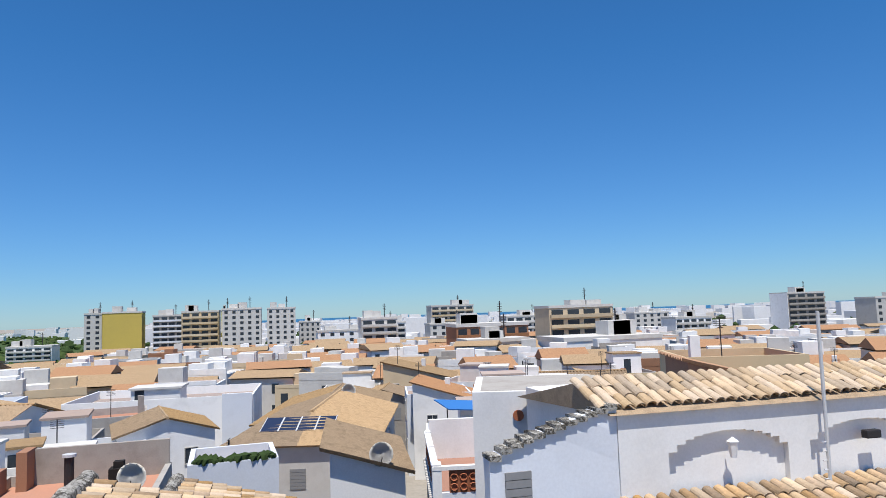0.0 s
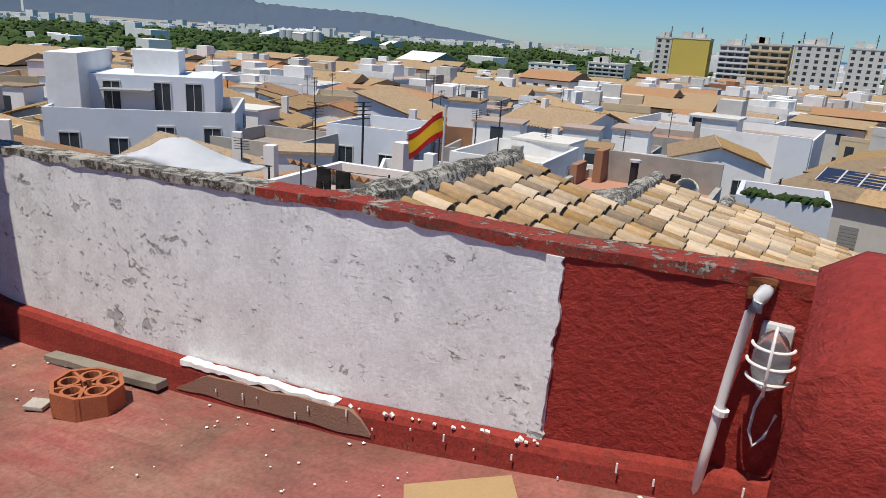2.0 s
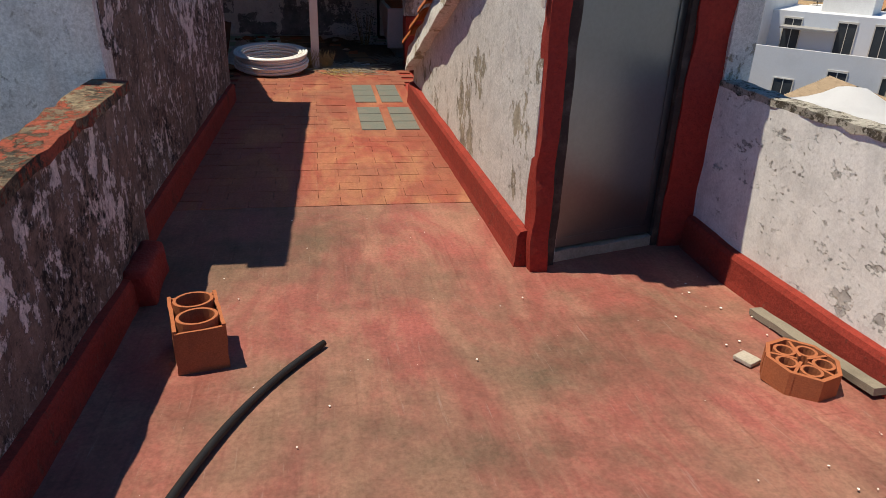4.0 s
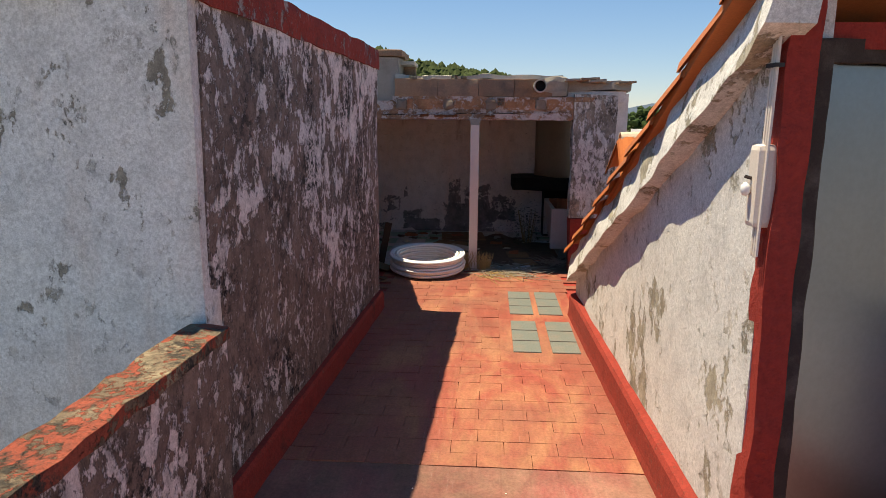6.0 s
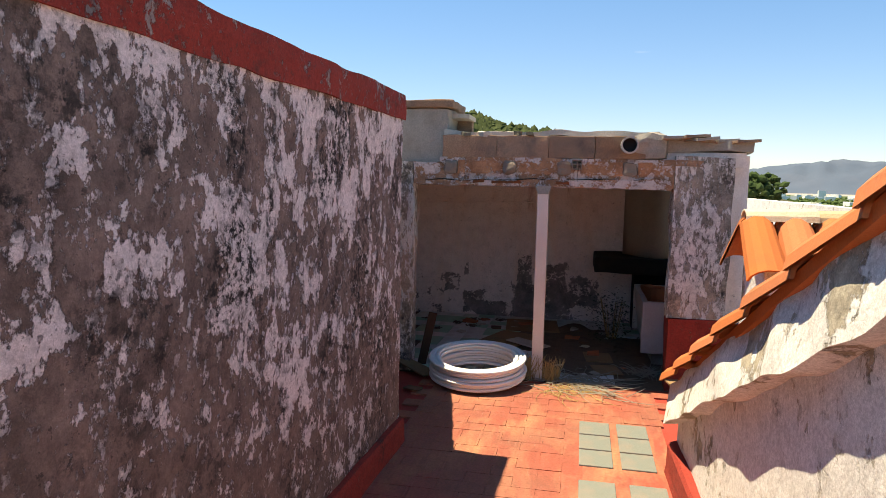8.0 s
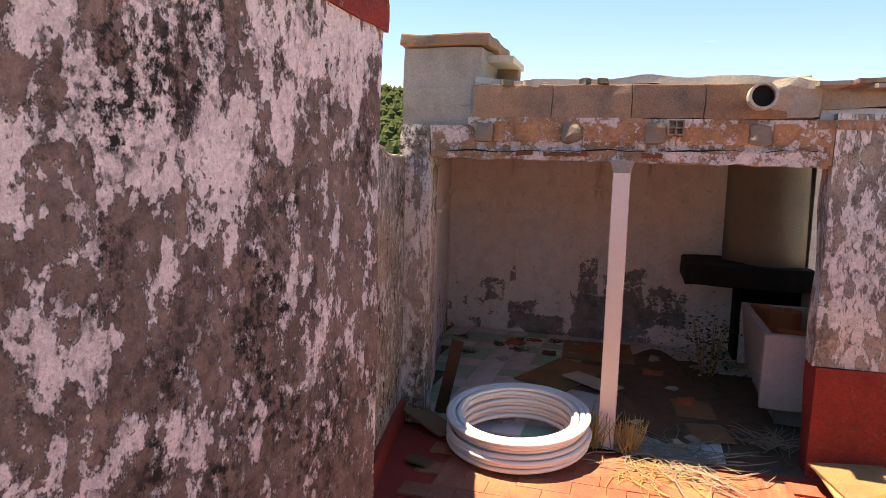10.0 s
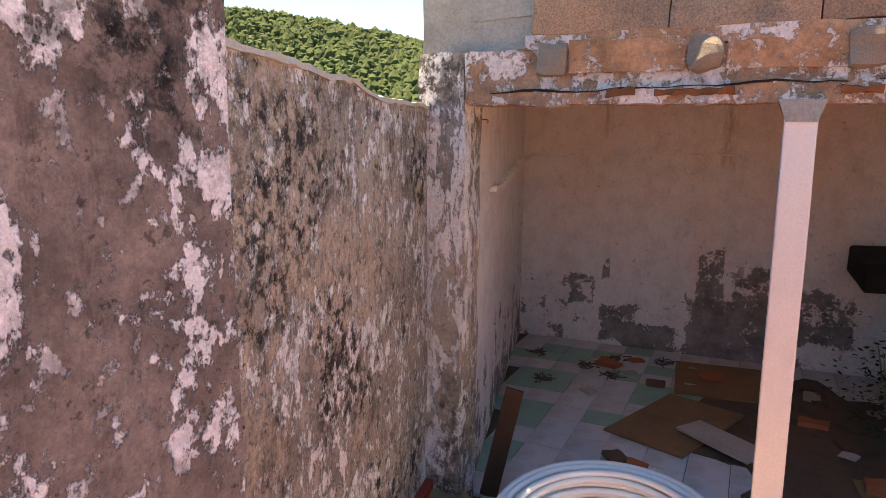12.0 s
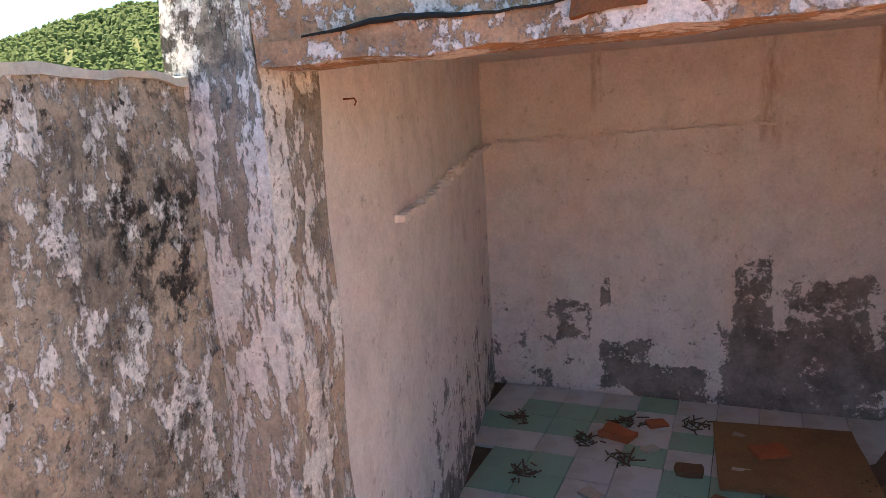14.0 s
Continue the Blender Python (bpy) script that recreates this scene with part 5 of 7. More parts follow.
bm = bmesh.new()
rings, radii = [], (0.1, 10, 25, 45, 80, 120, 180, 260, 420, 700, 1200, 2200, 3600, 4700)
for r in radii:
    rings.append([bm.verts.new((r * math.cos(2 * math.pi * k / 72), r * math.sin(2 * math.pi * k / 72), ground_z(r))) for k in range(72)])
for a, b in zip(rings, rings[1:]):
    for k in range(72):
        bm.faces.new((a[k], b[k], b[(k + 1) % 72], a[(k + 1) % 72]))
M_GROUND = paint("dusty_ground", (0.33, 0.3, 0.26), (0.2, 0.18, 0.15), 0.6, 0.2, 0.05, 0.95, 0.2)
M_FIELD = paint("orchard_green", (0.052, 0.088, 0.02), (0.09, 0.1, 0.04), 0.6, 0.3, 0.012, 0.95, 0.2)
M_SEA = paint("sea", (0.02, 0.11, 0.22), (0.03, 0.13, 0.25), 0.5, 0.05, 0.002, 0.35, 0.1)
# the mountain blue-grey has the haze of distance mixed into it
M_HAZE_MOUNT = paint("haze_blue_mountain", (0.075, 0.105, 0.15), (0.1, 0.12, 0.16), 0.6, 0.1, 0.004, 1.0, 0.2)
M_HILL = paint("scrub_hillside", (0.06, 0.062, 0.026), (0.12, 0.1, 0.055), 0.7, 0.3, 0.05, 1.0, 0.3)
M_PINE = paint("pine_foliage", (0.055, 0.075, 0.024), (0.028, 0.042, 0.014), 0.7, 0.4, 0.4, 1.0, 0.5)
M_CROWN = paint("dark_leaf_crown", (0.04, 0.07, 0.02), (0.02, 0.03, 0.01), 0.7, 0.4, 1.0, 1.0, 0.5)
setting("ground", bm, M_GROUND, "dusty ground and streets of the town")


def sector(r0, r1, a0, a1, z, n=24):
    """A flat sector; azimuth in degrees clockwise from +y."""
    bm = bmesh.new()
    ring = [[bm.verts.new((r * math.sin(radians(a0 + (a1 - a0) * k / n)), r * math.cos(radians(a0 + (a1 - a0) * k / n)), z)) for k in range(n + 1)] for r in (r0, r1)]
    for k in range(n):
        bm.faces.new((ring[0][k], ring[0][k + 1], ring[1][k + 1], ring[1][k]))
    return bm


setting("field", sector(225, 2300, -80, -13, -18.2), M_FIELD, "green orange orchards beyond the town")
setting("water", sector(2300, 4680, -4, 100, -18.1), M_SEA, "blue sea along the horizon")


def lump(bm, c, r, squash=0.8, r_seed=None, sub=1):
    base = bmesh.ops.create_icosphere(bm, subdivisions=sub, radius=r)["verts"]
    for v in base:
        k = 1 + 0.45 * noise.noise(v.co * (2.2 / r) + Vector((c[0], c[1], 3)))
        v.co = Vector((v.co.x * k + c[0], v.co.y * k + c[1], v.co.z * k * squash + c[2]))


def lumps(seed, n, where, size, squash=0.8):
    """Many small uneven crowns, joined into one mesh without bmesh's cost."""
    t = bmesh.new()
    bmesh.ops.create_icosphere(t, subdivisions=1, radius=1.0)
    base, faces = np.array([v.co[:] for v in t.verts]), [[v.index for v in f.verts] for f in t.faces]
    t.free()
    r = np.random.RandomState(seed)
    vs, fs = [], []
    for k in range(n):
        p = where(r)
        if p is None:
            continue
        s = size * r.uniform(0.6, 1.4)
        q = base * (1 + 0.35 * r.uniform(-1, 1, (len(base), 1))) * s * np.array([1, 1, squash]) + np.array(p) + np.array([0, 0, s * squash * 0.6])
        fs += [[i + len(vs) * len(base) for i in f] for f in faces]
        vs.append(q)
    me = bpy.data.meshes.new("crowns")
    me.from_pydata(np.concatenate(vs).tolist(), [], fs)
    return me


def orchard(r):
    d, a = 240 + 1500 * r.uniform() ** 1.5, r.uniform(-78, -14)
    return (d * math.sin(radians(a)), d * math.cos(radians(a)), -18.2)


me = lumps(5, 5200, orchard, 2.4, 0.75)
me.materials.append(M_FIELD)
tagged(new("orchard_trees", me), "orange orchard trees on the plain", "tree", kind="stuff")


def ridge(name, label, pts, depth, mat, base, seed, rough):
    """A mountain range: a crest through (x, y, z) points that falls to the plain on both sides."""
    bm = bmesh.new()
    crest = []
    for (a, b) in zip(pts, pts[1:]):
        for k in range(14):
            u = k / 14
            crest.append(Vector(a).lerp(Vector(b), u))
    crest.append(Vector(pts[-1]))
    rows = []
    for i, p in enumerate(crest):
        way = Vector((p.x, p.y, 0)).normalized()
        row = []
        for j in range(-8, 9):
            f = 1 - abs(j) / 8
            z = base + (p.z - base) * (f ** 1.25) * (1 + (rough * noise.noise(Vector((i * 0.35, j * 0.8, seed))) if f < 0.99 else 0.25 * rough * noise.noise(Vector((i * 0.7, 0, seed)))))
            q = p + way * (j / 8 * depth)
            row.append(bm.verts.new((q.x, q.y, z)))
        rows.append(row)
    for a, b in zip(rows, rows[1:]):
        for j in range(16):
            bm.faces.new((a[j], a[j + 1], b[j + 1], b[j]))
    return setting(name, bm, mat, label, True)


S = 0.61
crest = [(x * S, y * S, 1.6 + (z - 1.6) * S) for x, y, z in ((-7600, 4400, 330), (-6400, 4400, 300), (-5481, 4400, 205), (-5227, 4400, 216), (-4725, 4400, 284), (-4283, 4400, 150), (-3740, 4400, 127), (-3228, 4400, 116), (-2888, 4400, 93), (-2608, 4400, 54), (-2336, 4400, 22), (-2000, 4400, -20))]
# haze on this range and the western hills is painted, not in the air
ridge("backdrop_mountain", "mountain range across the plain, haze in its blue-grey colour", crest, 420, M_HAZE_MOUNT, -19, 3.0, 0.35)
hill_pts = [(-330, -620, 80), (-350, -480, 70), (-350, -430, 76), (-350, -361, 81), (-350, -319, 77), (-350, -250, 67), (-350, -184, 53), (-350, -150, 42), (-350, -55, 31), (-350, -41, 26), (-350, 10, 19), (-350, 60, 4), (-350, 120, -10)]
hill_pts = [(x * 0.9, y * 0.9, 1.6 + (z - 1.6) * 0.9) for x, y, z in hill_pts]
ridge("backdrop_hill", "scrubby pine-covered hillside behind the terrace", hill_pts, 190, M_HILL, -14, 7.0, 0.12)
ridge("backdrop_hills_west", "low far hills with blue haze in their colour", [(-3300, 500, 40), (-3300, 800, 95), (-3300, 1100, 130), (-3300, 1500, 110), (-3300, 1900, 60)], 380, M_HAZE_MOUNT, -19, 9.0, 0.3)
hill_crest = [Vector(p) for p in hill_pts]


def pines(r):
    k = r.randint(0, len(hill_crest) - 2)
    p = hill_crest[k].lerp(hill_crest[k + 1], r.uniform())
    way = Vector((p.x, p.y, 0)).normalized()
    s = r.uniform(0.0, 1) ** 1.6
    if noise.noise(Vector((p.x * 0.02 + s * 2, p.y * 0.02, 1))) < -0.7:
        return None
    q = p - way * (190 * s)
    return (q.x, q.y, -14 + (p.z + 14) * ((1 - s) ** 1.25) + 0.8)


me = lumps(9, 15000, pines, 1.5, 1.4)
me.materials.append(M_PINE)
tagged(new("pine_wood", me), "pine wood covering the hillside", "tree", kind="stuff")


def tree(place, h, r, seed, label):
    ob = thing("tree", label, "tree", place)
    rr_ = random.Random(seed)
    part("trunk", tubed([(0, 0, -2), (0.03 * h, 0, h * 0.35), (0.0, 0.02 * h, h * 0.7)], [0.05 * h, 0.035 * h, 0.015 * h], 7), M_WOOD, ob)
    for q in range(4):
        a = rr_.uniform(0, 6.28)
        part("limb", tubed([(0.02 * h, 0, h * 0.4), (r * 0.5 * math.cos(a), r * 0.5 * math.sin(a), h * 0.7)], [0.02 * h, 0.008 * h], 5), M_WOOD, ob)
    pr = np.random.RandomState(seed)

    def at(_):
        v = pr.normal(size=3)
        v /= np.linalg.norm(v)
        k = pr.uniform(0.45, 1.0)
        return (v[0] * r * k, v[1] * r * k, h * 0.72 + v[2] * r * 0.62 * k)

    me = lumps(seed, 170, at, r * 0.13, 0.8)
    me.materials.append(M_CROWN)
    part("crown", me, None, ob)
    return ob


tree((-118, 26.3, -6), 9.5, 4.6, 4, "round dark pine standing on the slope")
tree((-150, 33.5, -8), 8, 4.0, 5, "bushy green tree beyond the pine")
tree((-135, 20.5, -8), 8.5, 3.6, 6, "bushy green tree beyond the pine")

# ---- the town ----
M_WHITE = paint("town_white", (0.82, 0.81, 0.79), (0.46, 0.44, 0.41), 0.35, 0.08, 0.5, 0.9, 0.15, vary=0.08)
M_OFFWHITE = paint("town_offwhite", (0.6, 0.58, 0.54), (0.36, 0.32, 0.28), 0.45, 0.1, 0.5, 0.9, 0.15, vary=0.15)
M_BLUEW = paint("town_bluewhite", (0.68, 0.71, 0.76), (0.48, 0.49, 0.51), 0.3, 0.08, 0.5, 0.9, 0.15, vary=0.08)
M_CREAMW = paint("town_cream", (0.62, 0.5, 0.33), (0.4, 0.3, 0.2), 0.4, 0.1, 0.5, 0.9, 0.15, vary=0.2)
M_GREYW = paint("town_grey_render", (0.4, 0.37, 0.33), (0.22, 0.19, 0.17), 0.6, 0.15, 0.8, 0.95, 0.3, vary=0.2)
M_BRICKW = paint("town_brick", (0.36, 0.18, 0.1), (0.25, 0.15, 0.1), 0.5, 0.2, 1.0, 0.95, 0.3, vary=0.2)
M_YELLOW = paint("ochre_yellow_facade", (0.55, 0.42, 0.1), (0.45, 0.34, 0.1), 0.4, 0.06, 0.05, 0.9, 0.1)
M_TERRA = paint("terracotta_terrace", (0.44, 0.22, 0.145), (0.36, 0.22, 0.16), 0.5, 0.15, 0.7, 0.95, 0.2, vary=0.2)
M_PINKT = paint("pale_terrace", (0.42, 0.33, 0.28), (0.3, 0.24, 0.2), 0.5, 0.12, 0.7, 0.95, 0.2, vary=0.2)
M_ROOFT = paint("ochre_tile_roof", (0.48, 0.33, 0.185), (0.24, 0.16, 0.09), 0.85, 0.55, 3.0, 0.95, 0.9, vary=0.3)
M_ROOFR = paint("orange_tile_roof", (0.48, 0.26, 0.13), (0.3, 0.16, 0.09), 0.8, 0.5, 3.0, 0.95, 0.9, vary=0.25)
M_SOLAR = paint("solar_cell", (0.025, 0.035, 0.07), (0.04, 0.05, 0.09), 0.4, 0.05, 2, 0.2, 0.0)
M_BLUE = paint("blue_awning", (0.04, 0.17, 0.45), (0.05, 0.2, 0.4), 0.3, 0.05, 1, 0.7, 0.1)
M_CANVAS = paint("white_canvas", (0.8, 0.82, 0.85), (0.6, 0.62, 0.65), 0.4, 0.05, 1, 0.8, 0.3)
M_FRED = paint("flag_red", (0.5, 0.03, 0.03), (0.4, 0.03, 0.03), 0.2, 0.02, 1, 0.8, 0.1)
M_FYEL = paint("flag_yellow", (0.75, 0.5, 0.04), (0.7, 0.45, 0.04), 0.2, 0.02, 1, 0.8, 0.1)
M_SHUT = paint("grey_shutter", (0.3, 0.3, 0.3), (0.2, 0.19, 0.18), 0.3, 0.1, 2, 0.7, 0.2, vary=0.3)
M_GRATE = paint("clay_lattice", (0.33, 0.12, 0.06), (0.2, 0.08, 0.05), 0.4, 0.2, 4, 0.9, 0.4)

# one window: dark pane in a raised frame, 1 x 1 in the xz plane, facing -y
bm = bmesh.new()
box(bm, -0.5, 0.5, -0.01, 0.02, 0, 1)
WIN = mesh_of("window", bm, M_PANE)
bm = bmesh.new()
for a in ((-0.56, 0.56, -0.06, 0.02, -0.1, -0.02), (-0.56, 0.56, -0.05, 0.02, 1.0, 1.06), (-0.56, -0.5, -0.05, 0.02, 0, 1), (0.5, 0.56, -0.05, 0.02, 0, 1), (-0.02, 0.02, -0.03, 0.0, 0, 1)):
    box(bm, *a)
WINF = mesh_of("window_frame", bm, M_OFFWHITE)
bm = bmesh.new()
for k in range(6):
    box(bm, -0.5, 0.5, -0.03, 0.02, k / 6 + 0.008, (k + 1) / 6 - 0.008)
SHUT = mesh_of("shutter", bm, M_SHUT)


def corrugated(x0, x1, y0, y1, zf, pitch=0.25, amp=0.05, along="y", step=None):
    """A barrel-tiled roof sheet: rows of humps that run down the slope given by zf(x, y)."""
    bm = bmesh.new()
    if along == "y":
        n, m = max(4, int((x1 - x0) / pitch) * 4), 6
        g = [[(x0 + (x1 - x0) * i / n, y0 + (y1 - y0) * j / m, amp * math.cos(math.pi / 2 * i)) for j in range(m + 1)] for i in range(n + 1)]
    else:
        n, m = 12, max(4, int((y1 - y0) / pitch) * 4)
        g = [[(x0 + (x1 - x0) * i / n, y0 + (y1 - y0) * j / m, amp * math.cos(math.pi / 2 * j)) for j in range(m + 1)] for i in range(n + 1)]
    v = [[bm.verts.new((x, y, zf(x, y) + a + 0.02 * noise.noise(Vector((x, y, 0))))) for x, y, a in row] for row in g]
    for i in range(n):
        for j in range(m):
            bm.faces.new((v[i][j], v[i + 1][j], v[i + 1][j + 1], v[i][j + 1]))
    return bm


def put_window(parent, x, y, z, w, h, rz, shut=False):
    ob = part("window", SHUT if shut else WIN, None, parent)
    ob.matrix_basis = pose(x, y, z, 0, 0, rz) @ Matrix.Diagonal((w, 1, h, 1))
    if not shut:
        f = part("frame", WINF, None, ob)
    return ob


def facade(ob, w, d, z0, z1, rnd, sides=("s",), floors=3.0, wide=0.9, tall=1.25, gap=2.4, shut=0.3):
    rows = int((z1 - z0) / floors)
    for side in sides:
        span = w if side in "sn" else d
        n = max(1, int(span / gap))
        for r in range(max(1, rows)):
            for k in range(n):
                u = -span / 2 + span * (k + 0.5) / n
                z = z1 - 2.1 - r * floors
                p = {"s": (u, -d / 2 - 0.005, 0), "e": (w / 2 + 0.005, u, 90), "w": (-w / 2 - 0.005, u, -90)}[side]
                if rnd.random() < 0.85:
                    put_window(ob, p[0], p[1], z, wide * rnd.uniform(0.85, 1.15), tall * rnd.choice((0.8, 1, 1, 1.35)), p[2], rnd.random() < shut)


LABELS = {"flat": "town house with a flat roof terrace", "gable": "town house under an ochre barrel-tile roof", "mono": "town house under a single-pitch tile roof", "hip": "town house under a hipped tile roof"}


def house(x, y, w, d, z1, kind, mat, rnd, rz=0.0, roofmat=None, extras=True, sides=("s", "e"), windows=True, label="", parapet=0.8, z0=None, name="house"):
    base = ground_z(math.hypot(x, y)) - 0.5 if z0 is None else z0
    word = {"town_white": "white", "town_offwhite": "off-white", "town_bluewhite": "bluish white", "town_cream": "cream", "town_grey_render": "grey rendered", "town_brick": "bare brick", "ochre_yellow_facade": "yellow"}.get(mat.name, "pale")
    ob = thing(name, label or f"{word} {LABELS[kind]}", "house", (x, y, 0), group="town houses" if not label else "", rz=rz)
    bm = bmesh.new()
    if kind == "flat":
        t, p = 0.18, parapet * (rnd.uniform(0.6, 1.25) if not label else 1)
        rim = [[bm.verts.new((sx * (w / 2 - i), sy * (d / 2 - i), z)) for sx, sy in ((-1, -1), (1, -1), (1, 1), (-1, 1))] for i, z in ((0, base), (0, z1 + p), (t, z1 + p), (t, z1 - 0.04))]
        for a, b in zip(rim, rim[1:]):
            for k in range(4):
                bm.faces.new((a[k], a[(k + 1) % 4], b[(k + 1) % 4], b[k]))
        bm.faces.new(rim[-1])
        part("wall", bm, mat, ob)
        part("roof", boxed(-w / 2 + t, w / 2 - t, -d / 2 + t, d / 2 - t, z1 - 0.05, z1 + 0.03), roofmat or rnd.choice((M_TERRA, M_PINKT, M_PINKT, M_PINKT, M_OFFWHITE, M_GREYW)), ob, "")
    else:
        rise = (w if kind == "mono" else w / 2) * rnd.uniform(0.22, 0.32)
        if kind == "mono":
            out = [(-w / 2, base), (w / 2, base), (w / 2, z1), (-w / 2, z1 + rise)]
        else:
            out = [(-w / 2, base), (w / 2, base), (w / 2, z1), (0, z1 + rise), (-w / 2, z1)]
        hip = kind == "hip"
        if hip:
            part("wall", boxed(-w / 2, w / 2, -d / 2, d / 2, base, z1 + 0.04), mat, ob)
        else:
            part("wall", prism(out, "y", -d / 2, d / 2), mat, ob)
        o = 0.3
        rm = roofmat or rnd.choice((M_ROOFT, M_ROOFT, M_ROOFT, M_ROOFR))
        near = math.hypot(x, y) < 130
        pitch = 0.34 if near else 0.6
        if kind == "mono":
            part("roof", corrugated(-w / 2 - o, w / 2 + o, -d / 2 - o, d / 2 + o, lambda a, b: z1 + rise * (w / 2 - a) / w + 0.09, pitch, 0.075, "x"), rm, ob)
        else:
            s = rise / (w / 2)
            for sg in (-1, 1):
                xa, xb = (0, w / 2 + o) if sg > 0 else (-w / 2 - o, 0)
                part("roof", corrugated(xa, xb, -d / 2 - o, d / 2 + o, lambda a, b: z1 + rise - s * max(abs(a), (w / 2 - d / 2 - b) if hip else 0) + 0.09, pitch, 0.075, "x"), rm, ob)
            part("ridge", tubed([(0, -d / 2 - o + (w / 2 + o) * hip, z1 + rise + 0.1), (0, d / 2 + o, z1 + rise + 0.1)], 0.11, 6), rm, ob)
    if windows:
        facade(ob, w, d, max(base, z1 - 6.5), z1 + (0.3 if kind == "flat" else 0), rnd, sides)
    if extras and kind == "flat":
        if rnd.random() < 0.6:
            bw, bd, bh = rnd.uniform(2.2, 3.6), rnd.uniform(2.2, 3.4), rnd.uniform(1.9, 2.6)
            bx, by = rnd.uniform(-w / 2 + bw / 2, w / 2 - bw / 2), rnd.uniform(0, d / 2 - bd / 2)
            hut = part("stair_hut", boxed(bx - bw / 2, bx + bw / 2, by - bd / 2, by + bd / 2, z1, z1 + bh), rnd.choice((mat, M_WHITE, M_WHITE, M_OFFWHITE)), ob)
            part("hut_roof", boxed(bx - bw / 2 - 0.12, bx + bw / 2 + 0.12, by - bd / 2 - 0.12, by + bd / 2 + 0.12, z1 + bh, z1 + bh + 0.14), rnd.choice((M_OFFWHITE, M_ROOFT, M_PINKT)), ob)
            if rnd.random() < 0.7:
                dr = part("door", WIN, None, ob)
                dr.matrix_basis = pose(bx, by - bd / 2 - 0.01, z1 + 0.05, 0, 0, 0) @ Matrix.Diagonal((0.85, 1, 1.75, 1))
        if rnd.random() < 0.55:
            cx, cy = rnd.uniform(-w / 2 + 0.5, w / 2 - 0.5), rnd.uniform(-d / 2 + 0.5, d / 2 - 0.5)
            part("chimney", boxed(cx - 0.25, cx + 0.25, cy - 0.25, cy + 0.25, z1, z1 + rnd.uniform(1.0, 1.9)), rnd.choice((M_WHITE, M_BRICKW, M_GREYW)), ob)
    if extras and kind != "flat" and rnd.random() < 0.4:
        cx = rnd.uniform(-w / 3, w / 3)
        part("chimney", boxed(cx - 0.25, cx + 0.25, d / 4, d / 4 + 0.5, z1, z1 + 2.0), M_WHITE, ob)
    if extras and rnd.random() < 0.5 and math.hypot(x, y) < 170:
        ax, ay, hgt = rnd.uniform(-w / 3, w / 3), rnd.uniform(-d / 3, d / 3), rnd.uniform(2.2, 3.6)
        zt = z1 + (0 if kind == "flat" else 0.8)
        bm = tubed([(ax, ay, zt), (ax, ay, zt + hgt)], 0.035, 5)
        for q in range(5):
            tube(bm, [(ax - 0.35, ay + 0.02 * q, zt + hgt - 0.12 * q), (ax + 0.35, ay + 0.02 * q, zt + hgt - 0.12 * q)], 0.015, 4)
        part("aerial", bm, M_IRON, ob, "thin rooftop aerial")
    return ob


def tower(x, y, w, d, z1, mat, rnd, label, cols, floors, rz=0, balcony=None, blank=False, sidemat=None):
    base = -19.5
    ob = thing("apartment_block", label, "building", (x, y, 0), rz=rz)
    part("wall", boxed(-w / 2, w / 2, -d / 2, d / 2, base, z1), mat, ob)
    part("roof", boxed(-w / 2 - 0.2, w / 2 + 0.2, -d / 2 - 0.2, d / 2 + 0.2, z1, z1 + 0.9), M_OFFWHITE, ob)
    for q in range(2):
        px = rnd.uniform(-w / 3, w / 3)
        part("roof_hut", boxed(px - w * 0.12, px + w * 0.12, -d / 5, d / 5, z1 + 0.9, z1 + rnd.uniform(2.5, 4.2)), M_OFFWHITE, ob)
    bm = tubed([(w * 0.2, 0, z1), (w * 0.2, 0, z1 + 7)], 0.18, 5)
    for q in range(4):
        tube(bm, [(w * 0.2 - 0.7, 0, z1 + 4 + q * 0.7), (w * 0.2 + 0.7, 0, z1 + 4 + q * 0.7)], 0.08, 4)
    part("aerial", bm, M_IRON, ob)
    fh = (z1 - base) / floors
    for r in range(floors if not blank else 0):
        for k in range(cols):
            u = -w / 2 + w * (k + 0.5) / cols
            z = z1 - fh * (r + 1) + fh * 0.3
            if z < base + 3:
                continue
            win = part("window", WIN, None, ob)
            win.matrix_basis = pose(u, -d / 2 - 0.02, z, 0, 0, 0) @ Matrix.Diagonal((w / cols * (0.72 if balcony else 0.42), 3, fh * 0.52, 1))
        if balcony and z1 - fh * (r + 1) > base + 3:
            part("balcony", boxed(-w / 2 + 0.3, w / 2 - 0.3, -d / 2 - 1.1, -d / 2, z1 - fh * (r + 1), z1 - fh * (r + 1) + fh * 0.34), balcony, ob)
    if sidemat:
        part("side_wall", boxed(-w / 2 - 0.25, -w / 2, -d / 2, d / 2, base, z1 + 0.3), sidemat, ob)
    return ob


R = random.Random(77)
tower(-82, 422, 20, 14, 6.8, M_YELLOW, R, "tall yellow windowless-ended apartment block", 3, 9, rz=2, blank=True)
tower(-97, 425, 9, 16, 6.4, M_OFFWHITE, R, "cream side wing of the yellow block", 2, 9)
tower(-58, 422, 16, 14, 4.2, M_GREYW, R, "blue-grey apartment block with balconies", 4, 8, balcony=M_BLUEW)
tower(-39, 402, 19, 14, 5.6, M_CREAMW, R, "brown apartment block with long balconies", 4, 8, balcony=M_CREAMW)
tower(-17, 392, 20, 14, 6.3, M_OFFWHITE, R, "white apartment tower with dark balconies", 5, 9)
tower(3.5, 394, 15, 14, 6.0, M_OFFWHITE, R, "white apartment tower with dark balconies", 4, 9)
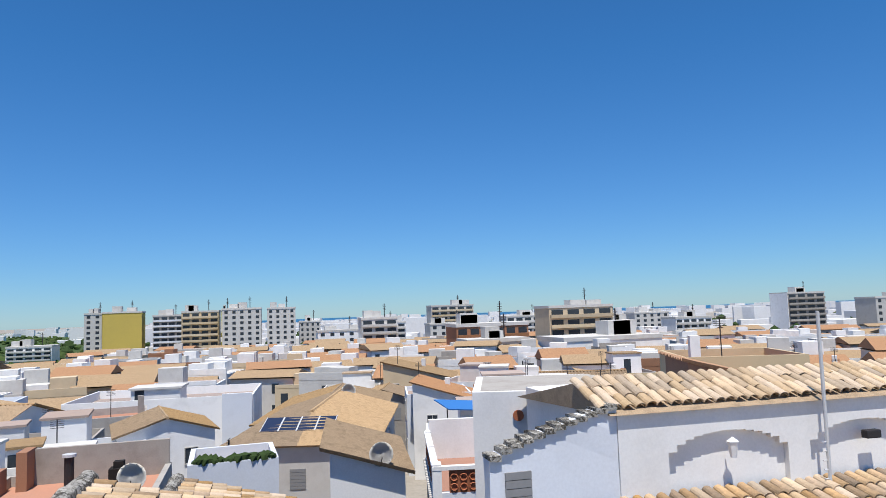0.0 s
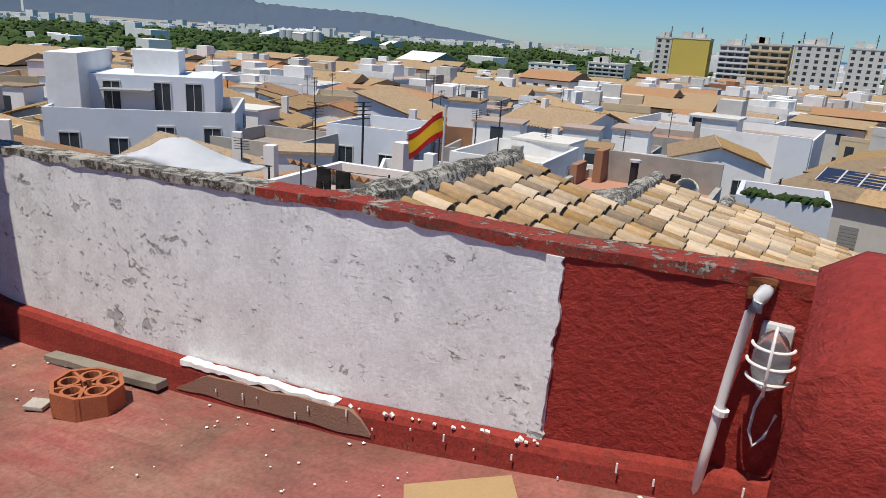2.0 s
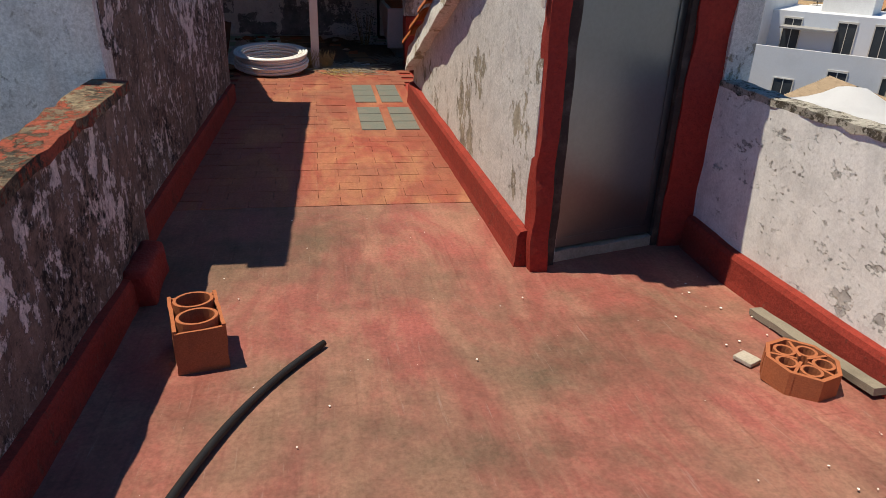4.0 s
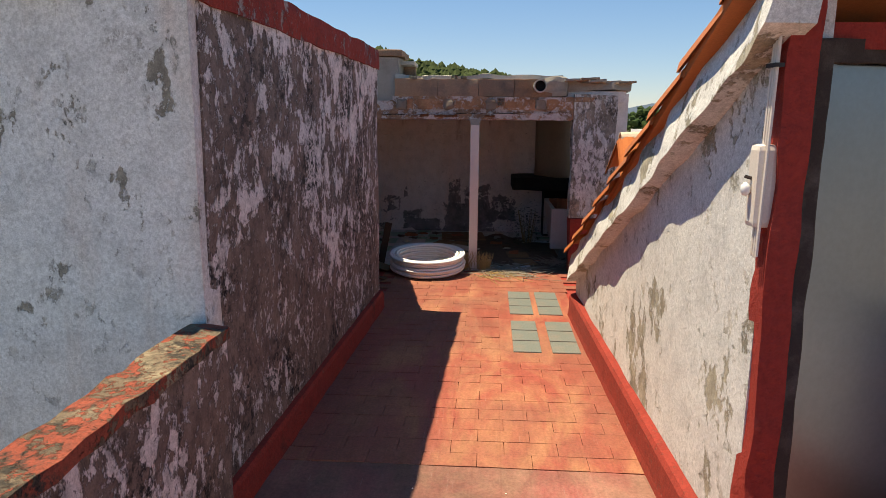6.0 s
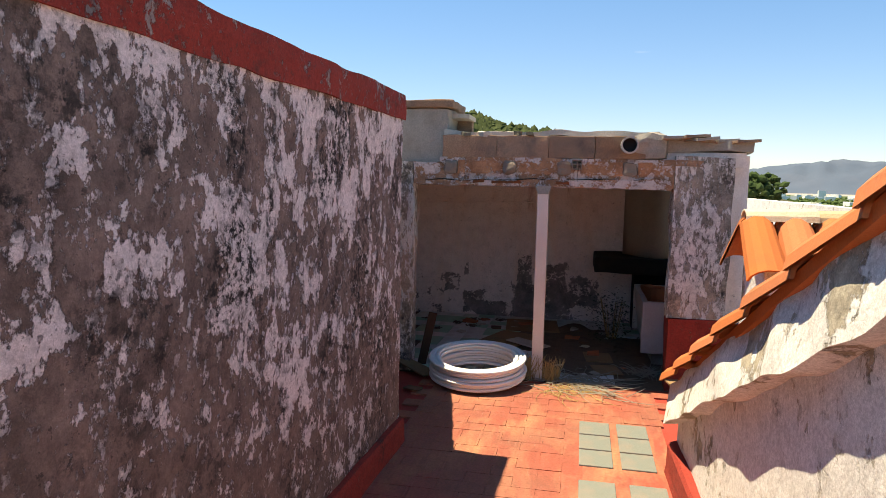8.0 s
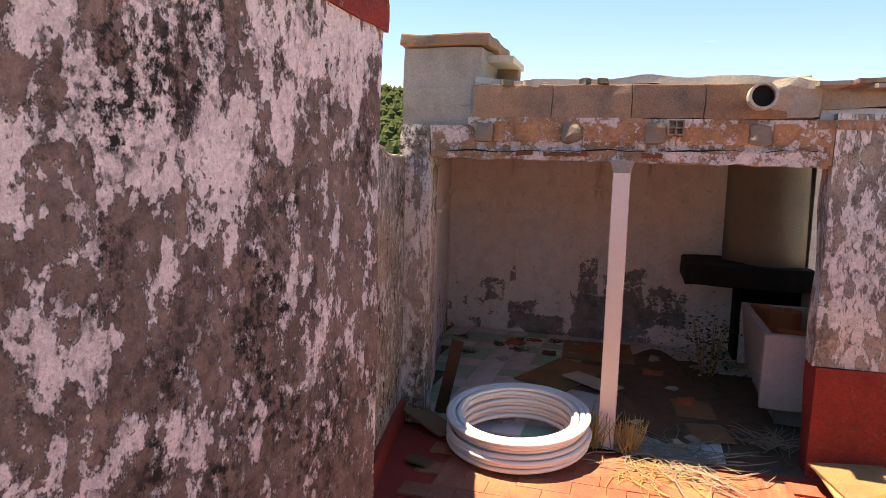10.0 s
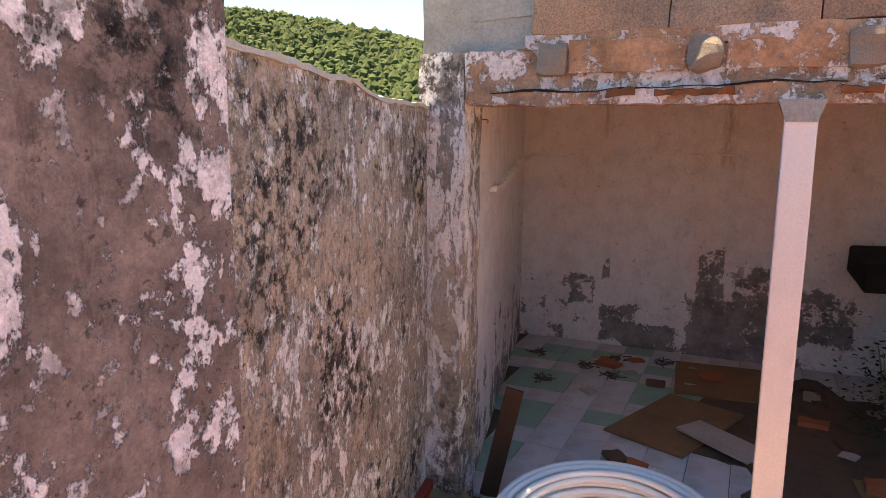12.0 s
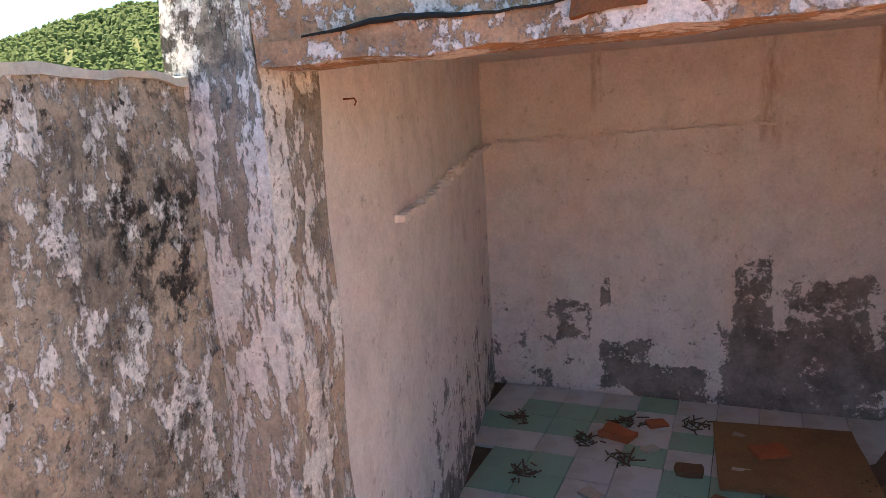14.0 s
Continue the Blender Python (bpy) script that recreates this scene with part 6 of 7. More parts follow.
tower(-25.5, 393, 4, 12, 5.8, M_YELLOW, R, "narrow yellow stair wing of a tower", 2, 9)
tower(43.5, 302, 15.5, 12, -0.8, M_OFFWHITE, R, "pale apartment block with long balconies", 3, 6, balcony=M_OFFWHITE)
tower(107, 424, 27, 14, 4.6, M_OFFWHITE, R, "stepped white apartment block", 5, 8, balcony=M_CREAMW)
tower(59, 192, 21, 12, -2.9, M_BRICKW, R, "wide brown brick block with a red tile roof", 6, 5, balcony=M_BRICKW)
tower(54, 171, 16, 10, -6.4, M_OFFWHITE, R, "pale green-white block with small windows", 4, 4)
tower(104, 232, 24, 14, 1.4, M_CREAMW, R, "beige stepped apartment block with balconies", 4, 6, balcony=M_CREAMW)
tower(74, 152, 24, 16, -6.0, M_WHITE, R, "big blank white block", 4, 4, blank=True)
tower(285, 332, 24, 14, 4.6, M_GREYW, R, "grey and white tower under construction", 4, 8, balcony=M_GREYW, sidemat=M_WHITE)
tower(330, 318, 26, 14, 0.6, M_OFFWHITE, R, "white apartment block near the sea", 5, 6)
tower(20, 420, 12, 14, -2.0, M_OFFWHITE, R, "grey-white apartment block far off", 4, 6)
for x, y, w, z in ((60, 400, 26, -4), (85, 340, 22, -5), (140, 380, 26, -3), (180, 420, 30, -2), (230, 400, 24, -4), (30, 330, 22, -6), (150, 300, 24, -6), (200, 310, 20, -6), (-115, 380, 20, -9), (-140, 360, 22, -11)):
    tower(x, y, w, 13, z, R.choice((M_WHITE, M_OFFWHITE, M_WHITE)), R, "distant white apartment block", 5, 5, balcony=R.choice((None, M_OFFWHITE)))

# named neighbours: x, y, width, depth, roof height, kind, wall, turn
taken = []


def block(x, y, w, d, *a, **k):
    taken.append((x, y, max(w, d) * 0.62))
    return house(x, y, w, d, *a, **k)


big = block(-11, 81, 18, 12, -6.9, "flat", M_WHITE, R, rz=-3, extras=False, windows=False, label="long white house with a blank front wall and roof hut", parapet=0.9)
part("stair_hut", boxed(-2.9, 1.8, -5.0, -1.5, -6.9, -5.1), M_WHITE, big)
part("hut_roof", boxed(-3.1, 2.0, -5.2, -1.3, -5.1, -4.9), M_OFFWHITE, big)
ob = part("door", WIN, None, big)
ob.matrix_basis = pose(-2.1, -5.01, -6.85) @ Matrix.Diagonal((0.9, 1, 1.7, 1))
ob = part("door", WIN, None, big)
ob.matrix_basis = pose(-6.6, -6.02, -9.0) @ Matrix.Diagonal((1.8, 1, 1.2, 1))
part("side_wall", boxed(6.0, 8.9, -6.4, -6.0, -16, -5.8), M_BLUEW, big)
part("awning", boxed(-8.8, -4.2, -7.0, -6.0, -7.55, -7.4), M_PINKT, big)

terr = block(-5.9, 23.6, 4.9, 4.4, -3.35, "flat", M_GREYW, R, rz=2, roofmat=M_TERRA, extras=False, windows=False, label="grey walled roof terrace with a terracotta floor", parapet=0.35)
part("back_wall", boxed(-1.6, 2.4, 2.0, 2.2, -3.4, -2.2), M_GREYW, terr)
part("brick_pier", boxed(-1.9, -1.6, 1.2, 2.2, -3.4, -2.15), M_BRICKW, terr)
part("brick_pier", boxed(-2.45, -2.2, 0.2, 1.4, -3.4, -2.6), M_BRICKW, terr)
part("flue", tubed([(-0.3, 0.6, -3.4), (-0.3, 0.6, -2.3)], 0.14, 12), M_IRON, terr, "dark stove flue")
part("flue_cap", tubed([(-0.3, 0.6, -2.28), (-0.3, 0.6, -2.2)], [0.2, 0.2], 12), M_GREYPVC, terr)
part("barbecue", boxed(0.8, 1.35, 0.5, 1.0, -3.4, -2.75), M_BLACK, terr, "black barbecue")
part("barbecue_hood", boxed(0.92, 1.22, 0.6, 0.9, -2.75, -2.55), M_BLACK, terr)
plant_t = block(-1.65, 27.5, 3.0, 3.2, -3.9, "flat", M_BLUEW, R, rz=4, roofmat=M_PINKT, extras=False, windows=False, label="blue-white terrace with potted plants along the wall", parapet=0.75)
me = lumps(14, 60, lambda r: (r.uniform(-1.3, 1.3), r.uniform(-1.5, -1.3), -3.2), 0.16, 0.9)
me.materials.append(M_CROWN)
part("hedge", me, None, plant_t, "row of green potted plants")
for x, y, z, r_ in ((-3.75, 20.3, -2.25, 0.36), (-3.6, 19.8, -2.75, 0.34), (3.02, 22.3, -2.6, 0.38), (4.85, 50, -3.6, 0.5)):
    dish = thing("satellite_dish", "pale grey satellite dish on a mast", "dish", (x, y, z), group="satellite dishes")
    bm = bmesh.new()
    rings = [[bm.verts.new((q * r_ * math.cos(2 * math.pi * k / 18), -0.35 * r_ * (1 - q * q) * -1 - 0.0, q * r_ * math.sin(2 * math.pi * k / 18))) for k in range(18)] for q in (0.02, 0.4, 0.75, 1.0)]
    for a, b in zip(rings, rings[1:]):
        for k in range(18):
            bm.faces.new((a[k], a[(k + 1) % 18], b[(k + 1) % 18], b[k]))
    bmesh.ops.solidify(bm, geom=bm.faces[:], thickness=0.02)
    part("reflector", bm, M_OFFWHITE, dish, smooth=True)
    part("feed_arm", tubed([(0, 0.1, -r_), (0, -0.4 * r_, -0.2 * r_)], 0.015, 5), M_IRON, dish)
    part("mast", tubed([(0, 0.2, 0), (0, 0.22, -1.6)], 0.025, 6), M_IRON, dish)

sol = block(2.6, 43.5, 7.5, 14, -4.75, "hip", M_OFFWHITE, R, rz=-14, roofmat=M_ROOFT, extras=False, sides=("e", "s"), label="long ochre-tiled house along the street with solar panels")
arr = thing("solar_panel", "row of dark blue solar panels on the tile roof", "solar panel")
for k in range(4):
    p = part("panel", boxed(-0.48, 0.48, -0.85, 0.85, 0, 0.05), M_SOLAR, arr)
    p.matrix_basis = pose(-0.3 + 0.93 * k, 39.3 - 0.23 * k, -4.02, 16, 0, -14)
    for u in (-0.48, 0.44):
        f = part("rail", boxed(u, u + 0.04, -0.86, 0.86, 0.05, 0.07), M_GREYPVC, p)
block(4.4, 60, 9, 16, -6.0, "hip", M_OFFWHITE, R, rz=-12, roofmat=M_ROOFT, extras=False, label="big ochre-tiled hip-roofed house beside the street")
dh = block(2.9, 25.2, 2.3, 5.5, -3.2, "mono", M_WHITE, R, rz=-6, roofmat=M_ROOFT, extras=False, windows=False, label="small white house under an old tile roof")
bal = block(6.9, 21.4, 5.0, 5.6, -3.35, "flat", M_BLUEW, R, rz=-10, roofmat=M_TERRA, extras=False, windows=False, label="white terrace house with red clay lattice parapets", parapet=0.25)
for x0, x1, y0, y1 in ((-2.5, -2.42, -2.4, -0.2), (-2.5, -2.42, 0.0, 2.3), (-2.1, 0.2, -2.8, -2.72)):
    part("lattice", boxed(x0, x1, y0, y1, -3.1, -2.5), M_GRATE, bal, "red clay lattice panel")
    for k in range(9):
        u = (k + 0.5) / 9
        for zz in (-2.95, -2.7):
            if x1 - x0 < 0.2:
                part("lattice_ring", tubed([(x0 - 0.02, y0 + (y1 - y0) * u + 0.09 * math.cos(a), zz + 0.09 * math.sin(a)) for a in [2 * math.pi * q / 10 for q in range(10)]], 0.02, 4, True), M_CLAY, bal)
            else:
                part("lattice_ring", tubed([(x0 + (x1 - x0) * u + 0.09 * math.cos(a), y0 - 0.02, zz + 0.09 * math.sin(a)) for a in [2 * math.pi * q / 10 for q in range(10)]], 0.02, 4, True), M_CLAY, bal)
for x0, x1, y0, y1 in ((-2.55, -2.3, -2.85, -2.4), (-2.52, -2.36, -0.2, 0.0), (-2.52, -2.36, 2.3, 2.7), (0.2, 2.5, -2.8, -2.65)):
    part("pier", boxed(x0, x1, y0, y1, -3.4, -2.35), M_WHITE, bal)
part("coping", boxed(-2.56, -2.36, -2.85, 2.75, -2.5, -2.4), M_WHITE, bal)
part("coping", boxed(-2.56, 2.5, -2.86, -2.66, -2.5, -2.4), M_WHITE, bal)
part("back_wall", boxed(-2.4, 2.5, 2.6, 2.8, -3.4, -2.0), M_WHITE, bal)
bm = bmesh.new()
for k in range(26):
    box(bm, -2.62, -2.5, -2.8 + k * 0.215, -2.7 + k * 0.215, -3.42, -3.3)
part("cornice", bm, M_OFFWHITE, bal, "toothed white cornice")
for u, z in ((-1.2, -5.6), (0.9, -5.4)):
    put_window(bal, -2.51, u, z, 0.9, 1.5, -90)
part("downpipe", tubed([(-2.53, -2.4, -3.5), (-2.53, -2.4, -9)], 0.04, 6), M_WHITE, bal)

# pink-white house with a grey corrugated roof and a square chimney
pk = block(6.05, 16.9, 2.9, 3.6, -0.12, "flat", M_WHITE, R, rz=-18, roofmat=M_GREYW, extras=False, windows=False, parapet=0.02, label="pinkish white house under a grey corrugated roof")
ob = part("window", WIN, None, pk)
ob.matrix_basis = pose(0.35, -1.81, -0.95) @ Matrix.Diagonal((0.55, 1, 0.62, 1))
part("wall_ornament", tubed([(-0.45, -1.81, -0.62), (-0.45, -1.86, -0.62)], 0.12, 14), M_CLAY, pk, "round orange sun ornament")
ch2 = thing("chimney", "square tan chimney with a flat cap", "chimney", (6.15, 13.9, -1.0))
part("shaft", boxed(-0.2, 0.2, -0.2, 0.2, -3, 0.85), M_CREAMW, ch2)
for a in ((-0.2, -0.12, -0.2, -0.12), (0.12, 0.2, -0.2, -0.12), (-0.2, -0.12, 0.12, 0.2), (0.12, 0.2, 0.12, 0.2)):
    part("pier", boxed(*a, 0.85, 1.15), M_CREAMW, ch2)
part("ledge", boxed(-0.26, 0.26, -0.26, 0.26, 0.8, 0.86), M_CREAMW, ch2)
part("cap", prism([(-0.42, 1.15), (0.42, 1.15), (0.1, 1.3), (-0.1, 1.3)], "y", -0.36, 0.36), M_CEMENT_L, ch2)

# arcaded white house close by, tile eaves over blind arches
nh = thing("arcaded_house", "white house with blind arches under old tile eaves", "house")
taken.append((8, 13, 5))
part("wall", boxed(5.15, 14, 11.0, 15, -14, 0.02), M_WHITE, nh)


def blind_arch(cx, w, z0, z1):
    pts = [(cx - w / 2, z0), (cx + w / 2, z0)] + [(cx + w / 2 * math.cos(a), z1 - 0.42 + 0.42 * math.sin(a)) for a in [math.pi * q / 12 for q in range(13)]]
    return prism(pts, "y", 10.985, 10.93)


bm = bmesh.new()
# the wall's raised skin, left out where the arches are
xs = [5.15, 6.02, 8.28, 8.72, 11.0, 11.5, 14]
for a, b, solid in ((5.15, 6.02, 1), (6.02, 8.28, 0), (8.28, 8.72, 1), (8.72, 11.0, 0), (11.0, 14, 1)):
    if solid:
        box(bm, a, b, 10.88, 11.0, -3, -0.02)
    else:
        n = 14
        for k in range(n):
            ua, ub = a + (b - a) * k / n, a + (b - a) * (k + 1) / n
            um = ((ua + ub) / 2 - (a + b) / 2) / ((b - a) / 2)
            box(bm, ua, ub, 10.88, 11.0, -0.85 + 0.45 * math.sqrt(max(0, 1 - um * um)), -0.02)
part("arcade", bm, M_WHITE, nh)
eave = barrel_mesh("tile", 0.44, 0.085, 0.1, M_PALETILE)
rr = random.Random(51)
for k in range(42):
    for r in range(3):
        ob = part("tile", eave, None, nh)
        ob.matrix_basis = Matrix.Translation((5.0 + k * 0.21, 11.4 + 0.36 * r + rr.uniform(-0.03, 0.03), 0.2 + 0.11 * r + rr.uniform(-0.015, 0.015))) @ Euler((0, radians(19), radians(-90 + rr.uniform(-5, 5)))).to_matrix().to_4x4()
part("roof", prism([(10.8, -0.02), (12.2, 0.36), (15.2, -0.2)], "x", 5.0, 14), M_ROOFT, nh)
lant = part("wall_lantern", tubed([(7.12, 10.75, -0.82), (7.12, 10.75, -0.62), (7.12, 10.75, -0.56), (7.12, 10.75, -0.5)], [0.05, 0.08, 0.1, 0.02], 6), M_WHITE, nh, "small white wall lantern")
part("bracket", tubed([(7.12, 10.9, -0.62), (7.12, 10.75, -0.5)], 0.015, 5), M_WHITE, lant)
part("floodlight", boxed(9.75, 10.05, 10.72, 10.86, -0.72, -0.58, bevel=0.02), M_IRON, nh, "small dark floodlight")
part("side_gable", roughen(prism([(3.0, -14), (5.15, -14), (5.15, 0.12), (4.5, 0.0), (3.9, -0.2), (3.0, -0.56)], "y", 10.9, 11.2), 0.6, 0.03, 1.5, 2), M_BLUEW, nh)
bm = bmesh.new()
for k in range(12):
    x = 3.0 + 2.15 * k / 12
    z = -0.56 + 0.68 * (k / 12) ** 0.8
    box(bm, x, x + 0.19, 10.85, 11.25, z - 0.01, z + 0.07)
part("gable_coping", roughen(bm, 0.15, 0.02, 6, 1), M_TOPLICHEN, nh)
ob = put_window(nh, 3.45, 10.89, -1.5, 0.42, 0.75, 0, True)
mast = thing("aerial_mast", "grey metal aerial mast with a ladder", "aerial", (8.9, 10.7, -1.6))
part("pole", tubed([(0, 0, 0), (0.02, 0, 3.1)], 0.03, 8), M_GREYPVC, mast)
for z in (0.3, 0.45, 0.6, 0.75, 0.9):
    part("rung", tubed([(-0.1, 0, z), (0.02, 0, z)], 0.012, 5), M_GREYPVC, mast)
low = thing("lean_to_roof", "old lean-to roof of orange barrel tiles", "roof", (0.9, 0, -0.28))
part("deck", prism([(7.4, -2.0), (10.9, -1.12), (10.9, -1.3), (7.4, -2.2)], "x", 4.2, 12), M_CEMENT, low)
lowtile = barrel_mesh("tile", 0.46, 0.085, 0.1, M_OLDTILE)
lowtile2 = barrel_mesh("tile", 0.46, 0.085, 0.1, M_PALETILE)
for k in range(34):
    for r in range(8):
        ob = part("tile", lowtile if rr.random() < 0.75 else lowtile2, None, low)
        y = 10.95 - 0.38 * r
        ob.matrix_basis = Matrix.Translation((4.3 + k * 0.215 + rr.uniform(-0.012, 0.012), y, -1.1 - (10.9 - y) * 0.25 + 0.03)) @ Euler((0, radians(12), radians(-90 + rr.uniform(-4, 4)))).to_matrix().to_4x4()

# old barrel-tiled roofs right below the parapet
def tiled_roof(name, label, xr, zr, y0, y1, x_end, slope, mats, seed, step_y=0.225, step_x=0.3):
    ob = thing(name, label, "roof")
    part("deck", prism([(xr, zr - 0.02), (x_end, zr - slope * (x_end - xr) - 0.02), (x_end, -9), (xr - 2.4, -9), (xr - 2.4, zr - slope * 2.4)], "y", y0, y1), M_TOPLICHEN, ob)
    meshes = [barrel_mesh("tile", 0.43, 0.1, 0.118, m) for m in mats]
    rnd = random.Random(seed)
    ang_ = math.degrees(math.atan(slope))
    y = y0 + 0.1
    while y < y1:
        x = xr
        while x < x_end - 0.2:
            t = part("tile", rnd.choice(meshes), None, ob)
            t.matrix_basis = Matrix.Translation((x + rnd.uniform(-0.03, 0.03), y + rnd.uniform(-0.02, 0.02), zr - slope * (x - xr) + 0.035 + rnd.uniform(-0.012, 0.012))) @ Euler((radians(rnd.uniform(-4, 4)), radians(ang_ - 4), radians(rnd.uniform(-5, 5)))).to_matrix().to_4x4()
            x += step_x
        y += step_y
    bm = tubed([(xr + 0.02 * noise.noise(Vector((k * 0.6, 0, 0))), y0 + (y1 - y0) * k / 16, zr + 0.06 + 0.04 * noise.noise(Vector((k * 0.8, 3, 0)))) for k in range(17)], 0.15, 9)
    part("ridge", roughen(bm, 0.2, 0.03, 5, 2), M_TOPLICHEN, ob, "lichen-grey mortared ridge")
    return ob


tiled_roof("old_tile_roof", "old barrel-tile roof crusted with lichen below the parapet", -3.5, 0.14, 3.4, 7.6, 0.2, 0.3, (M_OLDTILE, M_OLDTILE, M_OLDTILE, M_PALETILE), 61, 0.225, 0.27)
tiled_roof("pale_tile_roof", "pale cream barrel-tile roof below the parapet", -2.85, -0.66, 8.0, 12.2, 0.6, 0.27, (M_PALETILE, M_PALETILE, M_PALETILE, M_OLDTILE), 62, 0.23, 0.3)
taken += [(-1.5, 5.5, 4), (-1, 10, 4)]
tiled_roof("mottled_tile_roof", "mottled brown barrel-tile roof beyond the pale one", -2.2, -1.75, 12.6, 16.8, 1.3, 0.27, (M_OLDTILE, M_PALETILE), 63, 0.24, 0.3)
taken.append((-0.5, 14.7, 3.5))

# terraces below to the other side, with washing, pots, canopy and flag
wt = block(-9.7, 13.6, 5.6, 6.0, -2.75, "flat", M_WHITE, R, rz=6, extras=False, windows=False, label="white roof terrace with washing hung to dry", parapet=0.55, roofmat=M_PINKT)
line = thing("washing", "dark trousers hung on a washing line", "laundry", (-9.5, 12.2, -2.7))
part("line_post", tubed([(-1.2, 0, 0), (-1.2, 0, 1.35)], 0.02, 6), M_IRON, line)
part("line_post", tubed([(1.2, 0, 0), (1.2, 0, 1.35)], 0.02, 6), M_IRON, line)
part("cord", tubed([(-1.2, 0, 1.3), (0, 0, 1.24), (1.2, 0, 1.3)], 0.008, 4), M_IRON, line)
for u in (-0.55, 0.0):
    bm = bmesh.new()
    box(bm, u - 0.18, u + 0.18, -0.03, 0.03, 0.95, 1.24)
    box(bm, u - 0.18, u - 0.02, -0.03, 0.03, 0.3, 0.95)
    box(bm, u + 0.03, u + 0.18, -0.03, 0.03, 0.3, 0.95)
    part("trousers", roughen(bm, 0.12, 0.03, 5, u), M_BLACK, line)
for x, y in ((-8.1, 8.6), (-7.5, 8.7)):
    pt = thing("flower_trough", "terracotta trough with spiky green plants", "plant", (x, y, -1.62), group="flower troughs")
    part("trough", boxed(-0.25, 0.25, -0.1, 0.1, 0, 0.2, bevel=0.02), M_TERRA, pt)
    bm = bmesh.new()
    for q in range(46):
        a, l = rr.uniform(0, 6.28), rr.uniform(0.15, 0.36)
        p0 = Vector((rr.uniform(-0.22, 0.22), rr.uniform(-0.08, 0.08), 0.2))
        tube(bm, [p0, p0 + Vector((0.08 * math.cos(a), 0.08 * math.sin(a), l))], [0.012, 0.003], 4)
    part("leaves", bm, M_CROWN, pt)
shelf = block(-7.8, 9.6, 3.2, 2.4, -2.35, "flat", M_WHITE, R, rz=4, extras=False, windows=False, label="low white annex with a ledge for plant troughs", parapet=0.7)
fl = thing("flag", "red and yellow striped flag on a pole", "flag", (-8.2, 14.2, -2.5))
part("pole", tubed([(0, 0, 0), (0.03, 0, 2.5)], 0.025, 6), M_GREYPVC, fl)
for k, m in enumerate((M_FRED, M_FYEL, M_FYEL, M_FRED)):
    bm = bmesh.new()
    g = []
    for i in range(13):
        u = i / 12
        row = []
        for j in (0, 1):
            s = (k + j) / 4
            row.append(bm.verts.new((-0.05 - 0.85 * u, 0.07 * math.sin(5 * u + 1.4 * s), 2.35 - 0.6 * s - 0.62 * u + 0.05 * math.sin(6 * u))))
        g.append(row)
    for a, b in zip(g, g[1:]):
        bm.faces.new((a[0], b[0], b[1], a[1]))
    bmesh.ops.solidify(bm, geom=bm.faces[:], thickness=0.006)
    part("stripe", bm, m, fl)
can = thing("canopy", "white lace sunshade stretched over a terrace", "awning", (-17.6, 14.8, -2.85))
bm = bmesh.new()
g = [[bm.verts.new((-2.3 + 4.6 * i / 12, -1.2 + 2.6 * j / 8, 0.75 * math.exp(-((i - 5) ** 2 + (j - 4) ** 2) / 9.0) + 0.12 - 0.1 * noise.noise(Vector((i * 0.6, j * 0.6, 0))))) for j in range(9)] for i in range(13)]
for i in range(12):
    for j in range(8):
        bm.faces.new((g[i][j], g[i + 1][j], g[i + 1][j + 1], g[i][j + 1]))
bmesh.ops.solidify(bm, geom=bm.faces[:], thickness=0.02)
part("cloth", bm, M_CANVAS, can, smooth=True)
for x, y in ((-2.2, -1.1), (2.2, -1.1), (-2.2, 1.3), (2.2, 1.3), (-0.4, 0.1)):
    part("pole", tubed([(x, y, -1.6), (x, y, 0.12 if x != -0.4 else 0.85)], 0.03, 6), M_IRON, can)
block(-17.8, 15.2, 6.5, 5, -4.45, "flat", M_GREYW, R, rz=10, extras=False, label="grey rendered house with a shaded roof terrace")
block(-29.5, 31.5, 5.5, 6, -5.6, "flat", M_GREYW, R, rz=12, extras=False, label="grey house with a concrete balustrade")
block(-26, 38, 5.5, 6, -5.0, "flat", M_BLUEW, R, rz=10, label="bluish white house with a roof hut")
wl = block(-37, 29, 10, 9, -4.3, "flat", M_BLUEW, R, rz=42, extras=False, label="tall bluish white terraced house")
part("upper_storey", boxed(-5.0, 3.6, -1, 4.4, -4.3, -1.9), M_BLUEW, wl)
part("upper_wall", boxed(-5.1, -3.4, -3, 4.5, -4.3, -0.7), M_WHITE, wl)
part("roof_hut", boxed(-1.2, 1.4, 0.5, 3.4, -1.9, -0.5), M_WHITE, wl)
part("awning", boxed(-2.6, 0.2, -2.2, -1.0, -2.75, -2.65), M_SHUT, wl, "grey awning over the terrace door")
for u in (-2.2, 0.6, 2.4):
    put_window(wl, u, -1.01, -3.9, 0.9, 1.6, 0)
block(-42.5, 69, 11, 9, -6.6, "gable", M_WHITE, R, rz=60, label="long white house with dark windows under a tile roof")
block(-22, 61, 9, 8, -5.6, "gable", M_WHITE, R, rz=75, label="white house under a straw-coloured tile roof")
block(23.5, 33.5, 6, 6, -1.8, "flat", M_CREAMW, R, rz=-20, roofmat=M_TERRA, label="ochre terrace house with a tile-edged parapet")
block(20.5, 30.5, 3.5, 5, -1.9, "mono", M_BRICKW, R, rz=-20, roofmat=M_ROOFR, label="brown house under a steep orange roof")
block(-11.3, 17.8, 4.6, 4.6, -3.9, "mono", M_OFFWHITE, R, rz=80, roofmat=M_ROOFR, label="house under a weathered red tile roof")
block(9.5, 34, 5, 6, -5.0, "flat", M_WHITE, R, rz=-12, label="white terrace house with a blue awning")
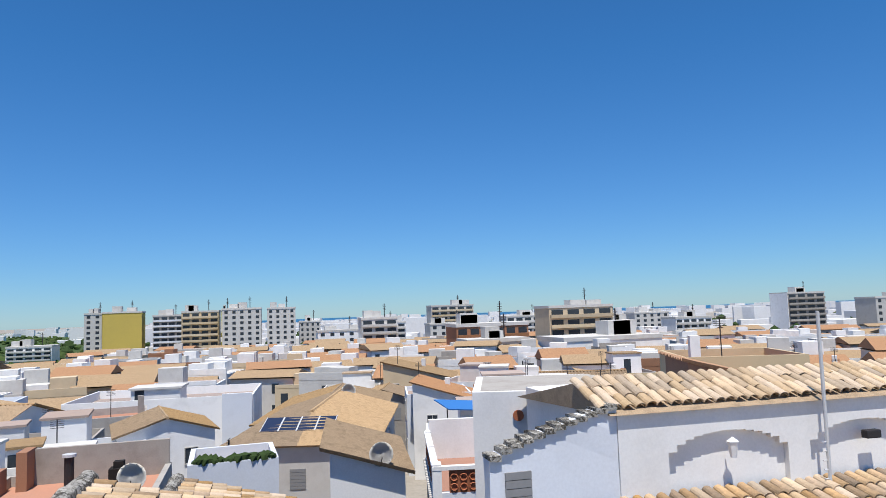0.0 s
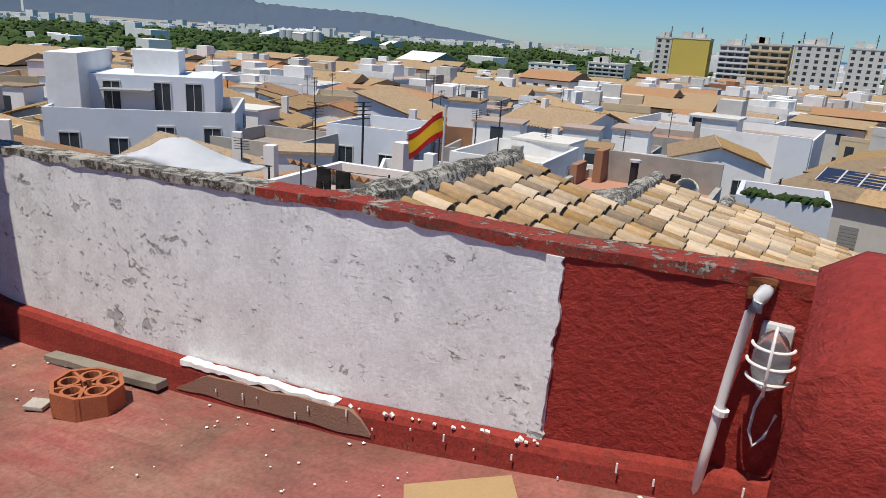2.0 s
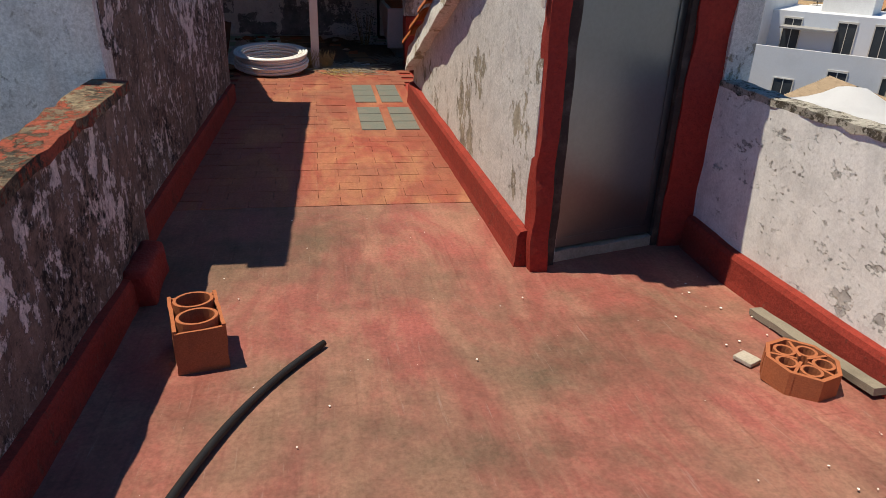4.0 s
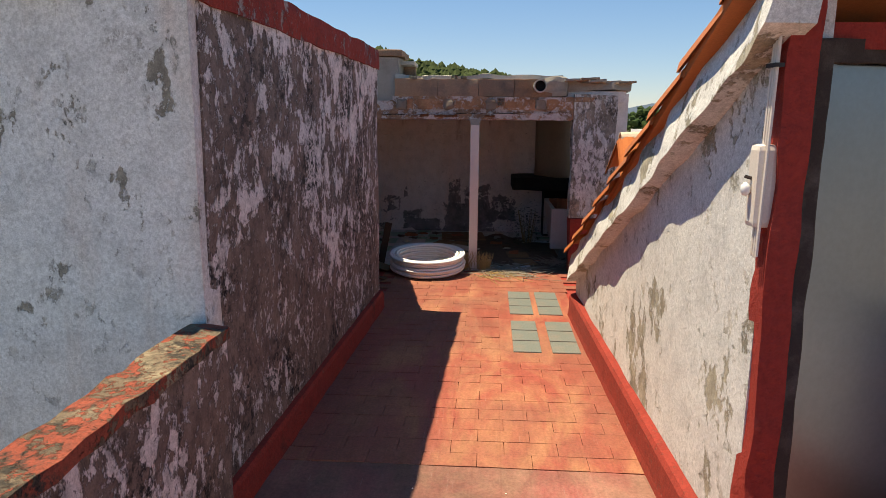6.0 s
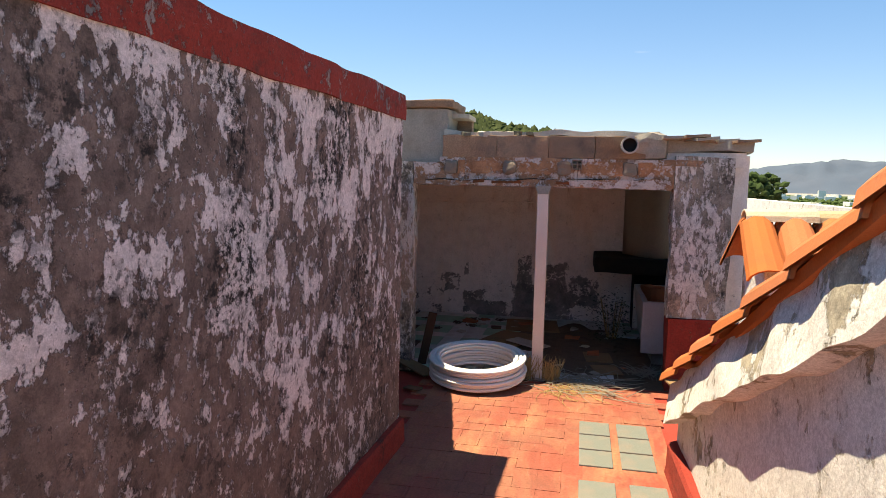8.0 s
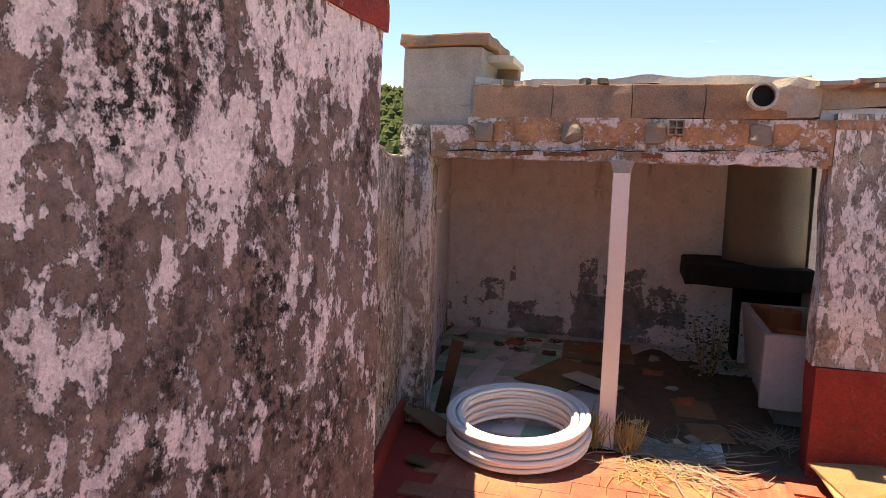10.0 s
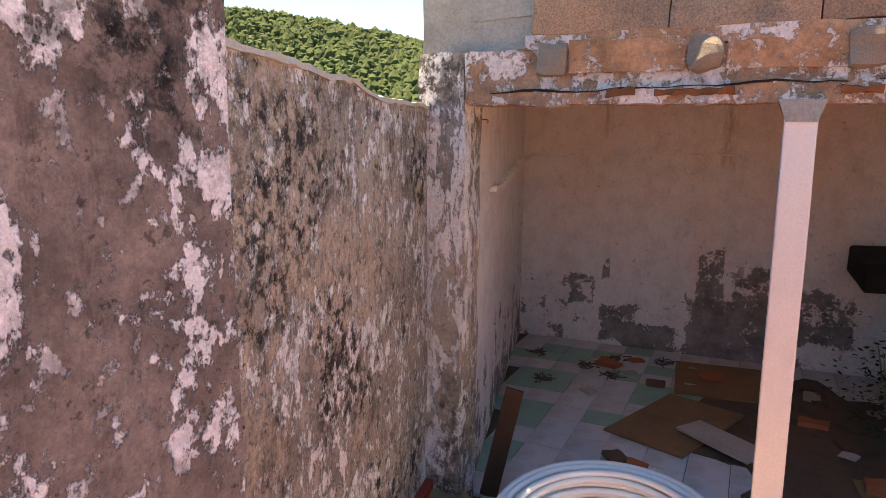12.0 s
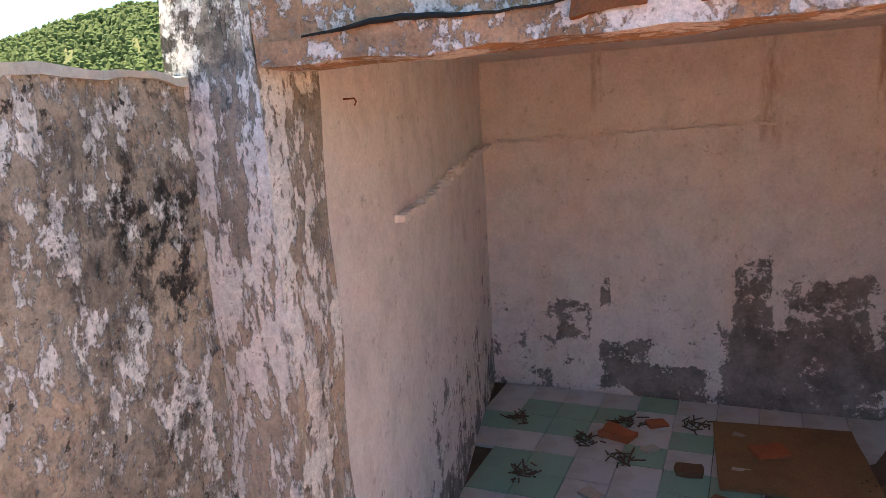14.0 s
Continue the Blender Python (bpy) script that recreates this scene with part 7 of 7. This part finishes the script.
aw = thing("awning", "bright blue awning over a roof terrace", "awning", (8.6, 32.6, -2.75), bm=boxed(-1.3, 1.3, -0.9, 0.9, 0, 0.05, m=pose(0, 0, 0, 8, 6, 10)), mat=M_BLUE)
for x in (-1.1, 1.1):
    part("post", tubed([(x, -0.7, -2.2), (x, -0.7, 0.0)], 0.03, 6), M_IRON, aw)
shed = block(-152, 252, 34, 16, -11.0, "gable", M_GREYW, R, rz=88, roofmat=M_WHITE, extras=False, windows=False, label="large white-roofed warehouse beyond the town")
for x, y, w, d, z in ((-600, 700, 36, 20, -9), (-515, 700, 40, 14, -13), (-430, 640, 36, 12, -14), (-720, 780, 60, 20, -14)):
    block(x, y, w, d, z, "gable", M_OFFWHITE, R, rz=85, roofmat=M_WHITE, extras=False, windows=False, label="white industrial shed on the plain")
for k in range(6):
    thing("silo", "grey metal silo on the plain", "silo", (-632 + 11 * k, 690, -19), group="silos", bm=tubed([(0, 0, 0), (0, 0, 13), (0, 0, 16)], [5, 5, 0.5], 12), mat=M_GREYPVC)

# the rest of the old town, house by house
placed = list(taken)
kinds = ("flat", "flat", "flat", "flat", "gable", "gable", "mono")
walls = (M_WHITE, M_WHITE, M_WHITE, M_WHITE, M_OFFWHITE, M_OFFWHITE, M_BLUEW, M_CREAMW, M_GREYW, M_BRICKW)
FARM = (M_WHITE, M_OFFWHITE, M_CREAMW, M_BRICKW, M_ROOFT, M_ROOFR, M_PINKT, M_PANE, M_GREYW)
far_v, far_f, far_m = [], [], []


def far_box(m, x0, x1, y0, y1, z0, z1, k, ridge=0.0):
    """One simple solid of the far town; with a ridge its top becomes a pitched roof."""
    i = len(far_v)
    far_v.extend(tuple(m @ Vector(p)) for p in ((x0, y0, z0), (x1, y0, z0), (x1, y1, z0), (x0, y1, z0), (x0, y0, z1), (x1, y0, z1), (x1, y1, z1), (x0, y1, z1)))
    if ridge:
        far_v.extend(tuple(m @ Vector(p)) for p in ((x0, (y0 + y1) / 2, z1 + ridge), (x1, (y0 + y1) / 2, z1 + ridge)))
        fs = ((0, 3, 2, 1), (4, 5, 9, 8), (7, 8, 9, 6), (4, 8, 7), (5, 6, 9), (4, 7, 6, 5))
    else:
        fs = ((0, 1, 5, 4), (1, 2, 6, 5), (2, 3, 7, 6), (3, 0, 4, 7), (4, 5, 6, 7))
    far_f.extend([j + i for j in f] for f in fs)
    far_m.extend([k] * len(fs))


def far_house(x, y, w, dep, z1, rz, rnd):
    m, k = pose(x, y, 0, 0, 0, rz), rnd.choice((0, 0, 0, 0, 1, 1, 2, 3, 8))
    far_box(m, -w / 2, w / 2, -dep / 2, dep / 2, -19.5, z1, k)
    if rnd.random() < 0.5:
        far_box(m, -w / 2 - 0.3, w / 2 + 0.3, -dep / 2 - 0.3, dep / 2 + 0.3, z1 + 0.02, z1 + 0.2, rnd.choice((4, 4, 5)), rnd.uniform(0.8, 1.6))
    else:
        far_box(m, -w / 2 + 0.3, w / 2 - 0.3, -dep / 2 + 0.3, dep / 2 - 0.3, z1 - 0.1, z1 + 0.05, rnd.choice((6, 6, 1, 5)))
        far_box(m, -w / 2, w / 2, -dep / 2, -dep / 2 + 0.25, z1 - 0.1, z1 + rnd.uniform(0.3, 1.1), k)
        for _ in range(rnd.choice((1, 2, 2))):
            bx, by = rnd.uniform(-w / 3, w / 3), rnd.uniform(-dep / 4, dep / 4)
            far_box(m, bx - 1.5, bx + 1.5, by - 1.4, by + 1.4, z1, z1 + rnd.uniform(1.4, 2.7), rnd.choice((0, 0, k, 1)))
    for q in range(int(w / 2.6)):
        for r in range(2):
            if rnd.random() < 0.8:
                u = -w / 2 + 1.3 + 2.6 * q
                far_box(m, u - 0.5, u + 0.5, -dep / 2 - 0.03, -dep / 2 + 0.2, z1 - 2.1 - 3 * r, z1 - 0.7 - 3 * r, 7)


count = 0
for ring in range(34):
    d0 = 17 * 1.095 ** ring
    if d0 > 330:
        break
    size = 5.4 + d0 * 0.03
    n = int(radians(146) * d0 / size)
    for k in range(n):
        a = radians(-88 + 146 * (k + 0.5 + R.uniform(-0.2, 0.2)) / n)
        d = d0 * R.uniform(0.97, 1.04)
        x, y = d * math.sin(a) - 1, d * math.cos(a)
        w, dep = size * R.uniform(0.72, 1.12), size * R.uniform(0.8, 1.2)
        if any((x - p) ** 2 + (y - q) ** 2 < (s + 0.5 * w) ** 2 for p, q, s in placed if s):
            continue
        # the street that runs off between the houses
        if 12 < y < 60 and abs(x - (1.2 + 0.13 * y)) < 2.2:
            continue
        if a < radians(-15) and d > 235 + 40 * noise.noise(Vector((a * 6, 0, 0))):
            continue
        z1 = -5.7 - 0.016 * d + R.gauss(0, 0.75) - (1.2 if d < 30 else 0)
        kind = R.choice(kinds)
        if d > 92:
            far_house(x, y, w, dep, z1, math.degrees(-a) * 0.4 + R.gauss(-6, 9), R)
            continue
        house(x, y, w, dep, z1, kind, R.choice(walls), R, rz=math.degrees(-a) * 0.75 + R.choice((0, 0, 90, 0)) * (kind == "gable") + R.gauss(-6, 7), sides=("s",) if d > 90 else ("s", "e" if x < 0 else "w"), windows=d < 240)
        count += 1
me = bpy.data.meshes.new("far_houses")
me.from_pydata(far_v, [], far_f)
for m in FARM:
    me.materials.append(m)
me.polygons.foreach_set("material_index", far_m)
tagged(new("far_houses", me), "far white and ochre houses of the old town", "house", kind="stuff")
# far low houses and blocks along the coast and on the plain
rf = random.Random(5)
bm = bmesh.new()
for k in range(1400):
    a, d = rf.uniform(-80, 62), rf.uniform(430, 2100)
    if a < -14 and d < 1250 and rf.random() < 0.96:
        continue
    s = rf.uniform(5, 16)
    x, y = d * math.sin(radians(a)), d * math.cos(radians(a))
    h = rf.uniform(4, 8) if rf.random() < 0.86 else rf.uniform(10, 17)
    box(bm, -s, s, -s * 0.6, s * 0.6, 0, h, m=pose(x, y, -18.6, 0, 0, rf.uniform(-30, 30)))
tagged(thing("far_town", "white houses scattered far over the plain and coast", "house", bm=bm, mat=M_WHITE), kind="stuff")


def greens(r):
    a, d = r.uniform(-60, 60), r.uniform(120, 900)
    return (d * math.sin(radians(a)), d * math.cos(radians(a)), -18.5 if d > 250 else -17)


me = lumps(33, 700, greens, 3.4, 1.0)
me.materials.append(M_CROWN)
tagged(new("street_trees", me), "dark green trees among the far houses", "tree", kind="stuff")

# ---- floor pieces, last ----
tile_m = [mesh_of("tile", boxed(-0.0692, 0.0692, -0.139, 0.139, -0.014, 0.0, bevel=0.002), M_TILE)]
rr = random.Random(91)
row, x = 0, -4.86
while x > -9.3:
    y = -0.84 + (0.14 if row % 2 else 0.0)
    while y < 1.02:
        over = any(abs(x - px) < 0.2 and abs(y - py) < 0.24 for px, py in panes)
        if not over:
            ob = part("tile", tile_m[0], None, PASSAGE)
            ob.matrix_basis = pose(x, y, rr.uniform(-0.002, 0.0015), rr.uniform(-0.4, 0.4), rr.uniform(-0.4, 0.4), rr.uniform(-0.4, 0.4))
        y += 0.28
    x -= 0.1402
    row += 1
froom = bpy.data.objects["floor_room"]
wt_m, gt_m = (mesh_of("tile", boxed(-0.0985, 0.0985, -0.0985, 0.0985, -0.018, 0.0, bevel=0.002), m) for m in (M_WTILE, M_GTILE))
for i in range(14):
    for j in range(16):
        x, y = -9.52 - 0.2 * i, -1.82 + 0.2 * j
        if y < -1.2 - 0.225 * (-9.5 - x) + 0.02 or (y > 0.75 and x > -11.5):
            continue
        green = (j in (2, 3) and i % 3 != 1) or rr.random() < 0.22
        ob = part("tile", gt_m if green else wt_m, None, froom)
        ob.matrix_basis = pose(x, y, rr.uniform(-0.002, 0.002), rr.uniform(-0.3, 0.3), rr.uniform(-0.3, 0.3), rr.uniform(-0.4, 0.4))
